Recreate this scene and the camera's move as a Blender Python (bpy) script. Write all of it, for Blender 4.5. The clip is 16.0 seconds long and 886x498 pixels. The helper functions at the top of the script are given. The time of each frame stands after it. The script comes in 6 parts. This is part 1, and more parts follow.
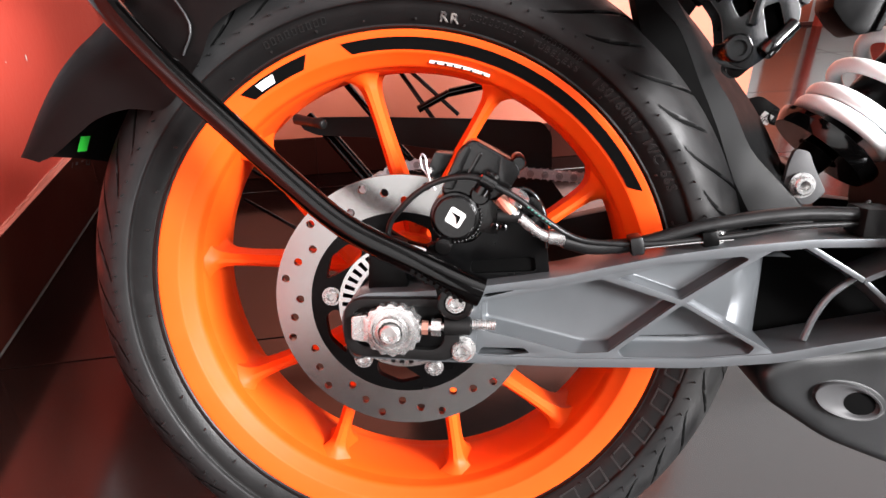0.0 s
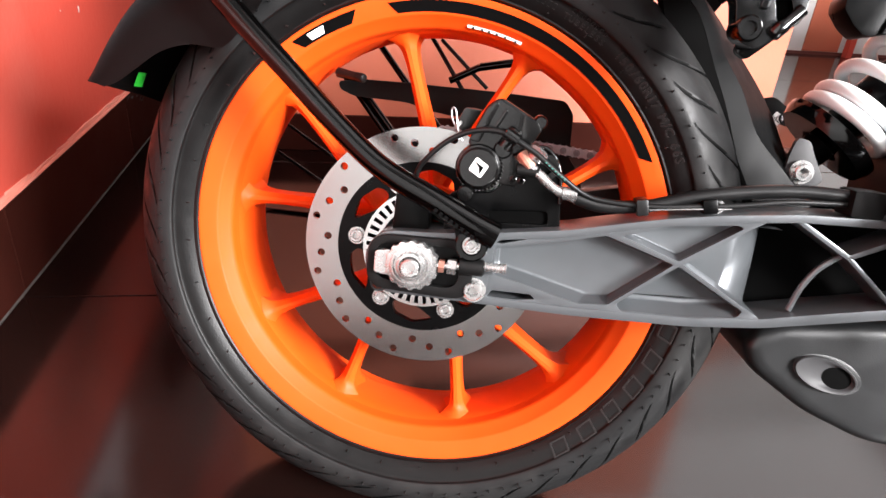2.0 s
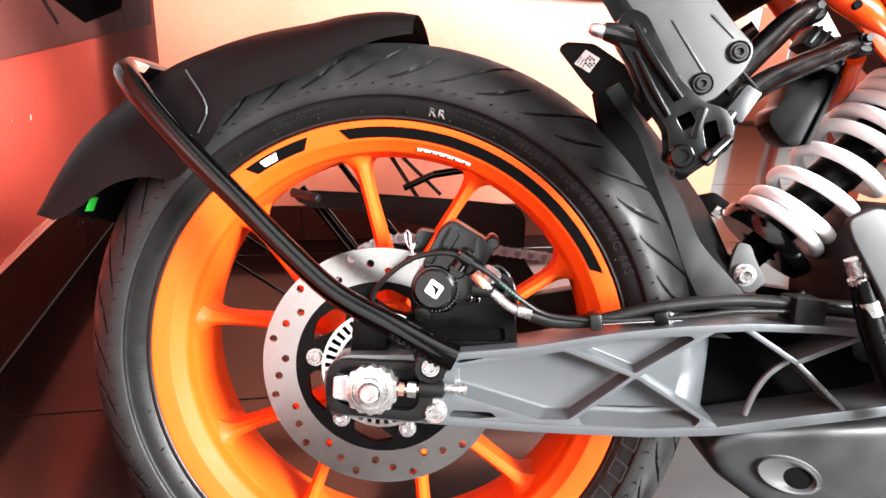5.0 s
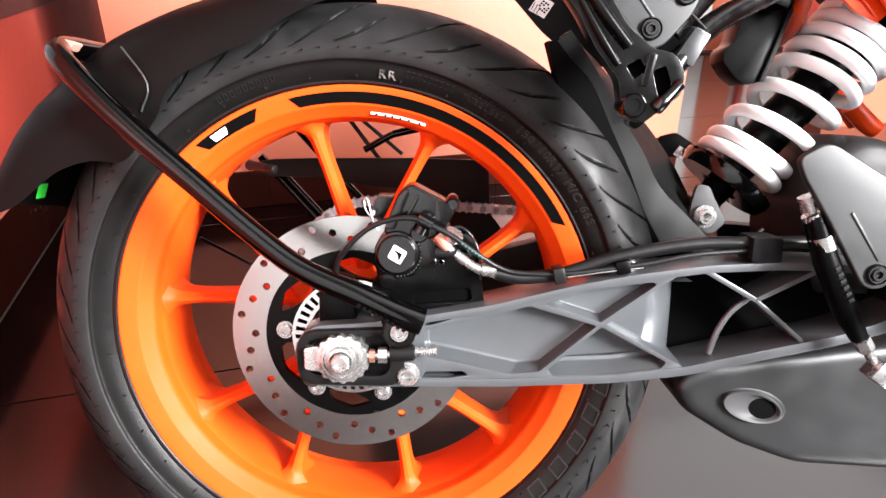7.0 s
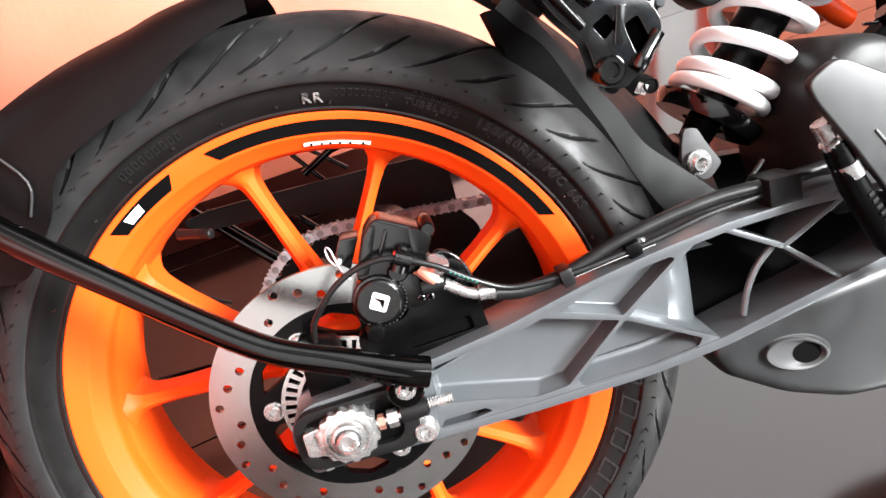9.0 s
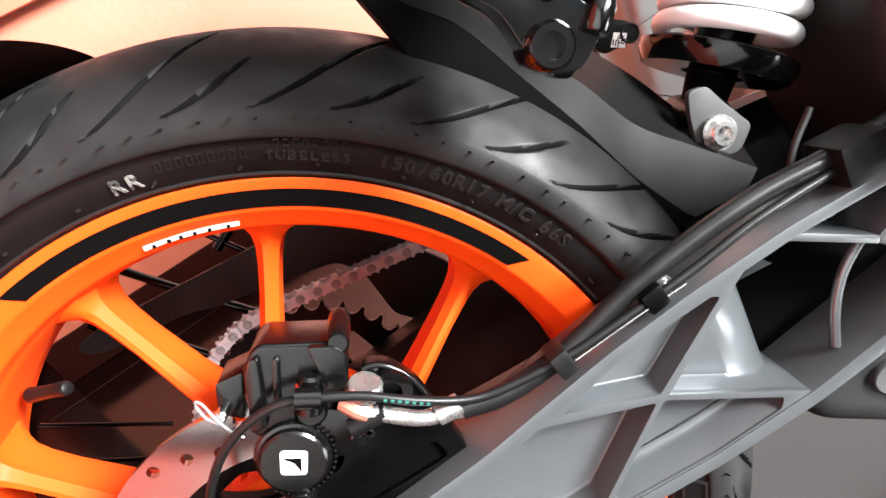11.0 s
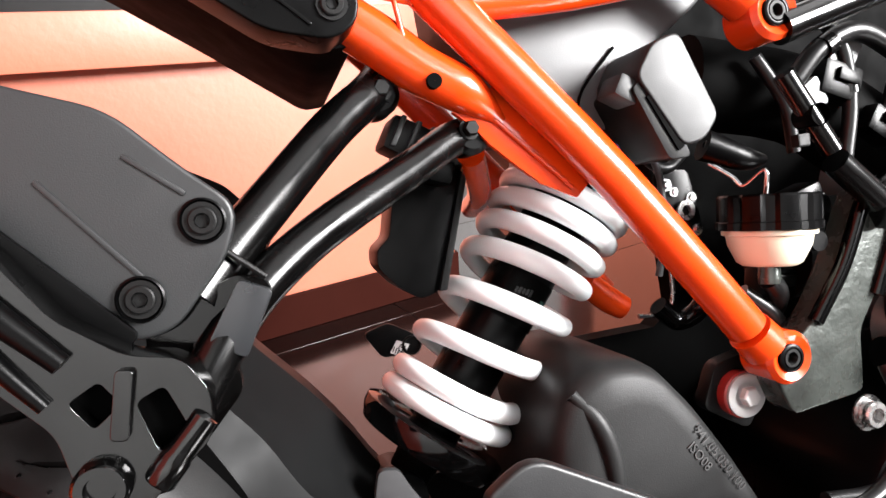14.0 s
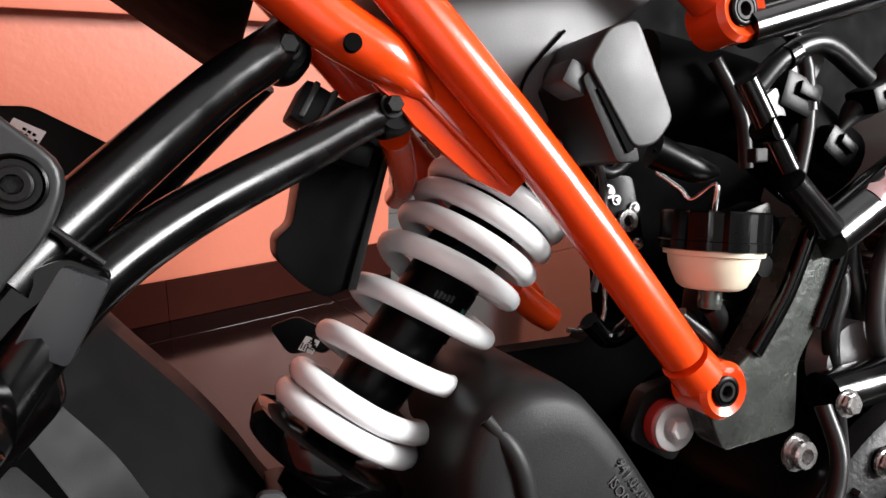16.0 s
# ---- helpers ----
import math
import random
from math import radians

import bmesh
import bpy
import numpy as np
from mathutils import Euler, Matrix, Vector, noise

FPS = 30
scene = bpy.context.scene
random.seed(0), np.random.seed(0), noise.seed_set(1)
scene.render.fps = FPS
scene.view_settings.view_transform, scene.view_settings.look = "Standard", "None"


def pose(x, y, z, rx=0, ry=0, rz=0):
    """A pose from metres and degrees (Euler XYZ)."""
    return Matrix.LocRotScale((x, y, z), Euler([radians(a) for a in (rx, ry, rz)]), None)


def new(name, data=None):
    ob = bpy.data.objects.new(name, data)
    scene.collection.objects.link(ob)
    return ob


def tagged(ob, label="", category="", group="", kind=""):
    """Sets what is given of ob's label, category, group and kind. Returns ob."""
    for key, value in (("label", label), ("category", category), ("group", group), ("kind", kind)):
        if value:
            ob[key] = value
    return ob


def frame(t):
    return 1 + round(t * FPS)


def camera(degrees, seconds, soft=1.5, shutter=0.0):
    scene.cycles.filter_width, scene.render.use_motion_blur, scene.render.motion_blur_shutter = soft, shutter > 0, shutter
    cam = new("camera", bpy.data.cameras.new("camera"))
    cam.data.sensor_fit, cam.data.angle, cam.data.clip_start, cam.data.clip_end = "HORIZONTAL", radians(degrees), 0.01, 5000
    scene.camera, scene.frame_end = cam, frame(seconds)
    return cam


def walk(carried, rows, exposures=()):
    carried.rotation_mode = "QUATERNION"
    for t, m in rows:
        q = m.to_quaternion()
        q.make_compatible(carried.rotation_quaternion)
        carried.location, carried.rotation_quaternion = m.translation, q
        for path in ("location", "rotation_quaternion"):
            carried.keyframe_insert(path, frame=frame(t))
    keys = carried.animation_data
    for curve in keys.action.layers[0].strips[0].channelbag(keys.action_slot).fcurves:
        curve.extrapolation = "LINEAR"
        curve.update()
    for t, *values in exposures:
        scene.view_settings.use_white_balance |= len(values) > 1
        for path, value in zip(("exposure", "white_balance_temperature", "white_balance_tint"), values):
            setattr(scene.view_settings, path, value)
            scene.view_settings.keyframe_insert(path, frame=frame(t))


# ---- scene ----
cam = camera(69.43, 16.0, soft=1.5)
# seconds, x, y, z, rx, ry, rz
PATH = [
    (0.0, 0.074, -0.4649, 0.6176, 62.361, 0.028, 4.822),
    (0.5, 0.0747, -0.4752, 0.6223, 63.938, -0.38, 5.757),
    (1.0, 0.0794, -0.517, 0.6043, 64.572, -2.633, 7.828),
    (1.5, 0.0754, -0.5274, 0.598, 63.119, -2.972, 8.298),
    (2.0, 0.0733, -0.5288, 0.596, 62.446, -4.319, 8.04),
    (2.5, 0.0655, -0.5319, 0.5964, 63.055, -4.427, 9.024),
    (3.0, 0.0582, -0.5298, 0.6106, 64.632, -3.506, 9.666),
    (3.5, 0.0619, -0.5241, 0.6286, 68.823, -2.667, 8.426),
    (4.0, 0.0612, -0.5195, 0.636, 69.115, -2.598, 8.022),
    (4.5, 0.0643, -0.5159, 0.6367, 69.285, -3.081, 6.324),
    (4.7, 0.0686, -0.5148, 0.638, 69.122, -3.536, 5.223),
    (6.8, 0.0932, -0.5029, 0.6481, 65.426, -1.118, -0.666),
    (7.0, 0.0895, -0.5057, 0.6505, 64.349, -0.226, 0.668),
    (7.5, 0.0629, -0.5071, 0.6224, 58.801, -4.345, 3.393),
    (8.0, 0.0458, -0.5034, 0.6619, 59.663, 2.024, 0.285),
    (8.2, 0.0497, -0.4995, 0.6787, 61.25, 2.775, -3.495),
    (10.3, 0.1349, -0.2487, 0.6162, 57.3, 22.473, -11.579),
    (10.5, 0.143, -0.247, 0.6134, 57.183, 23.044, -12.996),
    (11.0, 0.1566, -0.2545, 0.6169, 56.859, 23.182, -14.606),
    (11.5, 0.1513, -0.3348, 0.6554, 59.009, 19.403, -13.35),
    (12.0, 0.1434, -0.4572, 0.719, 64.813, 16.475, -15.293),
    (12.5, 0.1449, -0.5001, 0.7459, 69.557, 15.426, -18.002),
    (13.0, 0.1628, -0.4874, 0.7432, 71.27, 14.844, -18.489),
    (13.5, 0.2404, -0.358, 0.6919, 72.186, 9.083, -17.031),
    (14.0, 0.2889, -0.2329, 0.6718, 72.513, 3.431, -16.814),
    (14.5, 0.3102, -0.1787, 0.6627, 70.343, 3.182, -18.223),
    (15.0, 0.3181, -0.163, 0.6567, 70.021, 2.472, -19.085),
    (15.5, 0.3166, -0.1606, 0.6502, 70.299, 0.253, -19.059),
    (16.0, 0.3145, -0.1919, 0.6609, 71.554, -2.651, -20.707),
]
# seconds, stops, kelvin, tint
EXPOSURES = [(0.0, 0.12, 6550, 15), (2.6, 0.15, 6600, 15), (3.3, 0.74, 6500, 12), (4.7, 0.74, 6500, 12), (6.8, 0.46, 6550, 15), (8.2, 0.60, 6450, 12), (10.3, 0.68, 6450, 10), (11.5, 0.68, 6500, 11), (12.5, 0.08, 6600, 16), (13.5, 0.0, 6650, 17),
             (14.0, -0.06, 6600, 14), (14.6, -0.5, 6600, 14), (15.2, -1.0, 6600, 14), (16.0, -0.95, 6600, 14)]
walk(cam, [(t, pose(*row)) for t, *row in PATH], EXPOSURES)
LEAN = 13.76  # degrees by which the motorcycle leans to its far side
ROOM = pose(0, 0, 0, 0, 0, 16.5)  # the walls stand turned to the motorcycle

# ---- world and lights ----
world = bpy.data.worlds.new("sky")
scene.world = world
world.use_nodes = True
wn = world.node_tree
bgn = wn.nodes["Background"]
skyn = wn.nodes.new("ShaderNodeTexSky")
skyn.sky_type, skyn.sun_disc = "NISHITA", False
skyn.sun_elevation, skyn.sun_rotation = radians(48), radians(200)
wn.links.new(skyn.outputs[0], bgn.inputs[0])
bgn.inputs[1].default_value = 0.05


def area_lamp(name, loc, rot, sx, sy, watts, color):
    data = bpy.data.lights.new(name, "AREA")
    data.shape, data.size, data.size_y, data.energy, data.color = "RECTANGLE", sx, sy, watts, color
    ob = new(name, data)
    ob.matrix_world = ROOM @ pose(*loc, *rot)
    return ob


# daylight from the high shop window behind the camera and a lamp on the ceiling
area_lamp("window_daylight", (2.3, -2.9, 1.95), (67, 0, 36), 1.2, 1.3, 970, (0.98, 1.0, 0.99))
area_lamp("window_daylight", (1.2, -3.1, 2.1), (72, 0, 14), 1.2, 1.2, 45, (0.98, 1.0, 0.99))
area_lamp("ceiling_light", (1.5, -0.8, 3.05), (0, 0, 0), 2.2, 1.6, 25, (0.98, 1.0, 0.99))
area_lamp("ceiling_light", (2.8, 2.05, 3.05), (0, 0, 0), 3.2, 2.2, 52, (0.98, 1.0, 0.99))


# ---- materials ----
def mat(name, base, rough=0.5, metal=0.0, var=0.12, scale=30.0, bump=0.0, bump_scale=200.0, coat=0.0, dirt=None, spec=0.5, rand=0.0, rvar=0.12):
    m = bpy.data.materials.new(name)
    m.use_nodes = True
    nt = m.node_tree
    p = nt.nodes["Principled BSDF"]
    p.inputs["Metallic"].default_value = metal
    p.inputs["Coat Weight"].default_value = coat
    p.inputs["Coat Roughness"].default_value = 0.08
    p.inputs["Specular IOR Level"].default_value = spec
    tc = nt.nodes.new("ShaderNodeTexCoord")
    n1 = nt.nodes.new("ShaderNodeTexNoise")
    n1.inputs["Scale"].default_value, n1.inputs["Detail"].default_value = scale, 6
    nt.links.new(tc.outputs["Object"], n1.inputs["Vector"])
    n2 = nt.nodes.new("ShaderNodeTexNoise")
    n2.inputs["Scale"].default_value, n2.inputs["Detail"].default_value = scale * 0.15, 3
    nt.links.new(tc.outputs["Object"], n2.inputs["Vector"])
    add = nt.nodes.new("ShaderNodeMath")
    add.operation = "ADD"
    nt.links.new(n1.outputs[0], add.inputs[0])
    nt.links.new(n2.outputs[0], add.inputs[1])
    rmp = nt.nodes.new("ShaderNodeMapRange")
    rmp.inputs[1].default_value, rmp.inputs[2].default_value = 0.6, 1.4
    rmp.inputs[3].default_value, rmp.inputs[4].default_value = 1.0 - var, 1.0 + var
    nt.links.new(add.outputs[0], rmp.inputs[0])
    mul = nt.nodes.new("ShaderNodeVectorMath")
    mul.operation = "SCALE"
    mul.inputs[0].default_value = base
    fac = rmp.outputs[0]
    if rand:
        oi = nt.nodes.new("ShaderNodeObjectInfo")
        r2 = nt.nodes.new("ShaderNodeMapRange")
        r2.inputs[3].default_value, r2.inputs[4].default_value = 1.0 - rand, 1.0 + rand
        nt.links.new(oi.outputs["Random"], r2.inputs[0])
        m2 = nt.nodes.new("ShaderNodeMath")
        m2.operation = "MULTIPLY"
        nt.links.new(fac, m2.inputs[0])
        nt.links.new(r2.outputs[0], m2.inputs[1])
        fac = m2.outputs[0]
    nt.links.new(fac, mul.inputs["Scale"])
    col = mul.outputs[0]
    if dirt:
        n3 = nt.nodes.new("ShaderNodeTexNoise")
        n3.inputs["Scale"].default_value, n3.inputs["Detail"].default_value = dirt[1], 8
        nt.links.new(tc.outputs["Object"], n3.inputs["Vector"])
        r3 = nt.nodes.new("ShaderNodeMapRange")
        r3.inputs[1].default_value, r3.inputs[2].default_value, r3.inputs[4].default_value = dirt[2], dirt[2] + 0.15, dirt[3]
        nt.links.new(n3.outputs[0], r3.inputs[0])
        mx = nt.nodes.new("ShaderNodeMix")
        mx.data_type = "RGBA"
        nt.links.new(r3.outputs[0], mx.inputs["Factor"])
        nt.links.new(col, mx.inputs["A"])
        mx.inputs["B"].default_value = (*dirt[0], 1)
        col = mx.outputs["Result"]
    nt.links.new(col, p.inputs["Base Color"])
    rr = nt.nodes.new("ShaderNodeMapRange")
    rr.inputs[1].default_value, rr.inputs[2].default_value = 0.3, 0.7
    rr.inputs[3].default_value, rr.inputs[4].default_value = max(0.02, rough * (1 - rvar)), min(1, rough * (1 + rvar))
    nt.links.new(n1.outputs[0], rr.inputs[0])
    nt.links.new(rr.outputs[0], p.inputs["Roughness"])
    if bump:
        nb = nt.nodes.new("ShaderNodeTexNoise")
        nb.inputs["Scale"].default_value, nb.inputs["Detail"].default_value = bump_scale, 4
        nt.links.new(tc.outputs["Object"], nb.inputs["Vector"])
        b = nt.nodes.new("ShaderNodeBump")
        b.inputs["Strength"].default_value, b.inputs["Distance"].default_value = 1.0, bump
        nt.links.new(nb.outputs[0], b.inputs["Height"])
        nt.links.new(b.outputs[0], p.inputs["Normal"])
    return m


M_ORANGE = mat("orange_paint", (0.58, 0.051, 0.0025), 0.55, 0.0, 0.07, 40, spec=0.16, bump=0.00004, bump_scale=900)
M_FRAME = mat("orange_powder_coat", (0.56, 0.040, 0.003), 0.22, 0.0, 0.06, 30, spec=0.5, coat=0.3, bump=0.00003, bump_scale=500)
M_TYRE = mat("tyre_rubber", (0.0088, 0.0088, 0.0090), 0.5, 0, 0.25, 40, bump=0.00009, bump_scale=900, dirt=((0.018, 0.0177, 0.0172), 14, 0.50, 0.6), spec=0.12, rvar=0.35)
# near-black, so the shade down in the tread grooves is painted in
M_GROOVE = mat("shaded_groove_rubber", (0.0012, 0.0012, 0.0012), 0.6, 0, 0.2, 60, spec=0.05)
M_SIDEWALL = mat("sidewall_rubber", (0.0032, 0.0031, 0.0031), 0.38, 0, 0.25, 60, bump=0.00012, bump_scale=400, spec=0.16)
M_BLACK = mat("satin_black_plastic", (0.0007, 0.0007, 0.00075), 0.30, 0, 0.2, 60, bump=0.00004, bump_scale=1500, spec=0.09)
M_GLOSS = mat("gloss_black_paint", (0.0005, 0.00045, 0.00045), 0.09, 0, 0.15, 40, spec=0.24, rvar=0.3, bump=0.00003, bump_scale=200)
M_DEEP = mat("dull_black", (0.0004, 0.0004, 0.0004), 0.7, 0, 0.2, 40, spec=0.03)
M_GREYPL = mat("grey_textured_plastic", (0.0100, 0.0105, 0.0110), 0.44, 0, 0.08, 50, bump=0.00008, bump_scale=1800, spec=0.35)
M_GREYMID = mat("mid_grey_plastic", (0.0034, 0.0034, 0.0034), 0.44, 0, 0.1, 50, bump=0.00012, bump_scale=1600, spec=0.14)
M_AIRBOX = mat("light_grey_plastic", (0.048, 0.0495, 0.051), 0.45, 0, 0.05, 40, bump=0.00006, bump_scale=1500, spec=0.4)
M_ALU = mat("grey_cast_aluminium", (0.074, 0.080, 0.085), 0.32, 0.5, 0.06, 60, bump=0.00005, bump_scale=1200, rvar=0.05, spec=0.5)
M_STEEL = mat("brushed_steel", (0.5, 0.495, 0.49), 0.22, 1.0, 0.1, 120, bump=0.00005, bump_scale=600)
M_CHROME = mat("zinc_plated_steel", (0.43, 0.425, 0.42), 0.27, 0.9, 0.12, 150)
M_WHITE = mat("white_powder_coat", (0.6, 0.625, 0.63), 0.35, 0, 0.03, 40, coat=0.3, bump=0.00004, bump_scale=800)
M_WLABEL = mat("white_label", (0.75, 0.75, 0.74), 0.5, 0, 0.05, 80)
M_RUBBER = mat("black_hose_rubber", (0.004, 0.004, 0.0041), 0.34, 0, 0.15, 80, spec=0.25)
M_CREAM = mat("translucent_cream_plastic", (0.50, 0.47, 0.36), 0.4, 0, 0.05, 40)
M_GREEN = mat("green_marker", (0.02, 0.6, 0.05), 0.5, 0, 0.1, 90)
M_YELLOW = mat("yellow_marker", (0.75, 0.6, 0.05), 0.5, 0, 0.1, 90)
M_TEAL = mat("teal_marker", (0.008, 0.09, 0.07), 0.5, 0, 0.1, 90)
M_BROWN = mat("brown_poster_print", (0.11, 0.035, 0.03), 0.35, 0, 0.12, 12)
M_POSTW = mat("pale_poster_print", (0.36, 0.35, 0.37), 0.35, 0, 0.05, 12)
M_DECAL = mat("black_decal_film", (0.0015, 0.0015, 0.0015), 0.4, 0, 0.1, 90, spec=0.03)
M_REDWALL = mat("red_wall_paint", (0.44, 0.060, 0.040), 0.36, 0, 0.06, 6, bump=0.0006, bump_scale=60, dirt=((0.52, 0.13, 0.10), 2.5, 0.58, 0.35))
M_PEACH = mat("orange_wall_paint", (0.41, 0.111, 0.063), 0.42, 0, 0.05, 6, bump=0.0006, bump_scale=60, dirt=((0.42, 0.13, 0.08), 2.0, 0.6, 0.3))
M_SIDEWALL_PAINT = mat("pale_grey_wall_paint", (0.32, 0.32, 0.315), 0.5, 0, 0.04, 6, bump=0.0005, bump_scale=60)
# walls out of view, darkened so they bounce less fill light
M_UNSEENWALL = mat("dark_unseen_wall", (0.12, 0.121, 0.121), 0.5, 0, 0.04, 6, bump=0.0005, bump_scale=60)
M_TILE = mat("dark_floor_tile", (0.0056, 0.0025, 0.0021), 0.13, 0, 0.14, 12, bump=0.00003, bump_scale=60, rand=0.08, dirt=((0.0070, 0.0042, 0.0036), 7, 0.6, 0.25), spec=0.55)
M_SKIRT = mat("dark_skirting_tile", (0.0210, 0.0052, 0.0037), 0.45, 0, 0.14, 12, bump=0.0001, bump_scale=90, rand=0.08, spec=0.01)
M_GROUT = mat("pale_grout", (0.07, 0.06, 0.056), 0.8, 0, 0.25, 25, bump=0.0005, bump_scale=300)
# ceiling out of view, darkened for the same weaker fill
M_CEIL = mat("dark_unseen_ceiling", (0.2, 0.2, 0.2), 0.8, 0, 0.04, 8)
M_GREYPAINT = mat("silver_engine_paint", (0.13, 0.132, 0.134), 0.36, 0.35, 0.14, 40, bump=0.0002, bump_scale=500)
M_FRAMEPLATE = mat("hammered_grey_casting", (0.046, 0.052, 0.047), 0.27, 0.5, 0.15, 80, bump=0.0005, bump_scale=170, spec=0.5)
M_SILENCER = mat("grey_silencer_paint", (0.0085, 0.0089, 0.0093), 0.38, 0.1, 0.1, 30, bump=0.0001, bump_scale=900, spec=0.4)
M_PLATE = mat("grey_guard_plastic", (0.0034, 0.0035, 0.0036), 0.46, 0, 0.08, 50, bump=0.00006, bump_scale=1600, spec=0.07)
M_COPPER = mat("copper_tinted_metal", (0.5, 0.27, 0.2), 0.35, 0.7, 0.12, 90)
M_BLUE = mat("blue_connector", (0.01, 0.03, 0.25), 0.4)
M_CHAIN = mat("chain_steel", (0.30, 0.31, 0.32), 0.32, 0.5, 0.2, 150, spec=0.6)
M_CHALK = mat("worn_chalk_print", (0.12, 0.115, 0.105), 0.7, 0, 0.2, 90, dirt=((0.006, 0.006, 0.006), 260, 0.40, 0.97))
M_CASTBLACK = mat("black_cast_metal", (0.0016, 0.0015, 0.0015), 0.20, 0, 0.25, 80, bump=0.00008, bump_scale=900, spec=0.35)
# lighter than the sidewall, to paint the light that raised rubber catches
M_LETTER = mat("lightened_moulded_rubber", (0.0072, 0.0071, 0.0070), 0.4, 0, 0.2, 80, spec=0.3)
M_SILENCER_LIP = mat("grey_metal_lip", (0.03, 0.03, 0.031), 0.5, 0.0, 0.15, 60, spec=0.15)
M_ENGINE = mat("dark_engine_casting", (0.0085, 0.0087, 0.0089), 0.42, 0.1, 0.15, 60, bump=0.0003, bump_scale=350, spec=0.25)
M_FARWALL = mat("white_wall_paint", (0.6, 0.6, 0.59), 0.5, 0, 0.04, 6, bump=0.0005, bump_scale=60)
M_SMEAR = mat("pale_red_smear", (0.56, 0.2, 0.15), 0.6, 0, 0.15, 14, bump=0.0006, bump_scale=120)
M_MODULE = mat("grey_module_plastic", (0.0090, 0.0092, 0.0095), 0.42, 0, 0.06, 40, bump=0.00008, bump_scale=1500, spec=0.25)
M_CAN = mat("dark_moulded_plastic", (0.0085, 0.0086, 0.0086), 0.5, 0, 0.15, 30, bump=0.00012, bump_scale=1200, spec=0.2)
M_FIELD = mat("satin_aluminium_paint", (0.076, 0.082, 0.087), 0.34, 0.5, 0.05, 60, bump=0.00003, bump_scale=1200, rvar=0.04, spec=0.5)
M_DISC = mat("ground_disc_steel", (0.31, 0.305, 0.30), 0.24, 1.0, 0.03, 160, rvar=0.05)
M_TUBE = mat("gloss_black_frame_paint", (0.0006, 0.0006, 0.0006), 0.17, 0, 0.15, 40, spec=0.5, rvar=0.25, bump=0.00003, bump_scale=300)
M_CASTGREY = mat("grey_satin_casting", (0.024, 0.0247, 0.0254), 0.34, 0.4, 0.1, 60, bump=0.0001, bump_scale=900, spec=0.5)
# blue-grey base colour paints the window's reflection on the glossy block
M_BLOCKGREY = mat("block_with_window_sheen", (0.012, 0.013, 0.0145), 0.3, 0.1, 0.1, 80, spec=0.5)
M_SATINTUBE = mat("satin_black_tube_paint", (0.0006, 0.00055, 0.00055), 0.22, 0, 0.15, 40, spec=0.24, rvar=0.4, bump=0.00008, bump_scale=60)
M_WASHER = mat("dull_zinc_washer", (0.42, 0.415, 0.41), 0.42, 0.35, 0.12, 150, bump=0.00004, bump_scale=700)
# patchy pale colour that paints the light on the raised text
M_MOULDTEXT = mat("lightened_moulded_text", (0.045, 0.045, 0.045), 0.5, 0, 0.2, 80, dirt=((0.012, 0.012, 0.012), 220, 0.5, 0.7), spec=0.3)
M_GUARDGREY = mat("dark_grey_guard_plastic", (0.0060, 0.0061, 0.0062), 0.5, 0, 0.1, 50, bump=0.00008, bump_scale=1500, spec=0.12)
M_PAINTEDSTEEL = mat("black_painted_steel", (0.0006, 0.0006, 0.0006), 0.14, 0, 0.2, 80, spec=0.5, rvar=0.3)
M_HEAD = mat("bright_engine_paint", (0.165, 0.17, 0.168), 0.36, 0.35, 0.1, 50, bump=0.0002, bump_scale=500)
M_BROWNGLOSS = mat("dark_brown_plastic", (0.02, 0.006, 0.004), 0.2, 0, 0.1, 60)
# print colour paled to carry the tube's blown highlight
M_PRINT = mat("worn_print_with_highlight", (0.20, 0.12, 0.12), 0.25, 0, 0.2, 60, dirt=((0.20, 0.05, 0.05), 160, 0.52, 0.8), spec=0.5)
M_STICKER = mat("silver_sticker_print", (0.42, 0.42, 0.41), 0.4, 0, 0.1, 80, dirt=((0.2, 0.19, 0.18), 90, 0.55, 0.6))


# ---- building helpers ----
ZC = 0.308  # axle height along the motorcycle's own upright


def part(name, bm, material, parent, label="", smooth=None):
    me = bpy.data.meshes.new(name)
    bmesh.ops.recalc_face_normals(bm, faces=bm.faces)
    if smooth:
        lim = radians(smooth)
        for fa in bm.faces:
            fa.smooth = True
        for e in bm.edges:
            e.smooth = len(e.link_faces) == 2 and e.calc_face_angle(0) < lim
    bm.to_mesh(me)
    bm.free()
    ob = new(name, me)
    for m in material if isinstance(material, (list, tuple)) else (material,):
        me.materials.append(m)
    if parent:
        ob.parent = parent
    if label:
        ob["label"] = label
    return ob


def shared(ob, m, parent=None):
    """Another object on the same mesh."""
    o = ob.copy()
    scene.collection.objects.link(o)
    o.parent = parent or ob.parent
    o.matrix_basis = m
    return o


def bevel(bm, w, seg=2, ang=30):
    ed = [e for e in bm.edges if len(e.link_faces) == 2 and e.calc_face_angle(0) > radians(ang)]
    if w and ed:
        bmesh.ops.bevel(bm, geom=ed, offset=w, segments=seg, affect="EDGES", profile=0.6, clamp_overlap=True)
    return bm


def box(sx, sy, sz, loc=(0, 0, 0), bv=0.0, rot=(0, 0, 0), bm=None):
    b = bmesh.new()
    bmesh.ops.create_cube(b, size=1, matrix=Matrix.Diagonal((sx, sy, sz, 1)))
    bevel(b, bv)
    bmesh.ops.transform(b, matrix=pose(*loc, *rot), verts=b.verts)
    return merge(bm, b)


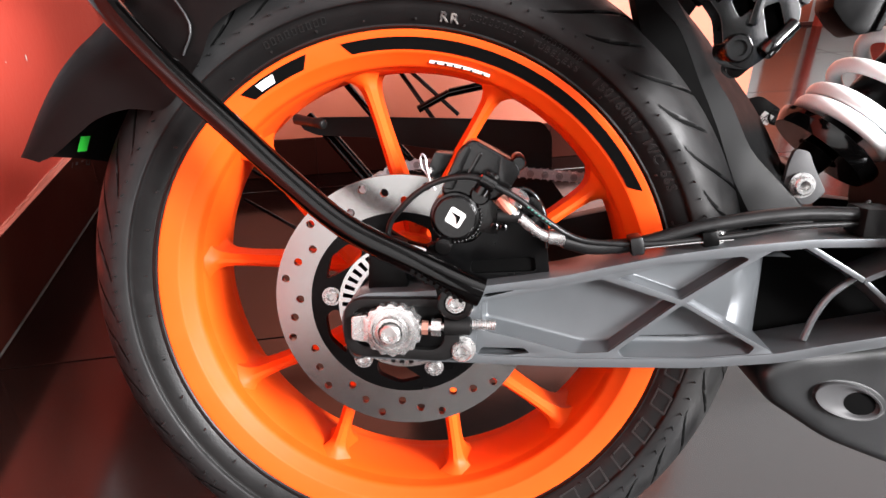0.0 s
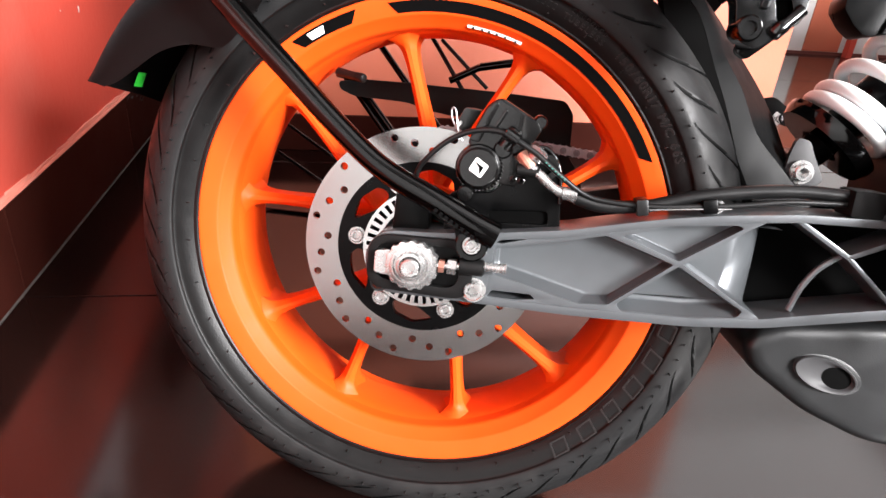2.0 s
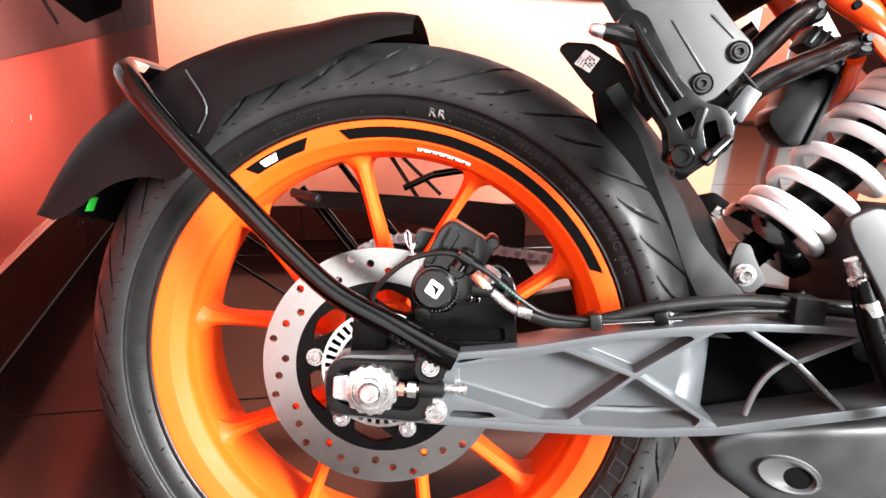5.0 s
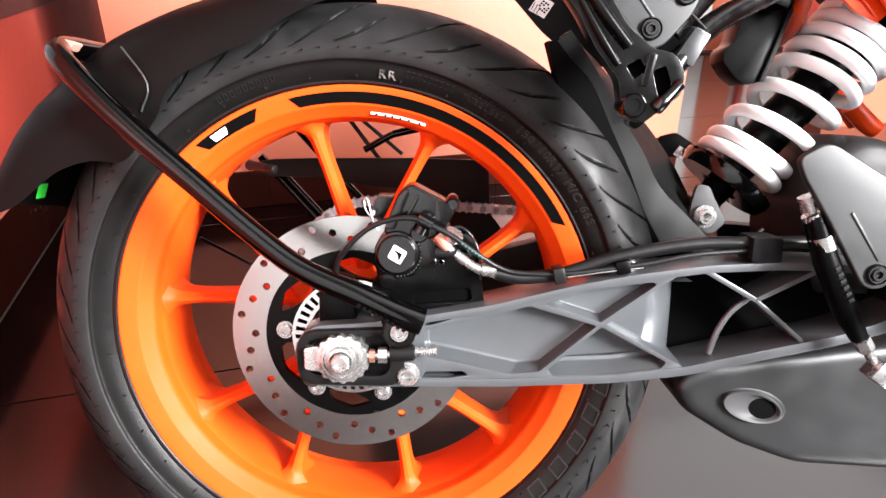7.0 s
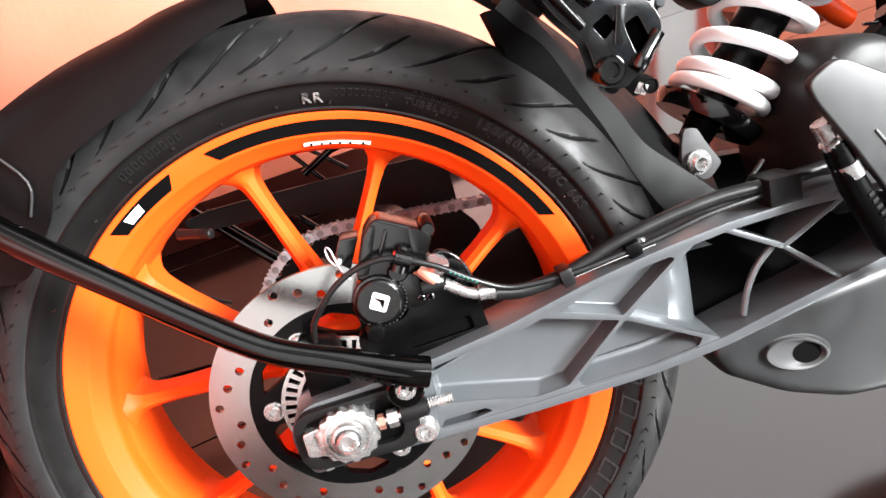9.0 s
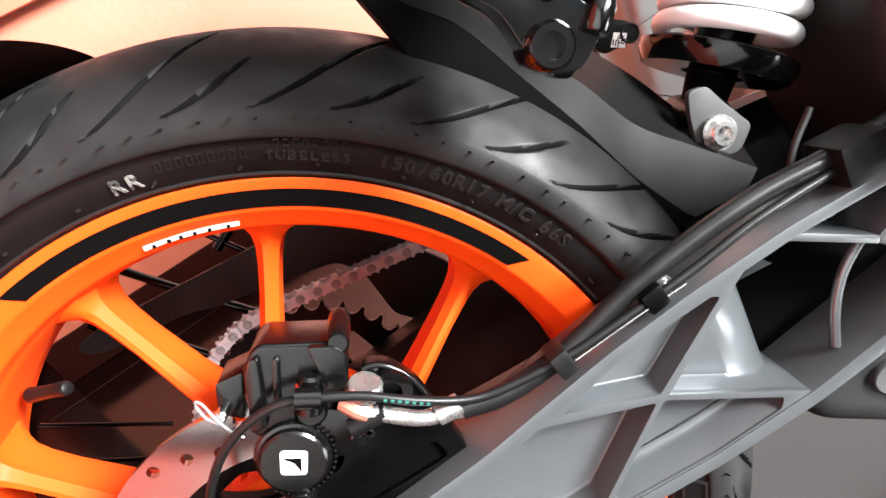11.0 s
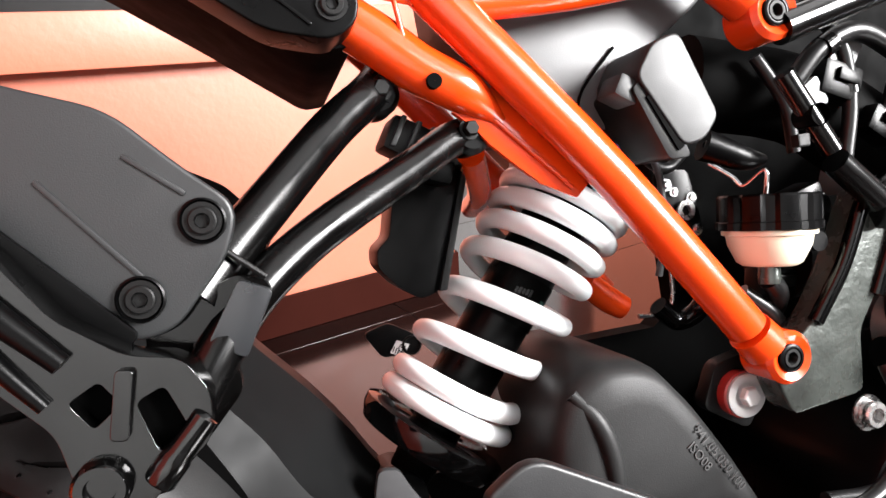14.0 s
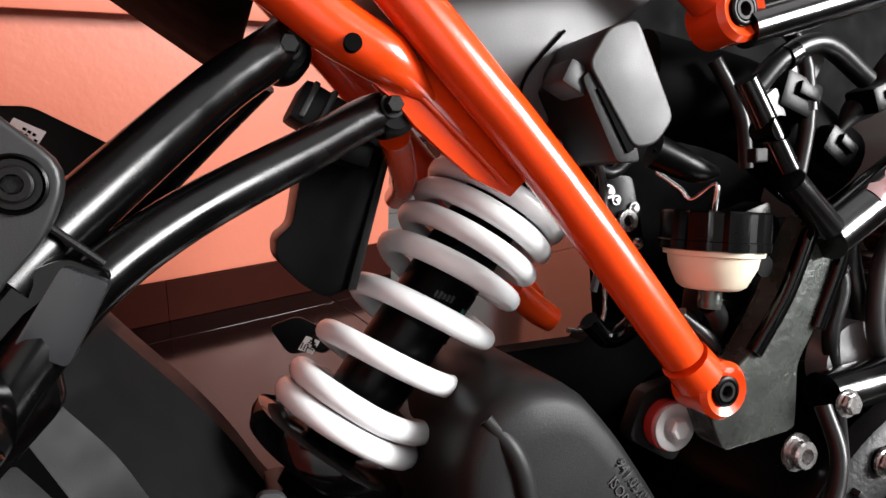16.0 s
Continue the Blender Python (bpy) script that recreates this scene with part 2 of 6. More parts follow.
def merge(bm, b):
    if bm is None:
        return b
    me = bpy.data.meshes.new("tmp")
    b.to_mesh(me)
    b.free()
    bm.from_mesh(me)
    bpy.data.meshes.remove(me)
    return bm


def fill_loops(loops):
    """Flat faces in the xz plane, bounded by the first loop, with the others as holes."""
    b = bmesh.new()
    ed = []
    for lp in loops:
        vs = [b.verts.new((x, 0, z)) for x, z in lp]
        ed += [b.edges.new((vs[i], vs[(i + 1) % len(vs)])) for i in range(len(vs))]
    bmesh.ops.triangle_fill(b, use_beauty=True, use_dissolve=False, edges=ed, normal=(0, -1, 0))
    return b


def prism(loops, y0, y1, bv=0.0, bm=None, seg=2):
    """An outline in the xz plane (with holes, if more loops are given) made solid from y0 to y1."""
    if not isinstance(loops[0][0], (list, tuple)):
        loops = [loops]
    if len(loops) == 1:
        b = bmesh.new()
        b.faces.new([b.verts.new((x, 0, z)) for x, z in loops[0]])
    else:
        b = fill_loops(loops)
    for v in b.verts:
        v.co.y = y0
    g = bmesh.ops.extrude_face_region(b, geom=b.faces[:])
    for v in g["geom"]:
        if isinstance(v, bmesh.types.BMVert):
            v.co.y = y1
    bmesh.ops.recalc_face_normals(b, faces=b.faces)
    if bv:
        bevel(b, bv, seg)
    return merge(bm, b)


def ring_pts(r, n, cx=0.0, cz=0.0, a0=0.0):
    return [(cx + r * math.cos(a0 + 2 * math.pi * i / n), cz + r * math.sin(a0 + 2 * math.pi * i / n)) for i in range(n)]


def rounded(pts, r, n=4):
    """Rounds the corners of an outline."""
    out = []
    for i, p in enumerate(pts):
        a, b, c = Vector(pts[i - 1]), Vector(p), Vector(pts[(i + 1) % len(pts)])
        d1, d2 = (a - b), (c - b)
        k = min(r, d1.length * 0.45, d2.length * 0.45)
        s, e = b + d1.normalized() * k, b + d2.normalized() * k
        for j in range(n + 1):
            t = j / n
            q = s * (1 - t) ** 2 + b * 2 * t * (1 - t) + e * t * t
            out.append((q.x, q.y))
    return out


def lathe(profile, n, axis="y", loc=(0, 0, 0), a0=0.0, a1=2 * math.pi, closed=False, bm=None, caps=False):
    """profile: rows of (along, radius)."""
    b = bm or bmesh.new()
    full = abs(a1 - a0 - 2 * math.pi) < 1e-6
    rings = []
    m = n if full else n + 1
    for i in range(m):
        a = a0 + (a1 - a0) * i / n
        c, s = math.cos(a), math.sin(a)
        row = []
        for h, r in profile:
            co = {"y": (r * c, h, r * s), "z": (r * c, r * s, h), "x": (h, r * c, r * s)}[axis]
            row.append(b.verts.new(Vector(co) + Vector(loc)))
        rings.append(row)
    k = len(profile)
    for i in range(n):
        p, q = rings[i], rings[(i + 1) % m]
        for j in range(k if closed else k - 1):
            b.faces.new((p[j], p[(j + 1) % k], q[(j + 1) % k], q[j]))
    if caps and full and not closed:
        for j in (0, k - 1):
            if profile[j][1] > 1e-6:
                b.faces.new([rings[i][j] for i in range(m)])
    if not full and closed:
        b.faces.new(rings[0])
        b.faces.new(rings[-1])
    bmesh.ops.remove_doubles(b, verts=b.verts, dist=1e-6)
    return b


def smooth_path(pts, n):
    """A Catmull-Rom line through points (any dimension)."""
    P = [np.array(p, float) for p in pts]
    P = [2 * P[0] - P[1]] + P + [2 * P[-1] - P[-2]]
    out = []
    for i in range(1, len(P) - 2):
        for j in range(n):
            t = j / n
            a, b, c, d = P[i - 1], P[i], P[i + 1], P[i + 2]
            out.append(0.5 * (2 * b + (c - a) * t + (2 * a - 5 * b + 4 * c - d) * t * t + (3 * b - a - 3 * c + d) * t ** 3))
    out.append(P[-2])
    return out


def tube(pts, r, n=16, steps=8, bm=None, flat=1.0, caps=True, up=(0, 1, 0)):
    """A round bar along points; r is one radius or one for each point; flat squeezes it."""
    rs = r if isinstance(r, (list, tuple)) else [r] * len(pts)
    full = [(*p, q) for p, q in zip(pts, rs)]
    line = smooth_path(full, steps) if steps > 1 else [np.array(p, float) for p in full]
    b = bm or bmesh.new()
    rows = []
    nrm = None
    for i, p in enumerate(line):
        a, c = line[max(i - 1, 0)][:3], line[min(i + 1, len(line) - 1)][:3]
        t = Vector(c - a).normalized()
        u = Vector(up) if nrm is None else nrm
        u = (u - t * u.dot(t)).normalized()
        nrm = u
        w = t.cross(u)
        rows.append([b.verts.new(Vector(p[:3]) + (u * math.cos(2 * math.pi * k / n) * flat + w * math.sin(2 * math.pi * k / n)) * p[3]) for k in range(n)])
    for p, q in zip(rows, rows[1:]):
        for k in range(n):
            b.faces.new((p[k], p[(k + 1) % n], q[(k + 1) % n], q[k]))
    if caps:
        b.faces.new(rows[0][::-1])
        b.faces.new(rows[-1])
    return b


def along(p, q):
    """The pose whose y axis runs from p to q, at p."""
    d = (Vector(q) - Vector(p)).normalized()
    return Matrix.Translation(p) @ d.to_track_quat("Y", "Z").to_matrix().to_4x4()


def bolt_mesh(r=0.008, h=0.007, kind="allen", bm=None):
    """A bolt head that faces -y: washer, head and socket."""
    b = lathe([(0.0, 0.001), (0.0, r * 1.35), (-0.0015, r * 1.35), (-0.0015, r * 1.02)], 24, bm=bm)
    if kind == "allen":
        lathe([(-0.0015, r), (-h * 0.85, r), (-h, r * 0.88), (-h, r * 0.55)], 24, bm=b)
        lathe([(-h, r * 0.55), (-h * 0.35, r * 0.52), (-h * 0.35, 0.0001)], 6, bm=b)
    elif kind == "hex":
        lathe([(-0.0015, r * 0.98), (-h * 0.85, r * 0.98), (-h, r * 0.82), (-h, 0.0001)], 6, bm=b)
    else:
        lathe([(-0.0015, r), (-h * 0.5, r * 0.95), (-h, r * 0.55), (-h, 0.0001)], 20, bm=b)
    return b


def put(ob, m):
    ob.matrix_basis = m
    return ob


def bolt(name, at, parent, material, r=0.008, h=0.007, kind="allen", label="", turn=(0, 0, 0)):
    ob = part(name, bolt_mesh(r, h, kind), material, parent, label, smooth=35)
    return put(ob, pose(*at, *turn))


def text_mesh(s, size, depth=0.0008, bold=0.0):
    cu = bpy.data.curves.new("t", "FONT")
    cu.body, cu.size, cu.extrude, cu.align_x, cu.align_y, cu.resolution_u = s, size, depth, "CENTER", "CENTER", 2
    cu.offset = bold
    ob = bpy.data.objects.new("t", cu)
    scene.collection.objects.link(ob)
    dg = bpy.context.evaluated_depsgraph_get()
    me = bpy.data.meshes.new_from_object(ob.evaluated_get(dg))
    b = bmesh.new()
    b.from_mesh(me)
    bpy.data.objects.remove(ob)
    bpy.data.curves.remove(cu)
    bpy.data.meshes.remove(me)
    return b


def arc_text(s, size, r, mid_deg, y, pitch, depth=0.0008, lean=0.0, bm=None, bold=0.0):
    """Letters that stand on an arc round the axle, facing -y."""
    out = bm or bmesh.new()
    n = len(s)
    for i, ch in enumerate(s):
        if ch == " ":
            continue
        a = mid_deg - (i - (n - 1) / 2) * pitch
        b = text_mesh(ch, size, depth, bold)
        m = Matrix.Translation((r * math.cos(radians(a)), y, ZC + r * math.sin(radians(a)))) @ Matrix.Rotation(radians(90 - a), 4, "Y") @ Matrix.Rotation(radians(90 + lean), 4, "X")
        bmesh.ops.transform(b, matrix=m, verts=b.verts)
        merge(out, b)
    return out


def empty(name, label, category, m=None, group=""):
    ob = new(name)
    ob.empty_display_size = 0.1
    if m is not None:
        ob.matrix_world = m
    return tagged(ob, label, category, group)


# ---- the room: u from the left wall, w into the depth, z up ----
U0 = -0.582


def room(ob):
    ob.matrix_world = ROOM @ pose(U0, 0, 0)
    return ob


def slab(name, x0, x1, y0, y1, z0, z1, material, label="", kind="structure", bv=0.0, category=""):
    ob = part(name, box(x1 - x0, y1 - y0, z1 - z0, ((x0 + x1) / 2, (y0 + y1) / 2, (z0 + z1) / 2), bv), material, None, smooth=30 if bv else None)
    return tagged(room(ob), label, category, "", kind)


floor = slab("floor", -0.1, 5.6, -3.3, 3.4, -0.12, -0.003, M_GROUT, "dark tiled showroom floor with pale joints")
slab("wall_left_front", -0.2, -0.01, -3.3, -0.65, -0.1, 3.1, M_SIDEWALL_PAINT, "plain grey wall towards the shop window")
wall_left = slab("wall_left", -0.2, -0.01, -0.65, 3.4, -0.1, 3.1, M_REDWALL, "scuffed red painted wall beside the motorcycle")
# right wall, ceiling and front walls are unseen and hold the fill down
slab("wall_right", 5.5, 5.7, -3.3, 3.4, -0.1, 3.1, M_UNSEENWALL, "unseen side wall, kept dark to cut fill light")
slab("wall_back", -0.2, 5.7, 3.21, 3.4, -0.1, 3.1, M_FARWALL, "pale painted wall at the back of the room")
slab("ceiling", -0.2, 5.7, -3.4, 3.5, 3.1, 3.2, M_CEIL, "unseen ceiling, kept dark to cut fill light")
slab("wall_front_side", -0.2, 1.1, -3.4, -3.2, -0.1, 3.1, M_UNSEENWALL, "unseen wall beside the shop window, kept dark to cut fill light")
slab("wall_front_sill", 1.1, 5.7, -3.4, -3.2, -0.1, 1.1, M_UNSEENWALL, "unseen low wall under the shop window, kept dark to cut fill light")
slab("wall_front_head", 1.1, 5.7, -3.4, -3.2, 2.95, 3.1, M_UNSEENWALL, "unseen wall above the shop window, kept dark to cut fill light")

# the low orange wall behind the motorcycle, with a fascia and a recess above it
PW, PL0, PL1 = 1.19, 0.195, 1.775
partition = slab("wall_partition", PL0, PL1, PW, 2.2, 0.0, 0.672, M_PEACH, "orange painted low wall behind the motorcycle")
slab("wall_partition_fascia", PL0 - 0.02, PL1 + 0.02, PW - 0.065, 2.2, 0.672, 0.778, M_PEACH, "orange painted ledge along the low wall", bv=0.004)
slab("wall_partition_upper", PL0, 0.745, PW - 0.03, 2.2, 0.778, 1.5, M_PEACH, "orange painted upper wall beside the dark panel")
slab("wall_partition_panel", 0.745, 1.30, PW + 0.03, 2.2, 0.778, 1.5, M_GREYMID, "dark grey panel set back above the ledge")

# hidden stretch, added in orange so the floor mirrors no dark stripe
slab("wall_partition_end", 1.30, PL1, PW - 0.03, 2.2, 0.778, 1.5, M_PEACH, "unseen orange upper wall added to even out floor reflections")

slab("wall_side_panel", 2.62, 5.4, 1.45, 1.6, 0.0, 0.75, M_PEACH, "orange painted low wall across the room")

# orange strip and red post on the far wall
slab("wall_back_stripe", 3.37, 3.62, 3.2, 3.207, 0.02, 2.4, M_PEACH, "orange painted strip on the far wall")
slab("wall_back_stripe", 4.1, 5.2, 3.2, 3.207, 0.02, 2.4, M_REDWALL, "red painted strip on the far wall")
slab("trim_far_wall", 0.0, 5.5, 3.195, 3.206, 0.0, 0.018, M_BROWN, "thin brown strip at the foot of the far wall")
slab("post_far_wall", 3.63, 3.67, 3.13, 3.17, 0.0, 2.4, M_REDWALL, "slim red post before the far wall")

# poster on the red wall
poster = slab("poster", -0.0095, -0.004, 0.1, 2.21, 0.495, 1.35, M_BROWN, "large printed poster in brown and white on the red wall", "thing", category="poster")


def flat_yz(name, pts, x, material, parent, label=""):
    b = bmesh.new()
    b.faces.new([b.verts.new((x, y, z)) for y, z in pts])
    return part(name, b, material, parent, label)


flat_yz("printed_area", [(0.102, 0.497), (0.765, 0.497), (0.40, 1.1), (0.102, 1.2)], -0.002, M_POSTW, poster, "pale printed area")
flat_yz("printed_shape", [(1.06, 0.62), (1.36, 0.535), (1.75, 0.56), (1.9, 0.72), (1.5, 0.9), (1.1, 0.8)], -0.002, M_DEEP, poster, "black printed shape")
flat_yz("printed_shape", [(0.46, 0.6), (0.56, 0.57), (0.6, 0.66), (0.5, 0.7)], -0.001, M_GREYMID, poster, "grey printed shape")
flat_yz("printed_line", [(0.98, 0.66), (1.0, 0.66), (1.16, 0.545), (1.15, 0.54)], -0.001, M_GREYPL, poster, "pale printed line")
b = text_mesh("390", 0.085, 0.0002)
bmesh.ops.transform(b, matrix=pose(0.0, 0.765, 0.611, 90, 0, 90) @ pose(0, 0, 0, 0, 0, -14) @ Matrix.Diagonal((1, 0.58, 1, 1)), verts=b.verts)
part("printed_number", b, M_POSTW, poster, "pale number on the poster")

# skirting tiles
SKH = 0.15


def skirting(y0, y1, x, parent, turn=False):
    h = 0.1 if turn else SKH
    j = 0.454 if not turn else 0.52
    edges = [y0] + [j + 0.648 * k for k in range(-8, 10) if y0 + 0.02 < j + 0.648 * k < y1 - 0.02] + [y1]
    for a, c in zip(edges, edges[1:]):
        if turn:
            b = box(c - a - 0.0008, 0.012, h - 0.002, ((a + c) / 2, x, h / 2), 0.0012)
        else:
            b = box(0.012, c - a - 0.003, h - 0.002, (x, (a + c) / 2, h / 2), 0.0012)
        part("skirting_tile", b, M_SKIRT, parent)


skirting(-3.2, 3.2, -0.006, wall_left)
skirting(PL0, PL1 + 0.006, PW - 0.006, partition, True)
side = part("skirting_tile", box(0.012, 0.99, 0.098, (PL1 + 0.007, PW + 0.5, 0.05), 0.0012), M_SKIRT, partition)
tagged(room(part("baseboard_grout", box(0.006, 6.4, SKH - 0.004, (-0.009, 0, SKH / 2)), M_GROUT, None)), "pale grout behind the skirting tiles", "", "", "structure")
tagged(room(part("baseboard_grout", box(PL1 - PL0, 0.008, 0.096, ((PL0 + PL1) / 2, PW - 0.003, 0.05)), M_GROUT, None)), "pale grout behind the skirting tiles", "", "", "structure")

# uneven pale paint along the top of the skirting, and chips in the wall's paint
rnd = random.Random(4)
b = bmesh.new()
y = -1.2
while y < 2.6:
    dy, h = rnd.uniform(0.05, 0.12), rnd.uniform(0.004, 0.011)
    box(0.004, dy, h, (-0.0085, y + dy / 2, SKH + h / 2 - 0.001), 0.001, (rnd.uniform(-2, 2), 0, 0), bm=b)
    y += dy * 0.9
tagged(room(part("trim_paint_edge", b, M_SMEAR, None)), "pale smeared paint along the skirting top", "", "", "structure")
tagged(room(part("trim_skirting_cap", box(0.0105, 6.3, 0.002, (-0.0055, 0, SKH + 0.0005)), M_SMEAR, None)), "pale painted top edge of the skirting", "", "", "structure")
for y, z, r in ((0.929, 0.374, 0.004), (0.836, 0.383, 0.002), (0.811, 0.153, 0.004)):
    pts = [(y + r * rnd.uniform(0.5, 1.1) * math.cos(k * math.pi / 4), z + r * 1.8 * rnd.uniform(0.5, 1.1) * math.sin(k * math.pi / 4)) for k in range(8)]
    flat_yz("paint_chip", pts, -0.0088, M_FARWALL, wall_left)

# long floor tiles
TP, TU = 0.648, 1.55
tile = None
for i in range(4):
    for k in range(-6, 5):
        c = pose((i + 0.5) * TU + 0.002, 0.4356 + (k + 0.5) * TP, 0)
        if tile is None:
            tile = put(part("floor_tile", box(TU - 0.003, TP - 0.003, 0.012, (0, 0, -0.006), 0.001), M_TILE, floor), c)
        else:
            shared(tile, c)


# ---- the motorcycle: x forwards, y to its left, z along its own upright ----
bike = empty("motorcycle", "orange and black sport motorcycle leaning towards its far side", "motorcycle", pose(0, 0, 0, -LEAN, 0, 0))
AX = (0, 0, ZC)

RIM = [(-0.0578, 0.2294), (-0.0596, 0.2290), (-0.0602, 0.2280), (-0.0599, 0.2262), (-0.0592, 0.2235), (-0.0574, 0.2180), (-0.0558, 0.2126), (-0.0552, 0.2113), (-0.0542, 0.2104), (-0.0528, 0.2094), (-0.0462, 0.2026), (-0.0448, 0.2013),
       (-0.0430, 0.2004), (-0.0408, 0.2000), (-0.0330, 0.1994), (-0.0312, 0.1990), (-0.0298, 0.1983), (-0.0200, 0.1970), (-0.0080, 0.1962)]
RIM = RIM + [(-y, r) for y, r in RIM[::-1]] + [(0.0500, 0.2250), (0.0450, 0.2120), (0.0250, 0.2060), (-0.0250, 0.2060), (-0.0450, 0.2120), (-0.0500, 0.2250)]
wheel = part("rear_wheel", lathe(RIM, 180, loc=AX, closed=True), M_ORANGE, bike, "orange cast ten-spoke rim", smooth=26)


def spoke_mesh():
    """One spoke along +x from hub to rim."""
    b = bmesh.new()
    rows = []
    for r, w, y0, y1 in ((0.040, 0.0100, -0.040, 0.030), (0.075, 0.0072, -0.034, 0.020), (0.120, 0.0060, -0.028, 0.012), (0.155, 0.0056, -0.0245, 0.011), (0.172, 0.0060, -0.024, 0.012),
                         (0.183, 0.0070, -0.0245, 0.014), (0.190, 0.0092, -0.026, 0.018), (0.1945, 0.0130, -0.0285, 0.023), (0.1985, 0.0185, -0.0310, 0.028)):
        h = y1 - y0
        sec = [(-0.30 * w, y0), (0.30 * w, y0), (w, y0 + 0.16 * h), (0.72 * w, y0 + 0.42 * h), (w * 1.05, y0 + 0.75 * h), (0.7 * w, y1),
               (-0.7 * w, y1), (-w * 1.05, y0 + 0.75 * h), (-0.72 * w, y0 + 0.42 * h), (-w, y0 + 0.16 * h)]
        rows.append([b.verts.new((r, y, z)) for z, y in sec])
    for p, q in zip(rows, rows[1:]):
        for k in range(10):
            b.faces.new((p[k], p[(k + 1) % 10], q[(k + 1) % 10], q[k]))
    b.faces.new(rows[0])
    b.faces.new(rows[-1])
    bevel(b, 0.0011, 2, 25)
    return b


spoke = None
for k in range(5):
    for side_ in (-1, 1):
        # straight bars whose feet stand 34 degrees apart and whose inner ends draw together
        foot, inner = radians(85.5 + 72 * k + 17 * side_), radians(85.5 + 72 * k + 11 * side_)
        p, q = Vector((0.19 * math.cos(foot), 0, 0.19 * math.sin(foot))), Vector((0.10 * math.cos(inner), 0, 0.10 * math.sin(inner)))
        d = (p - q).normalized()
        a = math.atan2(d.z, d.x)
        m = Matrix.Translation(Vector(AX) + p) @ Matrix.Rotation(-a, 4, "Y") @ Matrix.Translation((-0.19, 0, 0))
        if spoke is None:
            spoke = put(part("spoke", spoke_mesh(), M_ORANGE, wheel, smooth=40), m)
        else:
            shared(spoke, m)
part("hub", lathe([(-0.062, 0.018), (-0.062, 0.054), (-0.058, 0.058), (-0.046, 0.058), (-0.040, 0.046), (0.030, 0.046), (0.045, 0.060), (0.085, 0.060), (0.088, 0.056), (0.088, 0.018)], 72, loc=AX, closed=True),
     M_ORANGE, wheel, smooth=30)


# tyre with cut grooves
def tyre_mesh():
    base = [(-0.0560, 0.2250), (-0.0592, 0.2292), (-0.0622, 0.2327), (-0.0655, 0.2370), (-0.0680, 0.2415), (-0.0698, 0.2460), (-0.0707, 0.2492), (-0.0726, 0.2503), (-0.0741, 0.2520), (-0.0749, 0.2590)]
    phis = [-78 + 156 * i / 150 for i in range(151)]
    crown = [(0.0765 * math.sin(radians(a)), 0.2475 + 0.0590 * math.cos(radians(a)) ** 0.92) for a in phis]
    prof = [(y, r, None) for y, r in base] + [(y, r, a) for (y, r), a in zip(crown, phis)][1:-1] + [(-y, r, None) for y, r in base[::-1]]
    # columns lean with the grooves and stand closest along them
    pitch, turns = 2 * np.pi / 21, 21
    near = [0.0, 0.0006, 0.0011, 0.0015, 0.0019, 0.0023, 0.0028, 0.0036]
    cols = sorted({round((c + s_ * d / 0.285) % pitch, 6) for c in (radians(83.7) % pitch, radians(75.13) % pitch) for d in near for s_ in (-1, 1)} | {round(pitch * i / 22, 6) for i in range(22)})
    ang = np.concatenate([np.array(cols) + pitch * i for i in range(turns)])
    n = len(ang)
    V = np.zeros((n, len(prof), 3))
    cut = np.zeros((n, len(prof)))
    for j, (y, r, phi) in enumerate(prof):
        rr = np.full(n, r)
        lean_ = 0.0
        if phi is not None:
            t = (74 - abs(phi)) / 43
            lean_ = -radians(12.1) * min(max(t, 0.0), 1.25) ** 0.62
            # grooves that sweep from the shoulder towards the crown, long and short by turns
            for start, most in ((83.7, 1.22), (75.13, 0.60)):
                if 0 <= t <= most:
                    slope = radians(12.1) * 0.62 * max(t, 0.03) ** -0.38 * r / (radians(43) * 0.0765)
                    d = np.abs((ang - radians(start) + pitch / 2) % pitch - pitch / 2) * r / math.hypot(1, slope)
                    w = 0.0013 * (1 - 0.5 * abs(2 * t / most - 1) ** 3)
                    deep = np.clip((1.5 - d / w) / 0.45, 0, 1) * min(1, t / 0.03, (most - t) / 0.05 + 0.1)
                    rr = rr - 0.0075 * deep
                    cut[:, j] = np.maximum(cut[:, j], deep)
        at = ang + lean_ + (radians(4.3) if y > 0 else 0.0) * min(1, y / 0.03)
        V[:, j] = np.stack([rr * np.cos(at), np.full(n, y), ZC + rr * np.sin(at)], -1)
    k = len(prof)
    idx = np.arange(n * k).reshape(n, k)
    F = np.stack([idx[:, :-1], idx[:, 1:], np.roll(idx, -1, 0)[:, 1:], np.roll(idx, -1, 0)[:, :-1]], -1).reshape(-1, 4)
    me = bpy.data.meshes.new("tyre")
    me.from_pydata(V.reshape(-1, 3).tolist(), [], F.tolist())
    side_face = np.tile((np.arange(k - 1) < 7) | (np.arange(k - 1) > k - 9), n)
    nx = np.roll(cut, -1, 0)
    # faces inside the grooves, which take the painted-shade rubber
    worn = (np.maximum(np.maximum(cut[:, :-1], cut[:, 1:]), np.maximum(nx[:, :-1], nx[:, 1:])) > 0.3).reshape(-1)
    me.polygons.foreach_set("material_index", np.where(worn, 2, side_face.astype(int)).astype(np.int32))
    ridge = np.tile((np.arange(k - 1) == 6) | (np.arange(k - 1) == k - 8), n)
    me.polygons.foreach_set("use_smooth", ~ridge)
    me.materials.append(M_TYRE)
    me.materials.append(M_SIDEWALL)
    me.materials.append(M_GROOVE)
    ob = new("tyre", me)
    ob.parent = wheel
    ob["label"] = "black rubber tyre with curved tread grooves"
    return ob


tyre = tyre_mesh()
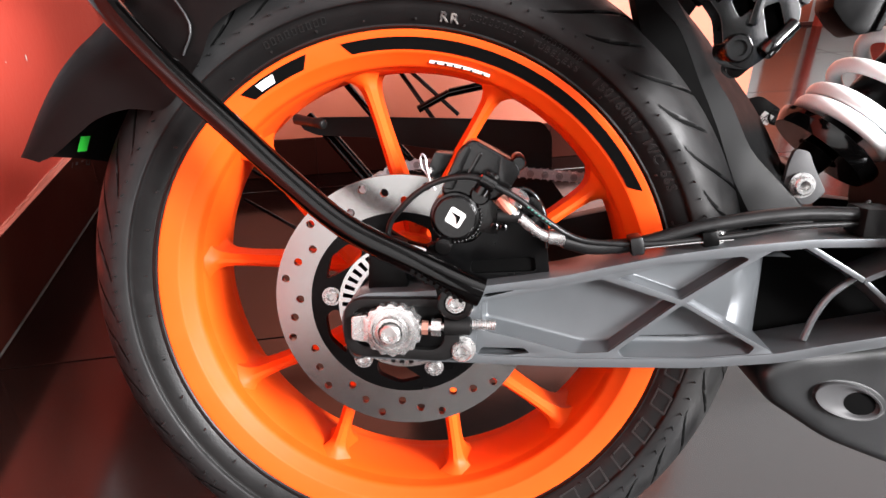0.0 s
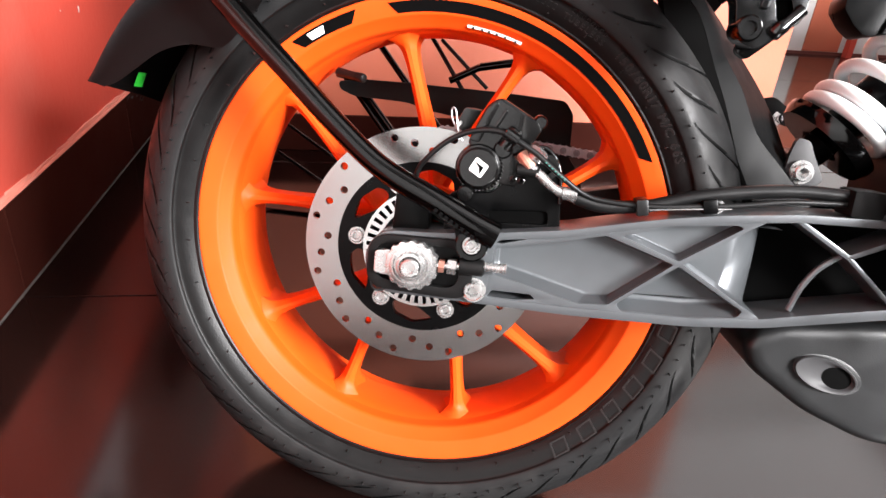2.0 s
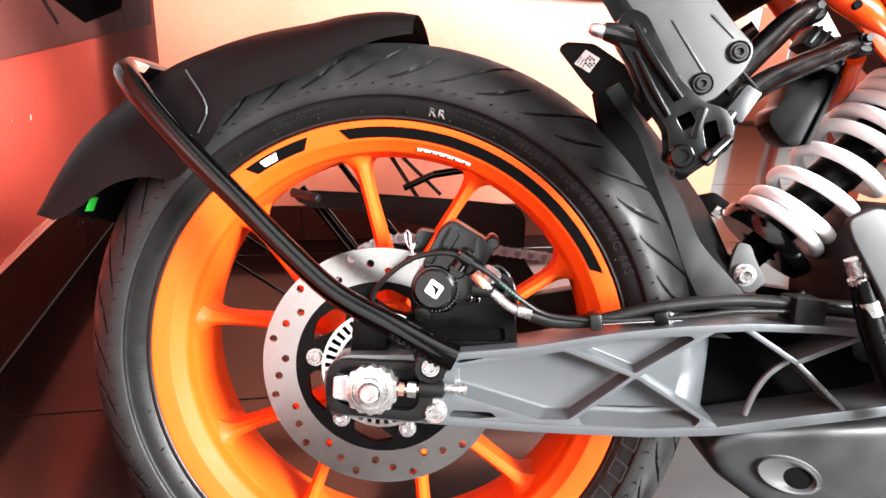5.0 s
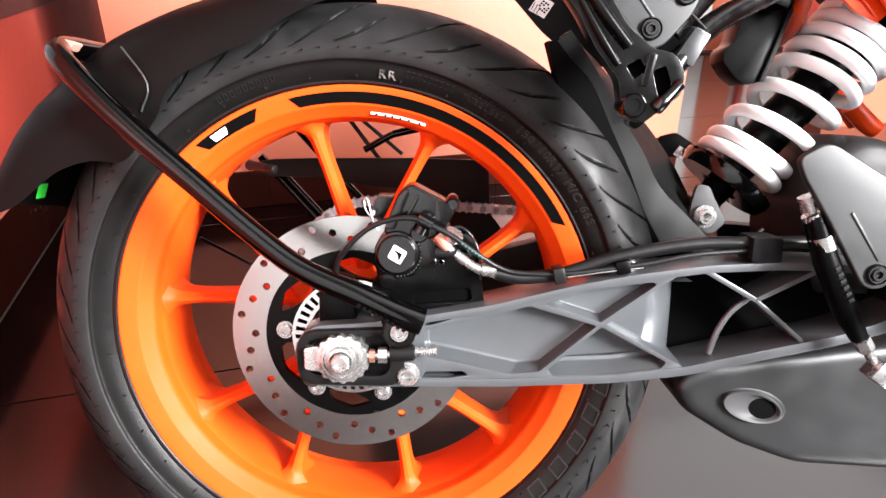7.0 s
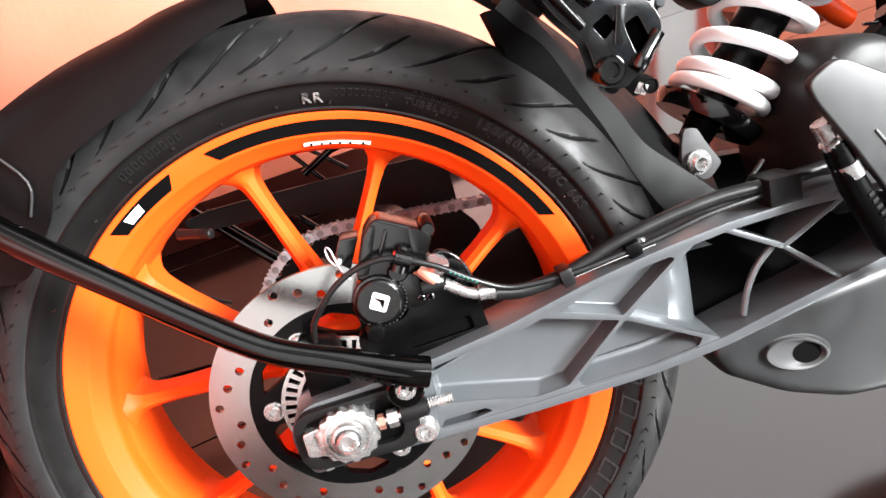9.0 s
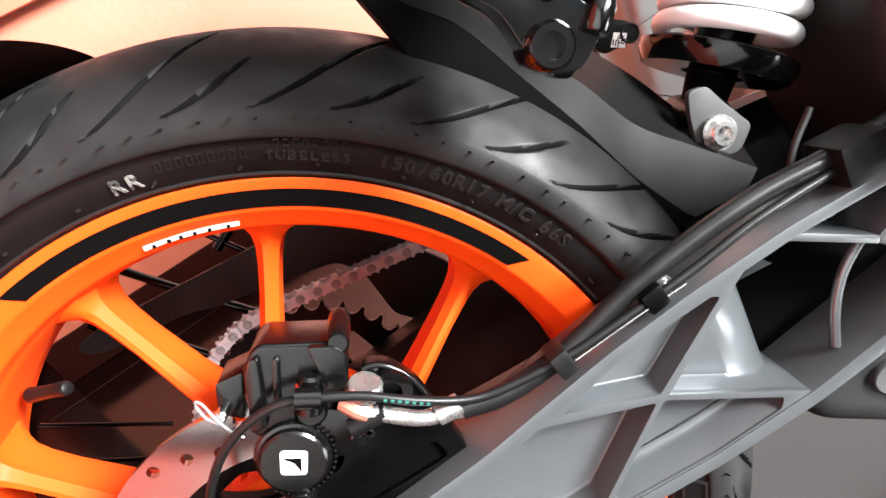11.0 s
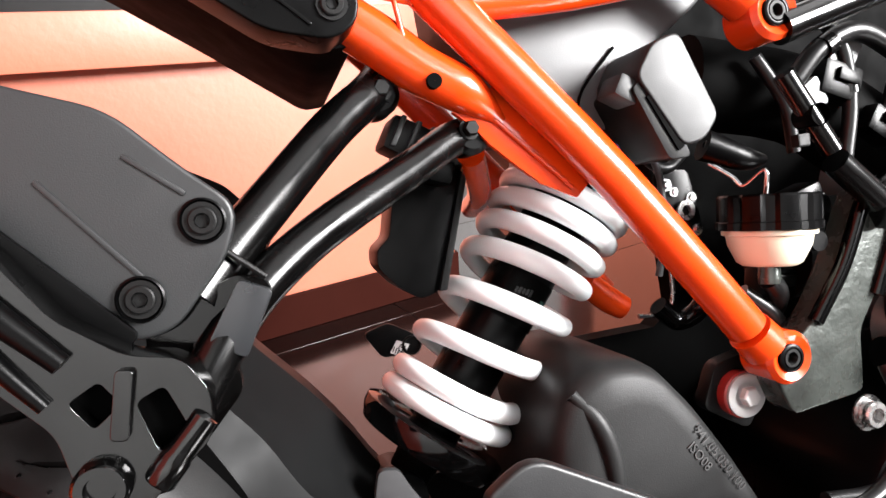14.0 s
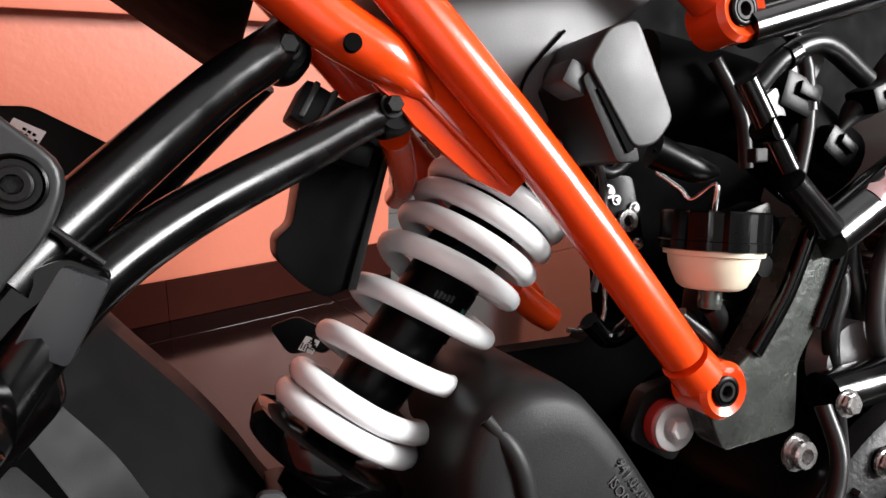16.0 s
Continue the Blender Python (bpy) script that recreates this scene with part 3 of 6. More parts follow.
bead = part("bead_ring", lathe([(-0.0600, 0.2304), (-0.0624, 0.2312), (-0.0622, 0.2328), (-0.0600, 0.2328)], 180, loc=AX, closed=True), M_SIDEWALL, wheel, smooth=40)
# moulded lettering on the sidewall, its caught light put into a lighter colour
part("lettering", arc_text("150/60R17 M/C 66S", 0.0112, 0.2432, 38.9, -0.0690, 1.57, 0.0007, 27, bold=0.0003), M_LETTER, wheel, "moulded tyre size lettering")
part("lettering", arc_text("TUBELESS", 0.0075, 0.2412, 60.4, -0.0680, 1.29, 0.0007, 27, bold=0.0002), M_LETTER, wheel, "moulded tubeless lettering")
first = None
for a0, n, w, h, r in ((118, 9, 0.004, 0.006, 0.2425), (77.5, 9, 0.0032, 0.0055, 0.2432), (-12, 6, 0.0200, 0.0150, 0.2428), (64, 8, 0.0030, 0.0036, 0.2480)):
    for i in range(n):
        a = a0 - i * math.degrees((w * 1.6) / r)
        m = Matrix.Translation((r * math.cos(radians(a)), -0.0687 if r < 0.247 else -0.0712, ZC + r * math.sin(radians(a)))) @ Matrix.Rotation(radians(90 - a), 4, "Y") @ Matrix.Rotation(radians(27), 4, "X") @ Matrix.Diagonal((w, 1, h, 1))
        if first is None:
            first = put(part("moulded_mark", prism([[(-0.5, -0.5), (0.38, -0.5), (0.5, 0.5), (-0.38, 0.5)], [(-0.40, -0.40), (0.30, -0.40), (0.40, 0.40), (-0.30, 0.40)]], -0.0007, 0.0005), M_LETTER, wheel), m)
        else:
            shared(first, m)
b = bmesh.new()
for i in range(2):
    a = 82.8 - i * 2.0
    m = Matrix.Translation((0.2392 * math.cos(radians(a)), -0.0672, ZC + 0.2392 * math.sin(radians(a)))) @ Matrix.Rotation(radians(90 - a), 4, "Y") @ Matrix.Rotation(radians(27), 4, "X")
    q = text_mesh("RR"[i], 0.0112, 0.0005, 0.0002)
    bmesh.ops.transform(q, matrix=m @ Matrix.Rotation(radians(90), 4, "X"), verts=q.verts)
    merge(b, q)
part("chalk_mark", b, M_CHALK, wheel, "worn white stamped letters on the sidewall")
# moulding hairs along the shoulder
b = bmesh.new()
for i in range(110):
    a = 2 * math.pi * i / 110 + random.uniform(-0.008, 0.008)
    for y, r in ((-0.0748, 0.2600), (-0.0652, 0.2364)):
        if r < 0.26 and i % 3:
            continue
        p = Vector((r * math.cos(a), y, ZC + r * math.sin(a)))
        o = Vector((random.uniform(-0.2, 0.2), -1, random.uniform(-0.3, 0.3))).normalized() * random.uniform(0.003, 0.006)
        bmesh.ops.create_cone(b, segments=5, radius1=0.0009, radius2=0.0004, depth=o.length, cap_ends=True, matrix=Matrix.Translation(p + o / 2) @ o.to_track_quat("Z", "Y").to_matrix().to_4x4())
tagged(part("moulding_hairs", b, M_LETTER, wheel), kind="stuff")


# decals on the rim face
def rim_decal(r0, r1, a0, a1, y, material, label, slant=0.0, n=40, lift=0.0006):
    """A strip that follows the rim's face; slant shifts the inner edge, in degrees."""
    b = bmesh.new()
    rows = []
    for i in range(n + 1):
        t = i / n
        row = []
        for r, s in ((r0, slant), (r1, 0)):
            a = radians(a0 + s + (a1 - a0 - (s * 2 if slant else 0)) * t)
            k = (r - 0.2120) / (0.2255 - 0.2120)
            yy = y if y is not None else -0.0555 - 0.0034 * k - lift - 0.0004
            row.append(b.verts.new((r * math.cos(a), yy, ZC + r * math.sin(a))))
        rows.append(row)
    for p, q in zip(rows, rows[1:]):
        b.faces.new((p[0], p[1], q[1], q[0]))
    return part("rim_decal", b, material, wheel, label, smooth=40)


rim_decal(0.2135, 0.2232, 104.5, 27.5, None, M_DECAL, "long black stripe on the rim", -2.2)
rim_decal(0.2140, 0.2245, 129.2, 112.0, None, M_DECAL, "short black stripe on the rim", -2.0, 14)
rim_decal(0.2160, 0.2225, 125.2, 120.6, None, M_WLABEL, "white logo on the stripe", -0.5, 6, 0.0012)
rim_decal(0.2038, 0.2082, 85.2, 70.8, -0.0498, M_STICKER, "pale lettering sticker on the rim", 0.0, 14)
b = bmesh.new()
for a in (83.6, 81.3, 79.5, 77.4, 75.2, 72.4):
    q = box(0.0018, 0.0006, 0.0020)
    r = 0.2044
    bmesh.ops.transform(q, matrix=Matrix.Translation((r * math.cos(radians(a)), -0.0502, ZC + r * math.sin(radians(a)))) @ Matrix.Rotation(radians(90 - a), 4, "Y"), verts=q.verts)
    merge(b, q)
part("sticker_marks", b, M_DECAL, wheel)

# brake disc with three rows of holes
loops = [ring_pts(0.1130, 144), ring_pts(0.0815, 96)]
for i in range(36):
    a = radians(149.7 + 10 * i)
    loops.append([(x + (0.0915, 0.0985, 0.1055)[i % 3] * math.cos(a), z + (0.0915, 0.0985, 0.1055)[i % 3] * math.sin(a)) for x, z in ring_pts(0.0036, 14)])
disc = put(part("brake_disc", prism(loops, -0.0745, -0.0695), M_DISC, wheel, "drilled steel brake disc", smooth=30), pose(*AX))
loops = [ring_pts(0.0835, 96), ring_pts(0.030, 48)]
for i in range(6):
    a = 30 + 60 * i
    pts = [(0.056, a - 20), (0.062, a - 23), (0.071, a - 18), (0.075, a - 2), (0.071, a + 14), (0.062, a + 6), (0.056, a - 4)]
    loops.append(rounded([(r * math.cos(radians(q)), r * math.sin(radians(q))) for r, q in pts], 0.004, 3))
put(part("disc_carrier", prism(loops, -0.0735, -0.0665), M_BLACK, wheel, "black disc carrier with slots", smooth=30), pose(*AX))
bm_ = bolt_mesh(0.0062, 0.005)
first = None
for i in range(6):
    a = radians(176 + 60 * i)
    m = pose(0.0635 * math.cos(a), -0.0735, ZC + 0.0635 * math.sin(a))
    if first is None:
        first = put(part("disc_bolt", bm_, M_CHROME, wheel, smooth=35), m)
    else:
        shared(first, m)
loops = [ring_pts(0.0555, 96), ring_pts(0.0400, 72)]
for i in range(40):
    a, w = 2 * math.pi * i / 40, 0.038
    loops.append([(r * math.cos(a + s), r * math.sin(a + s)) for r, s in ((0.0435, -w), (0.0525, -w), (0.0525, w), (0.0435, w))])
put(part("sensor_ring", prism(loops, -0.0805, -0.0785), M_STEEL, wheel, "slotted steel sensor ring"), pose(*AX))
# valve
tv = Vector((-0.082, -0.0147, 0.457))
v0 = Vector((-0.1125, 0.0, 0.4605))
b = tube([v0, v0.lerp(tv, 0.3), v0.lerp(tv, 0.75)], [0.0052, 0.0046, 0.0042], 14, 4)
part("valve", b, M_RUBBER, wheel, smooth=40)
part("valve_cap", tube([v0.lerp(tv, 0.7), v0.lerp(tv, 0.95), tv], [0.0046, 0.0046, 0.0036], 12, 2), M_GREYMID, wheel, smooth=40)
# sprocket with round tooth gaps
pts = []
NT = 36
for i in range(NT):
    for f, r in ((0.0, 0.1000), (0.05, 0.0968), (0.14, 0.0942), (0.28, 0.0924), (0.42, 0.0920), (0.56, 0.0924), (0.70, 0.0942), (0.79, 0.0968), (0.84, 0.1000), (0.92, 0.1012)):
        a = 2 * math.pi * (i + f) / NT + 0.03
        pts.append((r * math.cos(a), r * math.sin(a)))
loops = [pts, ring_pts(0.035, 48)]
for i in range(5):
    a = 20 + 72 * i
    loops.append(rounded([(r * math.cos(radians(q)), r * math.sin(radians(q))) for r, q in ((0.055, a - 22), (0.080, a - 24), (0.080, a + 24), (0.055, a + 22))], 0.008, 4))
put(part("sprocket", prism(loops, 0.1190, 0.1245), M_BLACK, wheel, "black toothed sprocket"), pose(*AX))


# ---- swingarm, axle and chain ----
def xz_line(a, b_, w):
    """The outline of a straight bar between two points, w wide."""
    d = (Vector(b_) - Vector(a)).normalized() * (w / 2)
    n = Vector((-d.y, d.x))
    return [tuple(Vector(a) - n), tuple(Vector(b_) - n), tuple(Vector(b_) + n), tuple(Vector(a) + n)]


SA_OUT = [(-0.026, 0.331), (0.020, 0.3345), (0.071, 0.3415), (0.129, 0.3515), (0.157, 0.359), (0.205, 0.371), (0.253, 0.380), (0.312, 0.388), (0.371, 0.391),
          (0.420, 0.390), (0.475, 0.385), (0.505, 0.372), (0.505, 0.345), (0.470, 0.3305), (0.430, 0.3185), (0.342, 0.2985), (0.297, 0.2885), (0.236, 0.281),
          (0.140, 0.2765), (0.041, 0.2755), (-0.026, 0.275), (-0.041, 0.285), (-0.045, 0.308), (-0.039, 0.323)]
SA_IN = [(0.068, 0.3345), (0.129, 0.3450), (0.157, 0.3525), (0.205, 0.3645), (0.253, 0.3735), (0.312, 0.3815), (0.371, 0.3845), (0.420, 0.3835), (0.465, 0.378),
         (0.485, 0.366), (0.485, 0.350), (0.460, 0.3385), (0.430, 0.3275), (0.342, 0.3075), (0.297, 0.2965), (0.236, 0.2885), (0.140, 0.2840), (0.064, 0.2825)]
b = prism([rounded(SA_OUT, 0.010, 3), rounded(SA_IN, 0.006, 3)], -0.118, -0.070, 0.0016)
swing = part("swingarm", b, M_ALU, bike, "grey cast-aluminium swingarm with open ribs", smooth=35)
# cast face with deep pockets, their floors and the ribs between them
FACE = [(0.058, 0.279), (0.140, 0.2805), (0.236, 0.2850), (0.300, 0.2930), (0.292, 0.2985), (0.2258, 0.3340), (0.273, 0.3702), (0.290, 0.3815), (0.253, 0.3770), (0.205, 0.3680), (0.157, 0.3560), (0.129, 0.3485), (0.068, 0.3385), (0.058, 0.3365)]
P1 = [(0.069, 0.3275), (0.130, 0.3425), (0.160, 0.3505), (0.2185, 0.3330), (0.170, 0.2905), (0.144, 0.2880), (0.093, 0.2995), (0.069, 0.3040)]
P2 = [(0.1730, 0.3518), (0.212, 0.3655), (0.264, 0.3728), (0.268, 0.3705), (0.2215, 0.3362)]
P3 = [(0.2225, 0.3322), (0.1765, 0.2920), (0.181, 0.2868), (0.236, 0.2890), (0.277, 0.2945), (0.281, 0.3005)]
P5 = [(0.066, 0.3325), (0.091, 0.3425), (0.094, 0.3385), (0.073, 0.3320)]
P6 = [(0.066, 0.2835), (0.070, 0.2895), (0.103, 0.2905), (0.108, 0.2865), (0.090, 0.2835)]


def inset(pts, d):
    """An outline moved inwards by d all round, or by one distance for each side."""
    n = len(pts)
    area = sum(pts[i - 1][0] * pts[i][1] - pts[i][0] * pts[i - 1][1] for i in range(n))
    sign = 1 if area > 0 else -1
    d = d if isinstance(d, (list, tuple)) else [d] * n
    sides = []
    for i in range(n):
        a, c = Vector(pts[i]), Vector(pts[(i + 1) % n])
        t = (c - a).normalized()
        o = Vector((-t.y, t.x)) * sign * d[i]
        sides.append((a + o, t))
    out = []
    for i in range(n):
        (a, t), (c, u) = sides[i - 1], sides[i]
        den = t.x * u.y - t.y * u.x
        k = ((c - a).x * u.y - (c - a).y * u.x) / den if abs(den) > 1e-3 else 0
        q = a + t * k
        out.append((q.x, q.y))
    return out


def pocket(outline, floor_y, draft, radius):
    """Walls that fall from an outline to a floor with a rounded foot; draft may differ from side to side."""
    dr = draft if isinstance(draft, (list, tuple)) else [draft] * len(outline)
    b = bmesh.new()
    rings = []
    for f, h in ((-0.0004, 0.0), (0.80, 0.80), (0.92, 0.93), (1.10, 0.985), (1.45, 1.0)):
        lp = rounded(inset(outline, [f * v if f > 0 else f for v in dr]), radius, 3)
        rings.append([b.verts.new((x, -0.1158 + (floor_y + 0.1158) * h, z)) for x, z in lp])
    for p, q in zip(rings, rings[1:]):
        for i in range(len(p)):
            b.faces.new((p[i], p[(i + 1) % len(p)], q[(i + 1) % len(p)], q[i]))
    b.faces.new(rings[-1])
    bmesh.ops.recalc_face_normals(b, faces=b.faces[:])
    if sum(f.normal.y * f.calc_area() for f in b.faces) > 0:
        bmesh.ops.reverse_faces(b, faces=b.faces[:])
    return b


part("rib_face", prism([FACE] + [rounded(p, 0.0022, 3) for p in (P1, P2, P3)] + [rounded(p, 0.0012, 2) for p in (P5, P6)], -0.1168, -0.1125, 0.0008), M_ALU, swing, "cast ribs round deep pockets", smooth=45)
part("pocket", pocket(P1, -0.0985, [0.0022, 0.0022, 0.0030, 0.0016, 0.0035, 0.006, 0.006, 0.003], 0.0022), M_FIELD, swing, smooth=50)
part("pocket", pocket(P2, -0.1000, [0.0020, 0.0020, 0.0012, 0.0012, 0.0030], 0.0022), M_FIELD, swing, smooth=50)
part("pocket", pocket(P3, -0.0985, [0.0018, 0.0020, 0.0075, 0.0075, 0.0020, 0.0020], 0.0022), M_FIELD, swing, smooth=50)
# black sheet behind the small slots, in place of their shade
part("slot_shade", prism([(0.058, 0.279), (0.058, 0.337), (0.100, 0.346), (0.112, 0.281)], -0.094, -0.090), M_DEEP, swing)
# the field that rolls inwards, between two ribs with drafted walls
b = bmesh.new()
rows = []
for i in range(29):
    t = i / 28
    x = 0.2245 + 0.0395 * t / 0.5 if t < 0.5 else 0.264 + 0.034 * math.sin((t - 0.5) * math.pi)
    y = -0.1010 if t < 0.5 else -0.1010 + 0.046 * (1 - math.cos((t - 0.5) * math.pi))
    lo = 0.3342 - 0.5340 * (x - 0.2252)
    hi = 0.3342 + 0.7600 * (x - 0.2252) if x < 0.276 else 0.3728
    rows.append([b.verts.new((x, v, z)) for v, z in ((min(y, -0.1158), lo - 0.0004), (y - 0.0022, lo + 0.0014), (y, lo + 0.0036), (y - 0.0006, (lo + hi) / 2), (y, max(hi - 0.0028, lo + 0.0038)), (y - 0.0022, max(hi - 0.0010, lo + 0.0040)), (-0.1158, hi + 0.0006))])
for p, q in zip(rows, rows[1:]):
    for k in range(6):
        b.faces.new((p[k], q[k], q[k + 1], p[k + 1]))
bmesh.ops.recalc_face_normals(b, faces=b.faces[:])
if sum(f.normal.y * f.calc_area() for f in b.faces) > 0:
    bmesh.ops.reverse_faces(b, faces=b.faces[:])
part("raised_field", b, M_FIELD, swing, smooth=50)
for a, c, w in (((0.354, 0.357), (0.308, 0.3830), 0.0046), ((0.354, 0.357), (0.405, 0.3840), 0.0046), ((0.354, 0.357), (0.398, 0.3200), 0.0040)):
    part("rib", prism(xz_line(a, c, w), -0.1155, -0.080, 0.0014), M_ALU, swing, smooth=50)
b = tube([(0.354, -0.104, 0.357), (0.338, -0.104, 0.343), (0.328, -0.104, 0.325), (0.322, -0.104, 0.304)], 0.0028, 8, 4)
part("rib", b, M_ALU, swing, smooth=50)
# added black sheet that gives the open arm its shaded inside
part("inner_shade", prism([(0.286, 0.276), (0.286, 0.386), (0.420, 0.388), (0.500, 0.375), (0.500, 0.330), (0.430, 0.305), (0.342, 0.285)], -0.060, -0.054), M_DEEP, swing, "black sheet standing in for shade inside the swingarm")
# same arm as the near side, its shade put into a darker colour
part("far_arm", prism(rounded(SA_OUT, 0.010, 3), 0.085, 0.112, 0.002), M_GREYMID, swing, "far side of the swingarm, coloured dark for its shade", smooth=35)
part("pivot_tube", lathe([(-0.115, 0.001), (-0.115, 0.024), (0.115, 0.024), (0.115, 0.001)], 32, loc=(0.505, 0, 0.358)), M_GREYMID, swing, smooth=40)
# fork end: recessed slot, adjuster and axle
part("slot_rim", prism([rounded([(-0.041, 0.280), (-0.041, 0.328), (0.052, 0.332), (0.052, 0.279)], 0.018, 5), rounded([(-0.034, 0.289), (-0.034, 0.322), (0.040, 0.325), (0.040, 0.288)], 0.014, 5)],
                       -0.1255, -0.117, 0.0012), M_GREYMID, swing, smooth=40)
part("slot_floor", prism(rounded([(-0.036, 0.286), (-0.036, 0.324), (0.044, 0.327), (0.044, 0.286)], 0.012, 4), -0.1195, -0.116), M_BLACK, swing)
pts = []
for i in range(64):
    a = 2 * math.pi * i / 64
    r = 0.0222 + (0.0016 if (i % 4) < 2 else 0.0) * (1 if abs(math.cos(a)) < 0.97 else 0)
    pts.append((r * math.cos(a) - 0.001, 0.306 + r * 0.92 * math.sin(a)))
block = part("adjuster_block", prism(pts, -0.1330, -0.1200, 0.0008), M_CHROME, swing, "toothed silver chain adjuster block", smooth=40)
part("adjuster_tab", prism(rounded([(-0.0335, 0.2960), (-0.0335, 0.3150), (-0.020, 0.3175), (-0.020, 0.2940)], 0.002, 2), -0.1310, -0.1200, 0.0008), M_CHROME, swing)
part("axle_nut", lathe([(-0.1330, 0.0185), (-0.1345, 0.0185), (-0.1350, 0.0170), (-0.1350, 0.0155), (-0.1320, 0.0150), (-0.1320, 0.0125), (-0.1385, 0.0120), (-0.1390, 0.0105), (-0.1390, 0.0095), (-0.1350, 0.0090),
                        (-0.1350, 0.0088), (-0.1430, 0.0080), (-0.1440, 0.0068), (-0.1440, 0.0045), (-0.1420, 0.0040), (-0.1420, 0.0001)], 40, loc=(-0.001, 0, 0.306)), M_CHROME, swing, "silver axle nut and axle end", smooth=35)
ad = part("adjuster_bolt", tube([(0.020, -0.128, 0.308), (0.080, -0.128, 0.314)], 0.0036, 12, 1), M_CHROME, swing, smooth=40)
b = bmesh.new()
for i in range(10):
    lathe([(0.061 + i * 0.0019, 0.0036), (0.0619 + i * 0.0019, 0.0044), (0.0628 + i * 0.0019, 0.0036)], 12, axis="x", loc=(0, -0.128, 0.3128), bm=b)
part("thread", b, M_CHROME, swing)
part("lock_nut", lathe([(0.0, 0.0036), (0.0, 0.0070), (0.0075, 0.0070), (0.0075, 0.0036)], 6, axis="x", loc=(0.030, -0.128, 0.309)), M_CHROME, swing)
part("lock_nut", lathe([(0.0, 0.0036), (0.0, 0.0058), (0.0048, 0.0058), (0.0048, 0.0036)], 6, axis="x", loc=(0.0225, -0.128, 0.3083)), mat("copper_nut", (0.35, 0.16, 0.12), 0.4, 0.6), swing, "dull copper-coloured nut")
part("adjuster_boss", lathe([(0.0, 0.0030), (0.0, 0.0080), (0.020, 0.0075), (0.022, 0.0040)], 20, axis="x", loc=(0.0400, -0.126, 0.3105)), M_GREYMID, swing, smooth=35)
bolt("stay_bolt", (0.0485, -0.1330, 0.331), swing, M_CHROME, 0.0056, 0.004)
part("stay_bushing", lathe([(-0.120, 0.005), (-0.120, 0.0140), (-0.1340, 0.0140), (-0.1356, 0.0126), (-0.1356, 0.0088), (-0.1335, 0.0080), (-0.1335, 0.0050)], 28, loc=(0.0485, 0, 0.331)), M_GLOSS, swing, smooth=40)
bolt("swingarm_bolt", (0.054, -0.1195, 0.2887), swing, M_CHROME, 0.0082, 0.008)
bolt("slot_screw", (-0.030, -0.118, 0.283), swing, M_GREYPL, 0.006, 0.005, "pan")
part("caliper_carrier_block", prism(rounded([(-0.025, 0.329), (-0.024, 0.375), (0.004, 0.368), (0.008, 0.331)], 0.002, 2), -0.104, -0.080, 0.0012), M_BLACK, swing, "square black bracket over the axle", smooth=30)

# chain
link = bmesh.new()
P = 0.015875
for s_ in (-0.0075, 0.0075):
    pl = []
    for i in range(24):
        a = 2 * math.pi * i / 24
        c_ = math.cos(a)
        pl.append(((P / 2 + 0.0072 * c_) if c_ > 0 else (-P / 2 + 0.0072 * c_), 0.0072 * math.sin(a) * (1 if abs(c_) > 0.42 else 0.62)))
    prism(pl, s_ - 0.0009, s_ + 0.0009, 0, link)
for s_ in (-P / 2, P / 2):
    lathe([(-0.006, 0.0050), (0.006, 0.0050)], 12, loc=(s_, 0, 0), bm=link)
pin_bm = lathe([(-0.0104, 0.0001), (-0.0104, 0.0022), (-0.0098, 0.0027), (-0.0089, 0.0027), (-0.0089, 0.0038), (-0.0086, 0.0040), (0.0100, 0.0027), (0.0102, 0.0001)], 14)
CY, CR = 0.1215, 0.1005
chain = part("chain", tube([(0.30, CY, 0.392), (0.46, CY, 0.380)], 0.004, 8, 1), M_CHAIN, bike, "grey steel drive chain", smooth=40)
first = None
step = math.degrees(2 * math.asin(P / 2 / CR))
path = [(CR * math.cos(radians(a)), ZC + CR * math.sin(radians(a))) for a in np.arange(88 + 13 * step, 79, -step)]
q = Vector(path[-1])
d = (Vector((0.47, 0.380)) - q).normalized()
path += [tuple(q + d * P * (i + 1)) for i in range(24)]
for i, (p, q) in enumerate(zip(path, path[1:])):
    c, a = (Vector(p) + Vector(q)) / 2, math.atan2(q[1] - p[1], q[0] - p[0])
    m = Matrix.Translation((c.x, CY, c.y)) @ Matrix.Rotation(-a, 4, "Y") @ Matrix.Diagonal((1, 0.78 if i % 2 else 1, 1, 1))
    if first is None:
        first = put(part("chain_link", link, M_CHAIN, chain, smooth=40), m)
        first_pin = put(part("chain_pin", pin_bm, M_GREYPAINT, chain, smooth=40), Matrix.Translation((p[0], CY, p[1])))
    else:
        shared(first, m)
        shared(first_pin, Matrix.Translation((p[0], CY, p[1])))
part("chain_guard", prism(rounded([(-0.151, 0.4517), (-0.1265, 0.457), (-0.0722, 0.4585), (0.0482, 0.4594), (0.1263, 0.4576), (0.138, 0.4433), (0.1400, 0.3920), (0.1560, 0.3720), (0.1650, 0.3400), (0.1200, 0.3260), (0.0950, 0.3500), (0.0880, 0.3974), (0.0725, 0.415), (0.0299, 0.422), (-0.0307, 0.4276), (-0.0639, 0.4352), (-0.1306, 0.4359), (-0.1485, 0.4427)], 0.006, 3), 0.136, 0.142, 0.0015), M_GUARDGREY, bike, "dark grey plastic chain guard", smooth=40)

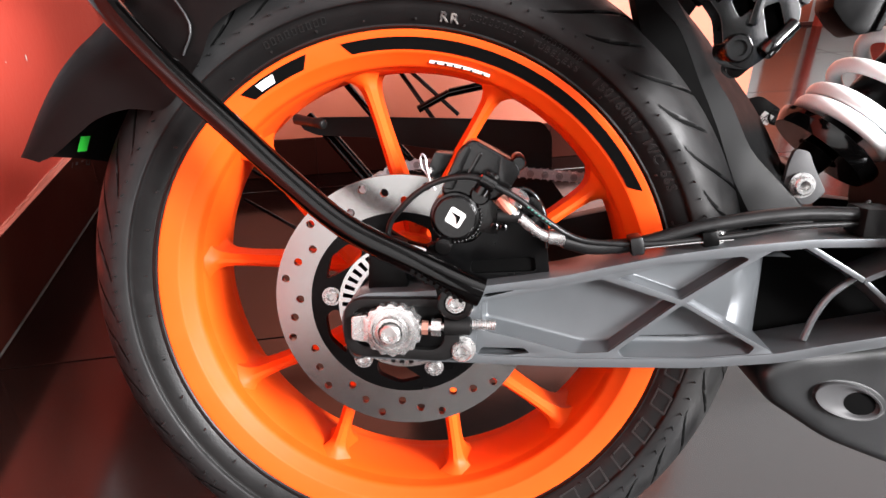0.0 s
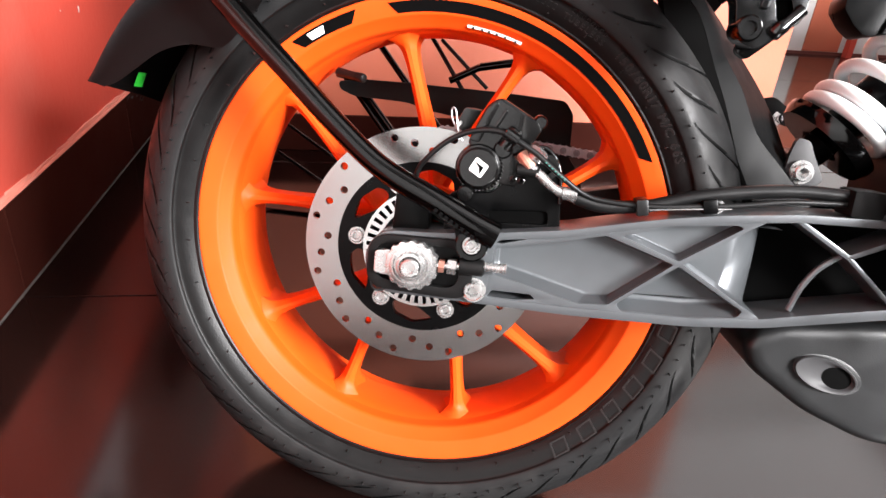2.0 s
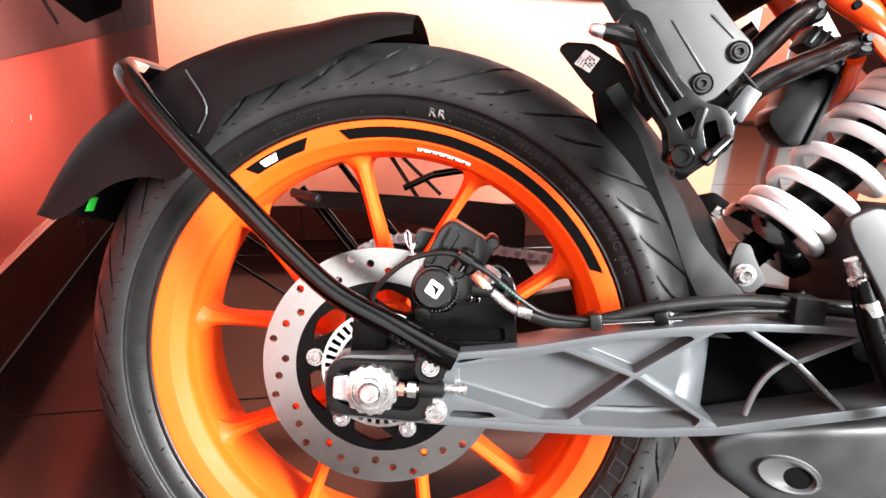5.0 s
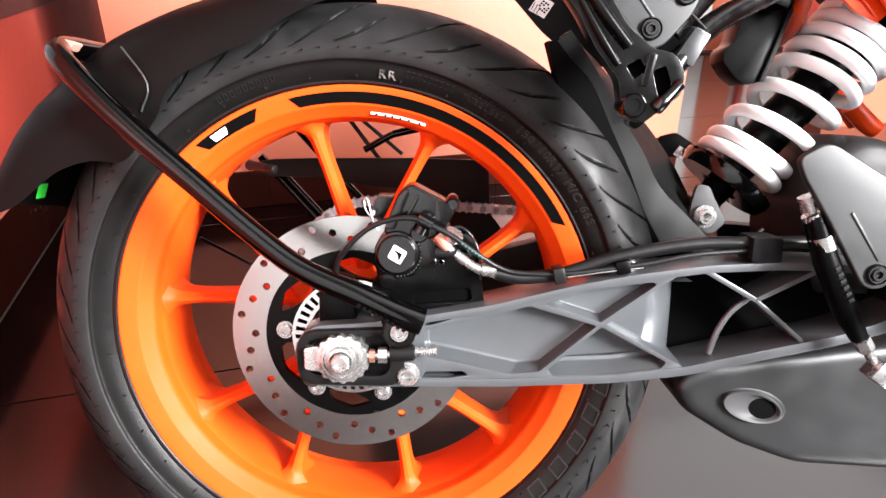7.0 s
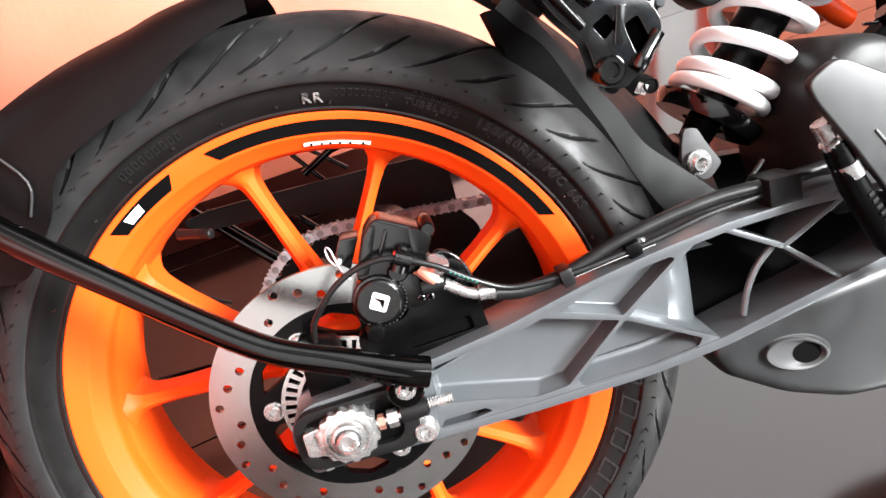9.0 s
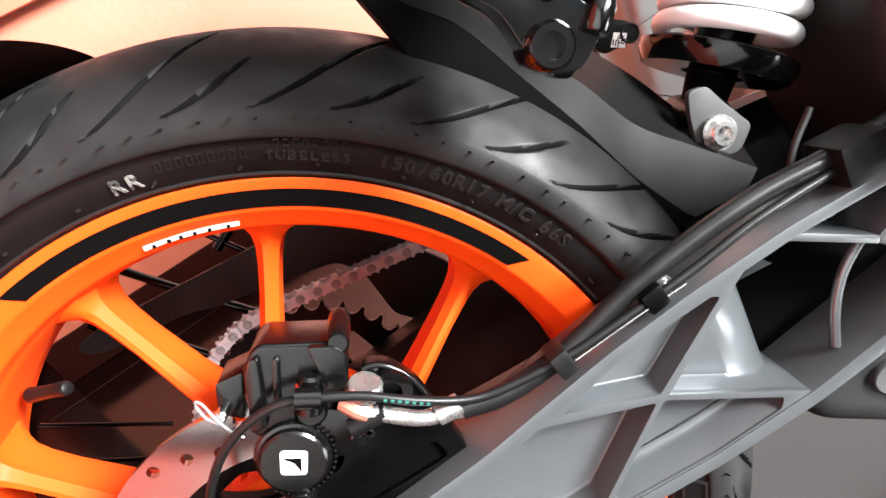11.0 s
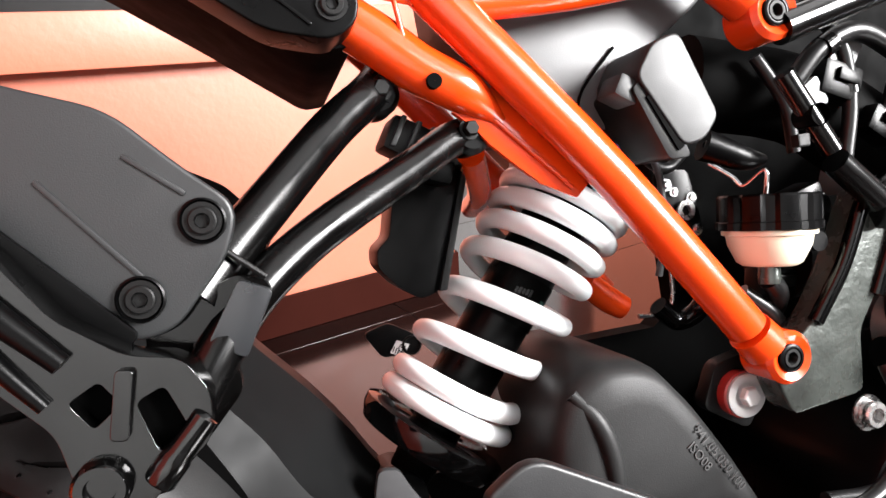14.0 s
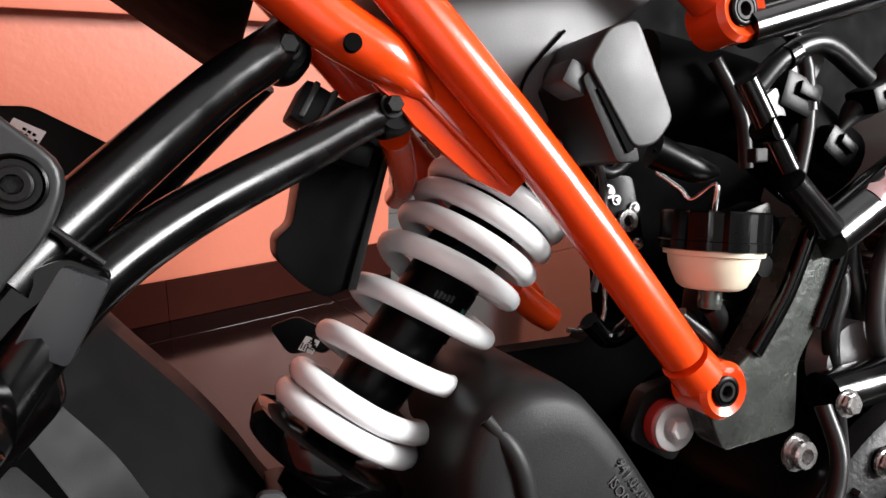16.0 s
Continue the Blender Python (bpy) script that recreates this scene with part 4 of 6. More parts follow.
# wire guard on the far side of the wheel
guard = part("side_guard", tube([(-0.113, 0.17, 0.505), (-0.060, 0.17, 0.445), (0.010, 0.17, 0.370)], 0.0042, 8, 4), M_GLOSS, bike, "black rod guard beside the far side of the wheel", smooth=50)
for p, q, r in (((-0.150, 0.458), (-0.05, 0.345), 0.005), ((-0.135, 0.452), (-0.03, 0.335), 0.004), ((-0.055, 0.53), (0.02, 0.43), 0.0028), ((-0.033, 0.515), (0.03, 0.462), 0.0025), ((-0.24, 0.398), (-0.14, 0.342), 0.0022),
                ((-0.235, 0.352), (-0.16, 0.312), 0.0022), ((-0.25, 0.272), (0.10, 0.276), 0.0045), ((-0.018, 0.467), (0.018, 0.487), 0.0045), ((0.018, 0.487), (0.075, 0.500), 0.0050), ((-0.26, 0.43), (-0.10, 0.52), 0.0025)):
    part("rod", tube([(p[0], 0.17, p[1]), (q[0], 0.17, q[1])], r, 8, 1), M_GLOSS, guard, smooth=50)

# ---- rear mudguard and its stay ----
st = [(88, 0.326, 0.300), (93, 0.329, 0.2945), (100, 0.329, 0.284), (106, 0.3285, 0.2735), (115, 0.335, 0.2715), (122.7, 0.342, 0.2705), (128.3, 0.350, 0.2570), (134, 0.356, 0.2515), (140, 0.361, 0.2520), (144, 0.364, 0.2750),
      (148.5, 0.365, 0.2930), (153.0, 0.3645, 0.3030), (157.0, 0.3640, 0.3110), (160.0, 0.3630, 0.3180), (162.3, 0.3620, 0.3260)]
fine = smooth_path(st, 4)
b = bmesh.new()
rows = []
for a, rc, re in fine:
    row = []
    slant = max(0.0, min(1.0, (a - 148) / 14)) ** 2 * 3.2  # the far side reaches further down
    for i in range(25):
        s = -1 + 2 * i / 24
        y = 0.092 * math.sin(s * math.pi / 2)
        e = re if s < 0 else max(re, 0.285)
        r = e + (rc - e) * max(0.0, math.cos(s * math.pi / 2)) ** 0.55
        q = radians(a + slant * s)
        row.append(b.verts.new((r * math.cos(q), y, ZC + r * math.sin(q))))
    rows.append(row)
for p, q in zip(rows, rows[1:]):
    for i in range(24):
        b.faces.new((p[i], p[i + 1], q[i + 1], q[i]))
bmesh.ops.solidify(b, geom=b.faces[:], thickness=0.003)
mud = part("rear_mudguard", b, M_GREYMID, bike, "matt black rear mudguard over the tyre", smooth=45)
b = tube([(-0.185, -0.093, 0.565), (-0.165, -0.094, 0.535), (-0.172, -0.094, 0.512)], 0.0010, 6, 4)
part("scratch_line", b, M_GREYPL, mud)
# sticker and written marks inside the flap
def in_flap(name, a0, a1, y0, y1, material, label="", lift=0.005):
    b = bmesh.new()
    vs = []
    for a, y in ((a0, y0), (a1, y0), (a1, y1), (a0, y1)):
        r = 0.285 + (0.3625 - 0.285) * math.cos(math.asin(y / 0.092)) ** 0.55 - lift
        vs.append(b.verts.new((r * math.cos(radians(a)), y, ZC + r * math.sin(radians(a)))))
    b.faces.new(vs)
    part(name, b, material, mud, label)


in_flap("sticker", 158.6, 161.2, 0.008, 0.022, M_GREEN, "small green sticker")
for a, y, da, dy in ((163.4, 0.004, 0.9, 0.0012), (163.2, 0.009, 0.5, 0.0035), (162.9, 0.017, 0.4, 0.0022), (163.2, 0.024, 0.9, 0.0012), (163.2, 0.028, 0.9, 0.0012), (163.6, 0.0255, 0.25, 0.004)):
    in_flap("written_mark", a - da / 2, a + da / 2, y, y + dy, M_GREYPL)
stay = part("mudguard_stay", tube([(0.068, -0.137, 0.342), (0.050, -0.138, 0.349), (0.018, -0.138, 0.364), (-0.033, -0.135, 0.387), (-0.076, -0.131, 0.419), (-0.119, -0.127, 0.456), (-0.156, -0.123, 0.487), (-0.190, -0.118, 0.517), (-0.222, -0.110, 0.548),
                                   (-0.236, -0.096, 0.561), (-0.240, -0.070, 0.566), (-0.241, 0.0, 0.566)], [0.0115, 0.0115, 0.0105, 0.0097, 0.0097, 0.0097, 0.0100, 0.0102, 0.0100, 0.0098, 0.0095, 0.0095], 18, 6), M_GLOSS, bike, "bent black mudguard stay", smooth=60)
part("bracket", prism(rounded([(0.030, 0.350), (0.036, 0.328), (0.046, 0.317), (0.060, 0.322), (0.064, 0.340), (0.055, 0.352)], 0.004, 3), -0.1300, -0.1250, 0.0008), M_BLACK, stay)
part("clip_plate", prism(rounded([(-0.244, 0.566), (-0.236, 0.572), (-0.224, 0.568), (-0.230, 0.561)], 0.002, 3), -0.092, -0.078, 0.0015), mat("pink_primed_plate", (0.5, 0.2, 0.16), 0.45, 0.1), stay, "pinkish clamp plate")
for i in range(9):
    part("stamped_mark", prism(xz_line((0.016 + i * 0.0045, 0.3605 - i * 0.0026), (0.0185 + i * 0.0045, 0.359 - i * 0.0026), 0.0030), -0.1500, -0.1496), M_BLACK, stay)

# ---- inner guard between tyre and shock ----
edge_l = [(0.186, 0.577), (0.200, 0.560), (0.219, 0.540), (0.239, 0.500), (0.258, 0.462), (0.276, 0.420), (0.296, 0.386), (0.318, 0.366)]
# narrow edge in dull black, which paints the shadow strip beside the tyre
hug = part("inner_mudguard", prism(edge_l + [(0.300, 0.366), (0.272, 0.390), (0.251, 0.441), (0.225, 0.486), (0.188, 0.539), (0.177, 0.577)], -0.043, -0.020), M_DEEP, bike,
           "inner mudguard edge between tyre and shock, black as its shadow strip", smooth=40)
# side plate with a sloped upper face
edge_m = [(0.200, 0.588), (0.216, 0.566), (0.235, 0.537), (0.249, 0.512), (0.271, 0.482), (0.291, 0.446), (0.318, 0.419), (0.352, 0.386)]
edge_t = [(0.204, 0.592), (0.230, 0.570), (0.256, 0.543), (0.275, 0.520), (0.302, 0.488), (0.322, 0.460), (0.342, 0.427), (0.372, 0.394)]
b = bmesh.new()
ra, rb, rc_, rd = ([b.verts.new((q[0], yy, q[1])) for q in smooth_path([(x, z, 0) for x, z in e], 4)] for e, yy in ((edge_l, -0.043), (edge_m, -0.031), (edge_t, 0.020), (edge_t, 0.050)))
for u_, v_ in ((ra, rb), (rb, rc_), (rc_, rd)):
    for i in range(len(u_) - 1):
        b.faces.new((u_[i], u_[i + 1], v_[i + 1], v_[i]))
bmesh.ops.recalc_face_normals(b, faces=b.faces)
bmesh.ops.solidify(b, geom=b.faces[:], thickness=0.003)
part("cover_plate", b, M_PLATE, hug, "grey side plate with a sloped upper face", smooth=25)
part("lug", prism(rounded([(0.324, 0.405), (0.327, 0.432), (0.331, 0.447), (0.343, 0.445), (0.349, 0.432), (0.362, 0.410), (0.350, 0.398), (0.334, 0.400)], 0.004, 3), -0.023, -0.017, 0.0012), M_SILENCER_LIP, hug, "aluminium lug", smooth=40)
part("bolt_washer", lathe([(-0.023, 0.004), (-0.023, 0.0105), (-0.0255, 0.0105), (-0.026, 0.0095), (-0.026, 0.004)], 28, loc=(0.3390, 0, 0.4160)), M_CHROME, hug, smooth=40)
bolt("lug_bolt", (0.3390, -0.026, 0.4160), hug, M_CHROME, 0.0082, 0.007)

# ---- brake caliper and lines ----
cal = part("brake_caliper", prism(rounded([(0.0330, 0.4130), (0.0455, 0.4440), (0.0530, 0.4515), (0.0590, 0.4530), (0.0905, 0.4370), (0.0945, 0.4300), (0.0850, 0.4120), (0.0660, 0.4020), (0.0450, 0.4020)], 0.003, 3), -0.105, -0.072, 0.0025, seg=3), M_CASTBLACK, bike, "black brake caliper over the disc", smooth=45)
part("piston_housing", lathe([(-0.060, 0.0200), (-0.1050, 0.0200), (-0.1075, 0.0188), (-0.1080, 0.0172), (-0.1110, 0.0168), (-0.1120, 0.0155), (-0.1120, 0.0001)], 48, loc=(0.0450, 0, 0.3935)), M_CASTBLACK, cal, smooth=35)
b = bmesh.new()
for i in range(20):
    a = radians(215 + i * 9.0)
    lathe([(-0.1030, 0.0012), (-0.1078, 0.0012), (-0.1084, 0.0001)], 8, loc=(0.0450 + 0.0202 * math.cos(a), 0, 0.3935 + 0.0202 * math.sin(a)), bm=b)
part("knurled_rim", b, M_BLACK, cal, smooth=40)
part("logo_plate", prism(rounded([(0.0430, 0.4030), (0.0545, 0.3960), (0.0480, 0.3850), (0.0370, 0.3915)], 0.0020, 3), -0.1128, -0.1119), M_STICKER, cal, "white square mark")
part("logo_mark", prism([(0.0428, 0.3985), (0.0500, 0.3945), (0.0468, 0.3882), (0.0462, 0.3940)], -0.1134, -0.1127), M_DECAL, cal)
# ribs, pillar and end block of the casting
for pts, y in (([(0.0345, 0.4160), (0.0470, 0.4430), (0.0530, 0.4495), (0.0568, 0.4482), (0.0430, 0.4145)], -0.1090), ([(0.0622, 0.4448), (0.0652, 0.4434), (0.0542, 0.4222), (0.0512, 0.4236)], -0.1082), ([(0.0790, 0.4420), (0.0905, 0.4365), (0.0940, 0.4300), (0.0850, 0.4135), (0.0765, 0.4175)], -0.1088)):
    part("casting_rib", prism(rounded(pts, 0.0014, 2), y, -0.100, 0.0012), M_CASTBLACK, cal, smooth=45)
put(part("pillar", lathe([(0.0, 0.0066), (0.010, 0.0064), (0.0115, 0.0050), (0.0165, 0.0060), (0.0180, 0.0060), (0.0195, 0.0046), (0.0195, 0.0001)], 24, axis="y"), M_CASTBLACK, cal, smooth=40), along((0.0640, -0.108, 0.4125), (0.0760, -0.108, 0.4330)))
part("bridge_knob", lathe([(-0.072, 0.0058), (-0.106, 0.0058), (-0.1078, 0.0044), (-0.1078, 0.0001)], 20, loc=(0.0925, 0, 0.4365)), M_CASTBLACK, cal, smooth=40)
part("lower_boss", lathe([(-0.085, 0.0085), (-0.106, 0.0082), (-0.1075, 0.0065), (-0.1075, 0.0001)], 24, loc=(0.0640, 0, 0.4110)), M_CASTBLACK, cal, smooth=40)
part("lower_web", prism(rounded([(0.060, 0.408), (0.072, 0.408), (0.086, 0.396), (0.078, 0.380), (0.062, 0.382)], 0.003, 3), -0.106, -0.085, 0.002), M_CASTBLACK, cal, smooth=45)
part("pad_holder", prism(rounded([(0.020, 0.427), (0.027, 0.442), (0.042, 0.441), (0.030, 0.418)], 0.0015, 2), -0.094, -0.066, 0.001), M_CASTBLACK, cal, smooth=40)
for x, z in ((0.0760, 0.3870), (0.0830, 0.3865)):
    part("small_screw", lathe([(-0.100, 0.0030), (-0.1075, 0.0030), (-0.108, 0.0020), (-0.1065, 0.0012)], 14, loc=(x, 0, z)), M_CASTBLACK, cal, smooth=40)
part("cap_bolt", lathe([(-0.100, 0.0075), (-0.110, 0.0075), (-0.112, 0.0062), (-0.112, 0.0001)], 24, loc=(0.0365, 0, 0.3700)), M_CASTBLACK, cal, smooth=40)
carrier = part("caliper_bracket", prism([rounded([(0.020, 0.330), (0.022, 0.368), (0.060, 0.372), (0.085, 0.405), (0.096, 0.417), (0.107, 0.411), (0.115, 0.396), (0.118, 0.375), (0.122, 0.345)], 0.005, 3),
                                         rounded([(0.058, 0.346), (0.059, 0.357), (0.109, 0.362), (0.111, 0.350)], 0.004, 3)], -0.100, -0.086, 0.002), M_BLACK, cal, "black caliper bracket", smooth=45)
# black sheet filling the bracket's slot with painted shade
part("bracket_slot_shade", prism([(0.054, 0.342), (0.055, 0.360), (0.113, 0.365), (0.115, 0.346)], -0.0965, -0.093), M_DEEP, cal)
part("bracket_boss", lathe([(-0.100, 0.004), (-0.100, 0.012), (-0.106, 0.011), (-0.106, 0.006)], 24, loc=(0.102, 0, 0.400)), M_CASTBLACK, cal, smooth=40)
part("bracket_edge", tube([(0.090, -0.101, 0.411), (0.097, -0.101, 0.4165), (0.107, -0.101, 0.411), (0.115, -0.101, 0.396), (0.118, -0.101, 0.370)], 0.0018, 8, 4), M_CASTBLACK, cal, smooth=60)
part("bleed_screw", lathe([(0.0, 0.0001), (0.0, 0.0050), (0.018, 0.0050), (0.020, 0.0030)], 12, axis="x", loc=(0.078, -0.112, 0.396)), M_GREYMID, cal, smooth=40)
put(part("banjo_head", lathe([(0.0, 0.0088), (0.006, 0.0088), (0.0075, 0.0075), (0.0075, 0.0001)], 20, axis="y"), M_CHROME, cal, smooth=40), along((0.0915, -0.108, 0.4075), (0.0965, -0.111, 0.4165)))
part("banjo_bolt", tube([(0.0805, -0.108, 0.4095), (0.0855, -0.111, 0.4040), (0.0900, -0.113, 0.3990)], [0.0052, 0.0058, 0.0048], 14, 2), M_COPPER, cal, "copper-tinted silver banjo bolt")
part("banjo_fitting", tube([(0.088, -0.111, 0.4005), (0.100, -0.113, 0.392), (0.112, -0.113, 0.3835), (0.132, -0.112, 0.3775)], [0.0050, 0.0044, 0.0042, 0.0046], 14, 5), M_CHROME, cal, "silver brake line fitting", smooth=50)
part("crimp", lathe([(0.0, 0.0001), (0.0, 0.0058), (0.012, 0.0058), (0.012, 0.0001)], 16, axis="x", loc=(0.118, -0.1125, 0.3815)), M_CHROME, cal, smooth=40)
pin = part("pad_pin", lathe([(-0.085, 0.0030), (-0.102, 0.0030), (-0.103, 0.0020), (-0.103, 0.0001)], 14, loc=(0.0240, 0, 0.4280)), M_STEEL, cal, smooth=40)
part("spring_clip", tube([(0.0165, -0.101, 0.4385), (0.0180, -0.102, 0.4410), (0.0205, -0.103, 0.4385), (0.0223, -0.104, 0.4300), (0.0250, -0.104, 0.4200), (0.0290, -0.104, 0.4140)], 0.0007, 8, 4), M_CHAIN, cal)
part("spring_clip", tube([(0.0165, -0.101, 0.4385), (0.0180, -0.102, 0.4310), (0.0235, -0.103, 0.4230), (0.0255, -0.104, 0.4150)], 0.0007, 8, 4), M_CHAIN, cal)
part("red_bleed_cap", box(0.006, 0.008, 0.006, (0.0670, -0.1055, 0.4240), 0.001), mat("red_rubber_cap", (0.6, 0.03, 0.015), 0.5), cal, "small red cap")
hose = part("brake_hose", tube([(0.130, -0.112, 0.3782), (0.152, -0.111, 0.3740), (0.184, -0.109, 0.3772), (0.204, -0.108, 0.3828), (0.231, -0.107, 0.3915), (0.272, -0.106, 0.4000), (0.311, -0.106, 0.4050), (0.354, -0.106, 0.4055), (0.42, -0.095, 0.405)], 0.0056, 14, 6),
            M_RUBBER, bike, "black rubber brake hose along the swingarm", smooth=60)
part("sensor_cable", tube([(-0.010, -0.100, 0.372), (-0.006, -0.106, 0.387), (0.001, -0.109, 0.397), (0.012, -0.111, 0.409), (0.025, -0.113, 0.4185), (0.040, -0.115, 0.4245), (0.056, -0.117, 0.4265), (0.070, -0.118, 0.4225), (0.092, -0.118, 0.4115), (0.113, -0.118, 0.3965), (0.134, -0.116, 0.3835), (0.153, -0.115, 0.3790), (0.190, -0.115, 0.3790), (0.225, -0.114, 0.3830), (0.262, -0.113, 0.3885), (0.30, -0.112, 0.3960), (0.35, -0.110, 0.400)], 0.0024, 10, 6),
     M_RUBBER, hose, "thin black sensor cable", smooth=60)
part("cable_wire", tube([(0.190, -0.118, 0.3765), (0.225, -0.117, 0.3815), (0.255, -0.116, 0.3850)], 0.0006, 6, 4), M_STEEL, hose)
for i in range(7):
    part("printed_mark", box(0.0016, 0.0004, 0.0012, (0.1010 + i * 0.0028, -0.1206, 0.4052 - i * 0.0020), 0, (0, 34, 0)), M_TEAL, hose)
put(part("cable_clip", lathe([(-0.006, 0.003), (-0.006, 0.0052), (0.006, 0.0052), (0.006, 0.003)], 16, axis="x", closed=True), M_CASTBLACK, hose, smooth=40), pose(0.070, -0.118, 0.4228, 0, 28, 0))
part("hose_tie", box(0.010, 0.018, 0.014, (0.184, -0.112, 0.3780), 0.002, (0, -12, 0)), M_RUBBER, hose, smooth=40)
part("hose_clip", box(0.012, 0.016, 0.012, (0.238, -0.110, 0.3850), 0.002, (0, -12, 0)), M_BLACK, hose, smooth=40)
bolt("clip_screw", (0.2467, -0.1060, 0.3848), hose, M_CHROME, 0.0042, 0.005, "pan")
part("hose_guide", box(0.026, 0.030, 0.022, (0.357, -0.105, 0.4015), 0.003), M_GREYMID, hose, smooth=40)


# ---- shock absorber ----
SD = Vector((0.631, 0, 0.776)).normalized()
S0 = Vector((0.388, 0.014, 0.467))
shock = part("shock_absorber", tube([S0 - SD * 0.060, S0 + SD * 0.012, S0 + SD * 0.118, S0 + SD * 0.20], [0.011, 0.0215, 0.0225, 0.020], 32, 1), M_BLACK, bike, "black shock absorber with a white coil spring", smooth=50)
knots = [(-0.35, -0.0090), (0, -0.0040), (1, 0.0095), (2, 0.0405), (3, 0.0738), (4, 0.1030), (5, 0.1212), (6, 0.1380), (7, 0.1530), (7.9, 0.165)]
ux, uy = SD.cross(Vector((0, 1, 0))).normalized(), Vector((0, 1, 0))
pts = []
for i in range(8 * 40):
    k = -0.35 + 8.2 * i / (8 * 40)
    s = float(np.interp(k, [q[0] for q in knots], [q[1] for q in knots]))
    a = 2 * math.pi * k
    # a = 0 faces the camera's side; the wire climbs from rear to front on that side
    pts.append(S0 + SD * s + (-uy * math.cos(a) - ux * math.sin(a)) * 0.0398)
part("spring", tube(pts, 0.0066, 14, 1, up=(0.3, 0.2, 1)), M_WHITE, shock, "white powder-coated coil spring", smooth=70)
put(part("spring_seat", lathe([(-0.004, 0.020), (-0.004, 0.046), (0.004, 0.050), (0.010, 0.050), (0.012, 0.046), (0.012, 0.020)], 48, axis="y", closed=True), M_GLOSS, shock, smooth=40), along(S0 - SD * 0.030, S0 + SD))
put(part("spring_seat", lathe([(0.0, 0.020), (0.0, 0.044), (0.010, 0.044), (0.012, 0.020)], 48, axis="y"), M_GLOSS, shock, smooth=40), along(S0 + SD * 0.166, S0 + SD))
put(part("lower_eye", lathe([(-0.020, 0.008), (-0.020, 0.017), (0.020, 0.017), (0.020, 0.008)], 28), M_BLACK, shock, smooth=40), pose(0.345, 0.014, 0.418))
part("rod_end_body", tube([S0 - SD * 0.034, S0 - SD * 0.075], [0.016, 0.012], 20, 1), M_DEEP, shock, smooth=40)
put(part("upper_mount", lathe([(-0.02, 0.006), (-0.02, 0.018), (0.02, 0.018), (0.02, 0.006)], 28), M_GLOSS, shock, smooth=40), pose(*(S0 + SD * 0.222)))
lab = S0 + SD * 0.080
b = bmesh.new()
for i in range(13):
    a = radians(-72 + 110 * i / 12)
    q = lab + (-uy * math.cos(a) + ux * math.sin(a)) * 0.0228
    b.verts.new(q - SD * 0.017), b.verts.new(q + SD * 0.016)
b.verts.ensure_lookup_table()
for i in range(12):
    b.faces.new((b.verts[2 * i], b.verts[2 * i + 1], b.verts[2 * i + 3], b.verts[2 * i + 2]))
part("label_film", b, M_DECAL, shock, smooth=60)


def on_shock(name, ang, s, w, h, material):
    a = radians(ang)
    n = -uy * math.cos(a) + ux * math.sin(a)
    t = SD.cross(n)
    m = Matrix((t, SD, n)).transposed().to_4x4()
    m.translation = lab + SD * s + n * 0.0232
    b = box(w, h, 0.0006)
    bmesh.ops.transform(b, matrix=m, verts=b.verts)
    part(name, b, material, shock)


on_shock("colour_dot", -38, 0.004, 0.0035, 0.0035, M_TEAL)
on_shock("colour_dot", 26, -0.006, 0.0030, 0.0030, M_YELLOW)
for i in range(5):
    on_shock("printed_mark", -6 + 6 * i, 0.006 - 0.0006 * i, 0.0016, 0.0045 - 0.0006 * (i % 3), M_GREYPL)
    on_shock("printed_mark", -6 + 6 * i, -0.002, 0.0016, 0.0035, M_GREYPL)
    on_shock("printed_mark", -6 + 6 * i, -0.0085, 0.0014, 0.0025, M_GREYPL)

# ---- orange trellis frame ----
FY = -0.079
frame_p = part("trellis_frame", tube([(0.5450, FY, 0.5035), (0.4715, FY, 0.5975), (0.4010, FY, 0.6775), (0.3265, FY, 0.7605), (0.2525, FY, 0.845)], 0.0120, 24, 3), M_FRAME, bike, "orange tubular trellis frame", smooth=60)
for p in ((0.5640, FY, 0.4840), (0.5715, FY - 0.003, 0.6775)):
    part("tube_lug", lathe([(-0.0100, 0.0080), (-0.0122, 0.0130), (-0.0092, 0.0157), (0.012, 0.0158), (0.014, 0.0140), (0.014, 0.0080)], 32, loc=p, closed=True), M_FRAME, frame_p, smooth=40)
    part("bushing", lathe([(-0.0125, 0.0062), (-0.0125, 0.0074), (-0.012, 0.0082), (0.012, 0.0082), (0.012, 0.0062)], 28, loc=p, closed=True), M_BLACK, frame_p, "black bushing", smooth=35)
    part("bolt_end", lathe([(-0.006, 0.0001), (-0.006, 0.0028), (-0.0115, 0.0030), (-0.0125, 0.0036), (-0.0125, 0.0052), (-0.0115, 0.0058), (0.0, 0.0058)], 24, loc=p), M_GUARDGREY, frame_p, "dark grey socket bolt", smooth=35)
    part("socket", prism([(p[0] + 0.0028 * math.cos(radians(60 * i)), p[2] + 0.0028 * math.sin(radians(60 * i))) for i in range(6)], p[1] - 0.0075, p[1] - 0.0065), M_DEEP, frame_p)
part("tube_end", tube([(0.5470, FY, 0.5010), (0.5565, FY, 0.4905)], [0.0132, 0.0138], 20, 1), M_FRAME, frame_p, smooth=60)
part("tube", tube([(0.378, FY, 0.708), (0.370, FY, 0.747), (0.364, FY, 0.800)], 0.0100, 16, 3), M_FRAME, frame_p, smooth=60)
part("tube", tube([(0.396, FY, 0.692), (0.457, FY, 0.6955), (0.528, FY - 0.002, 0.705)], 0.0085, 16, 3), M_FRAME, frame_p, smooth=60)
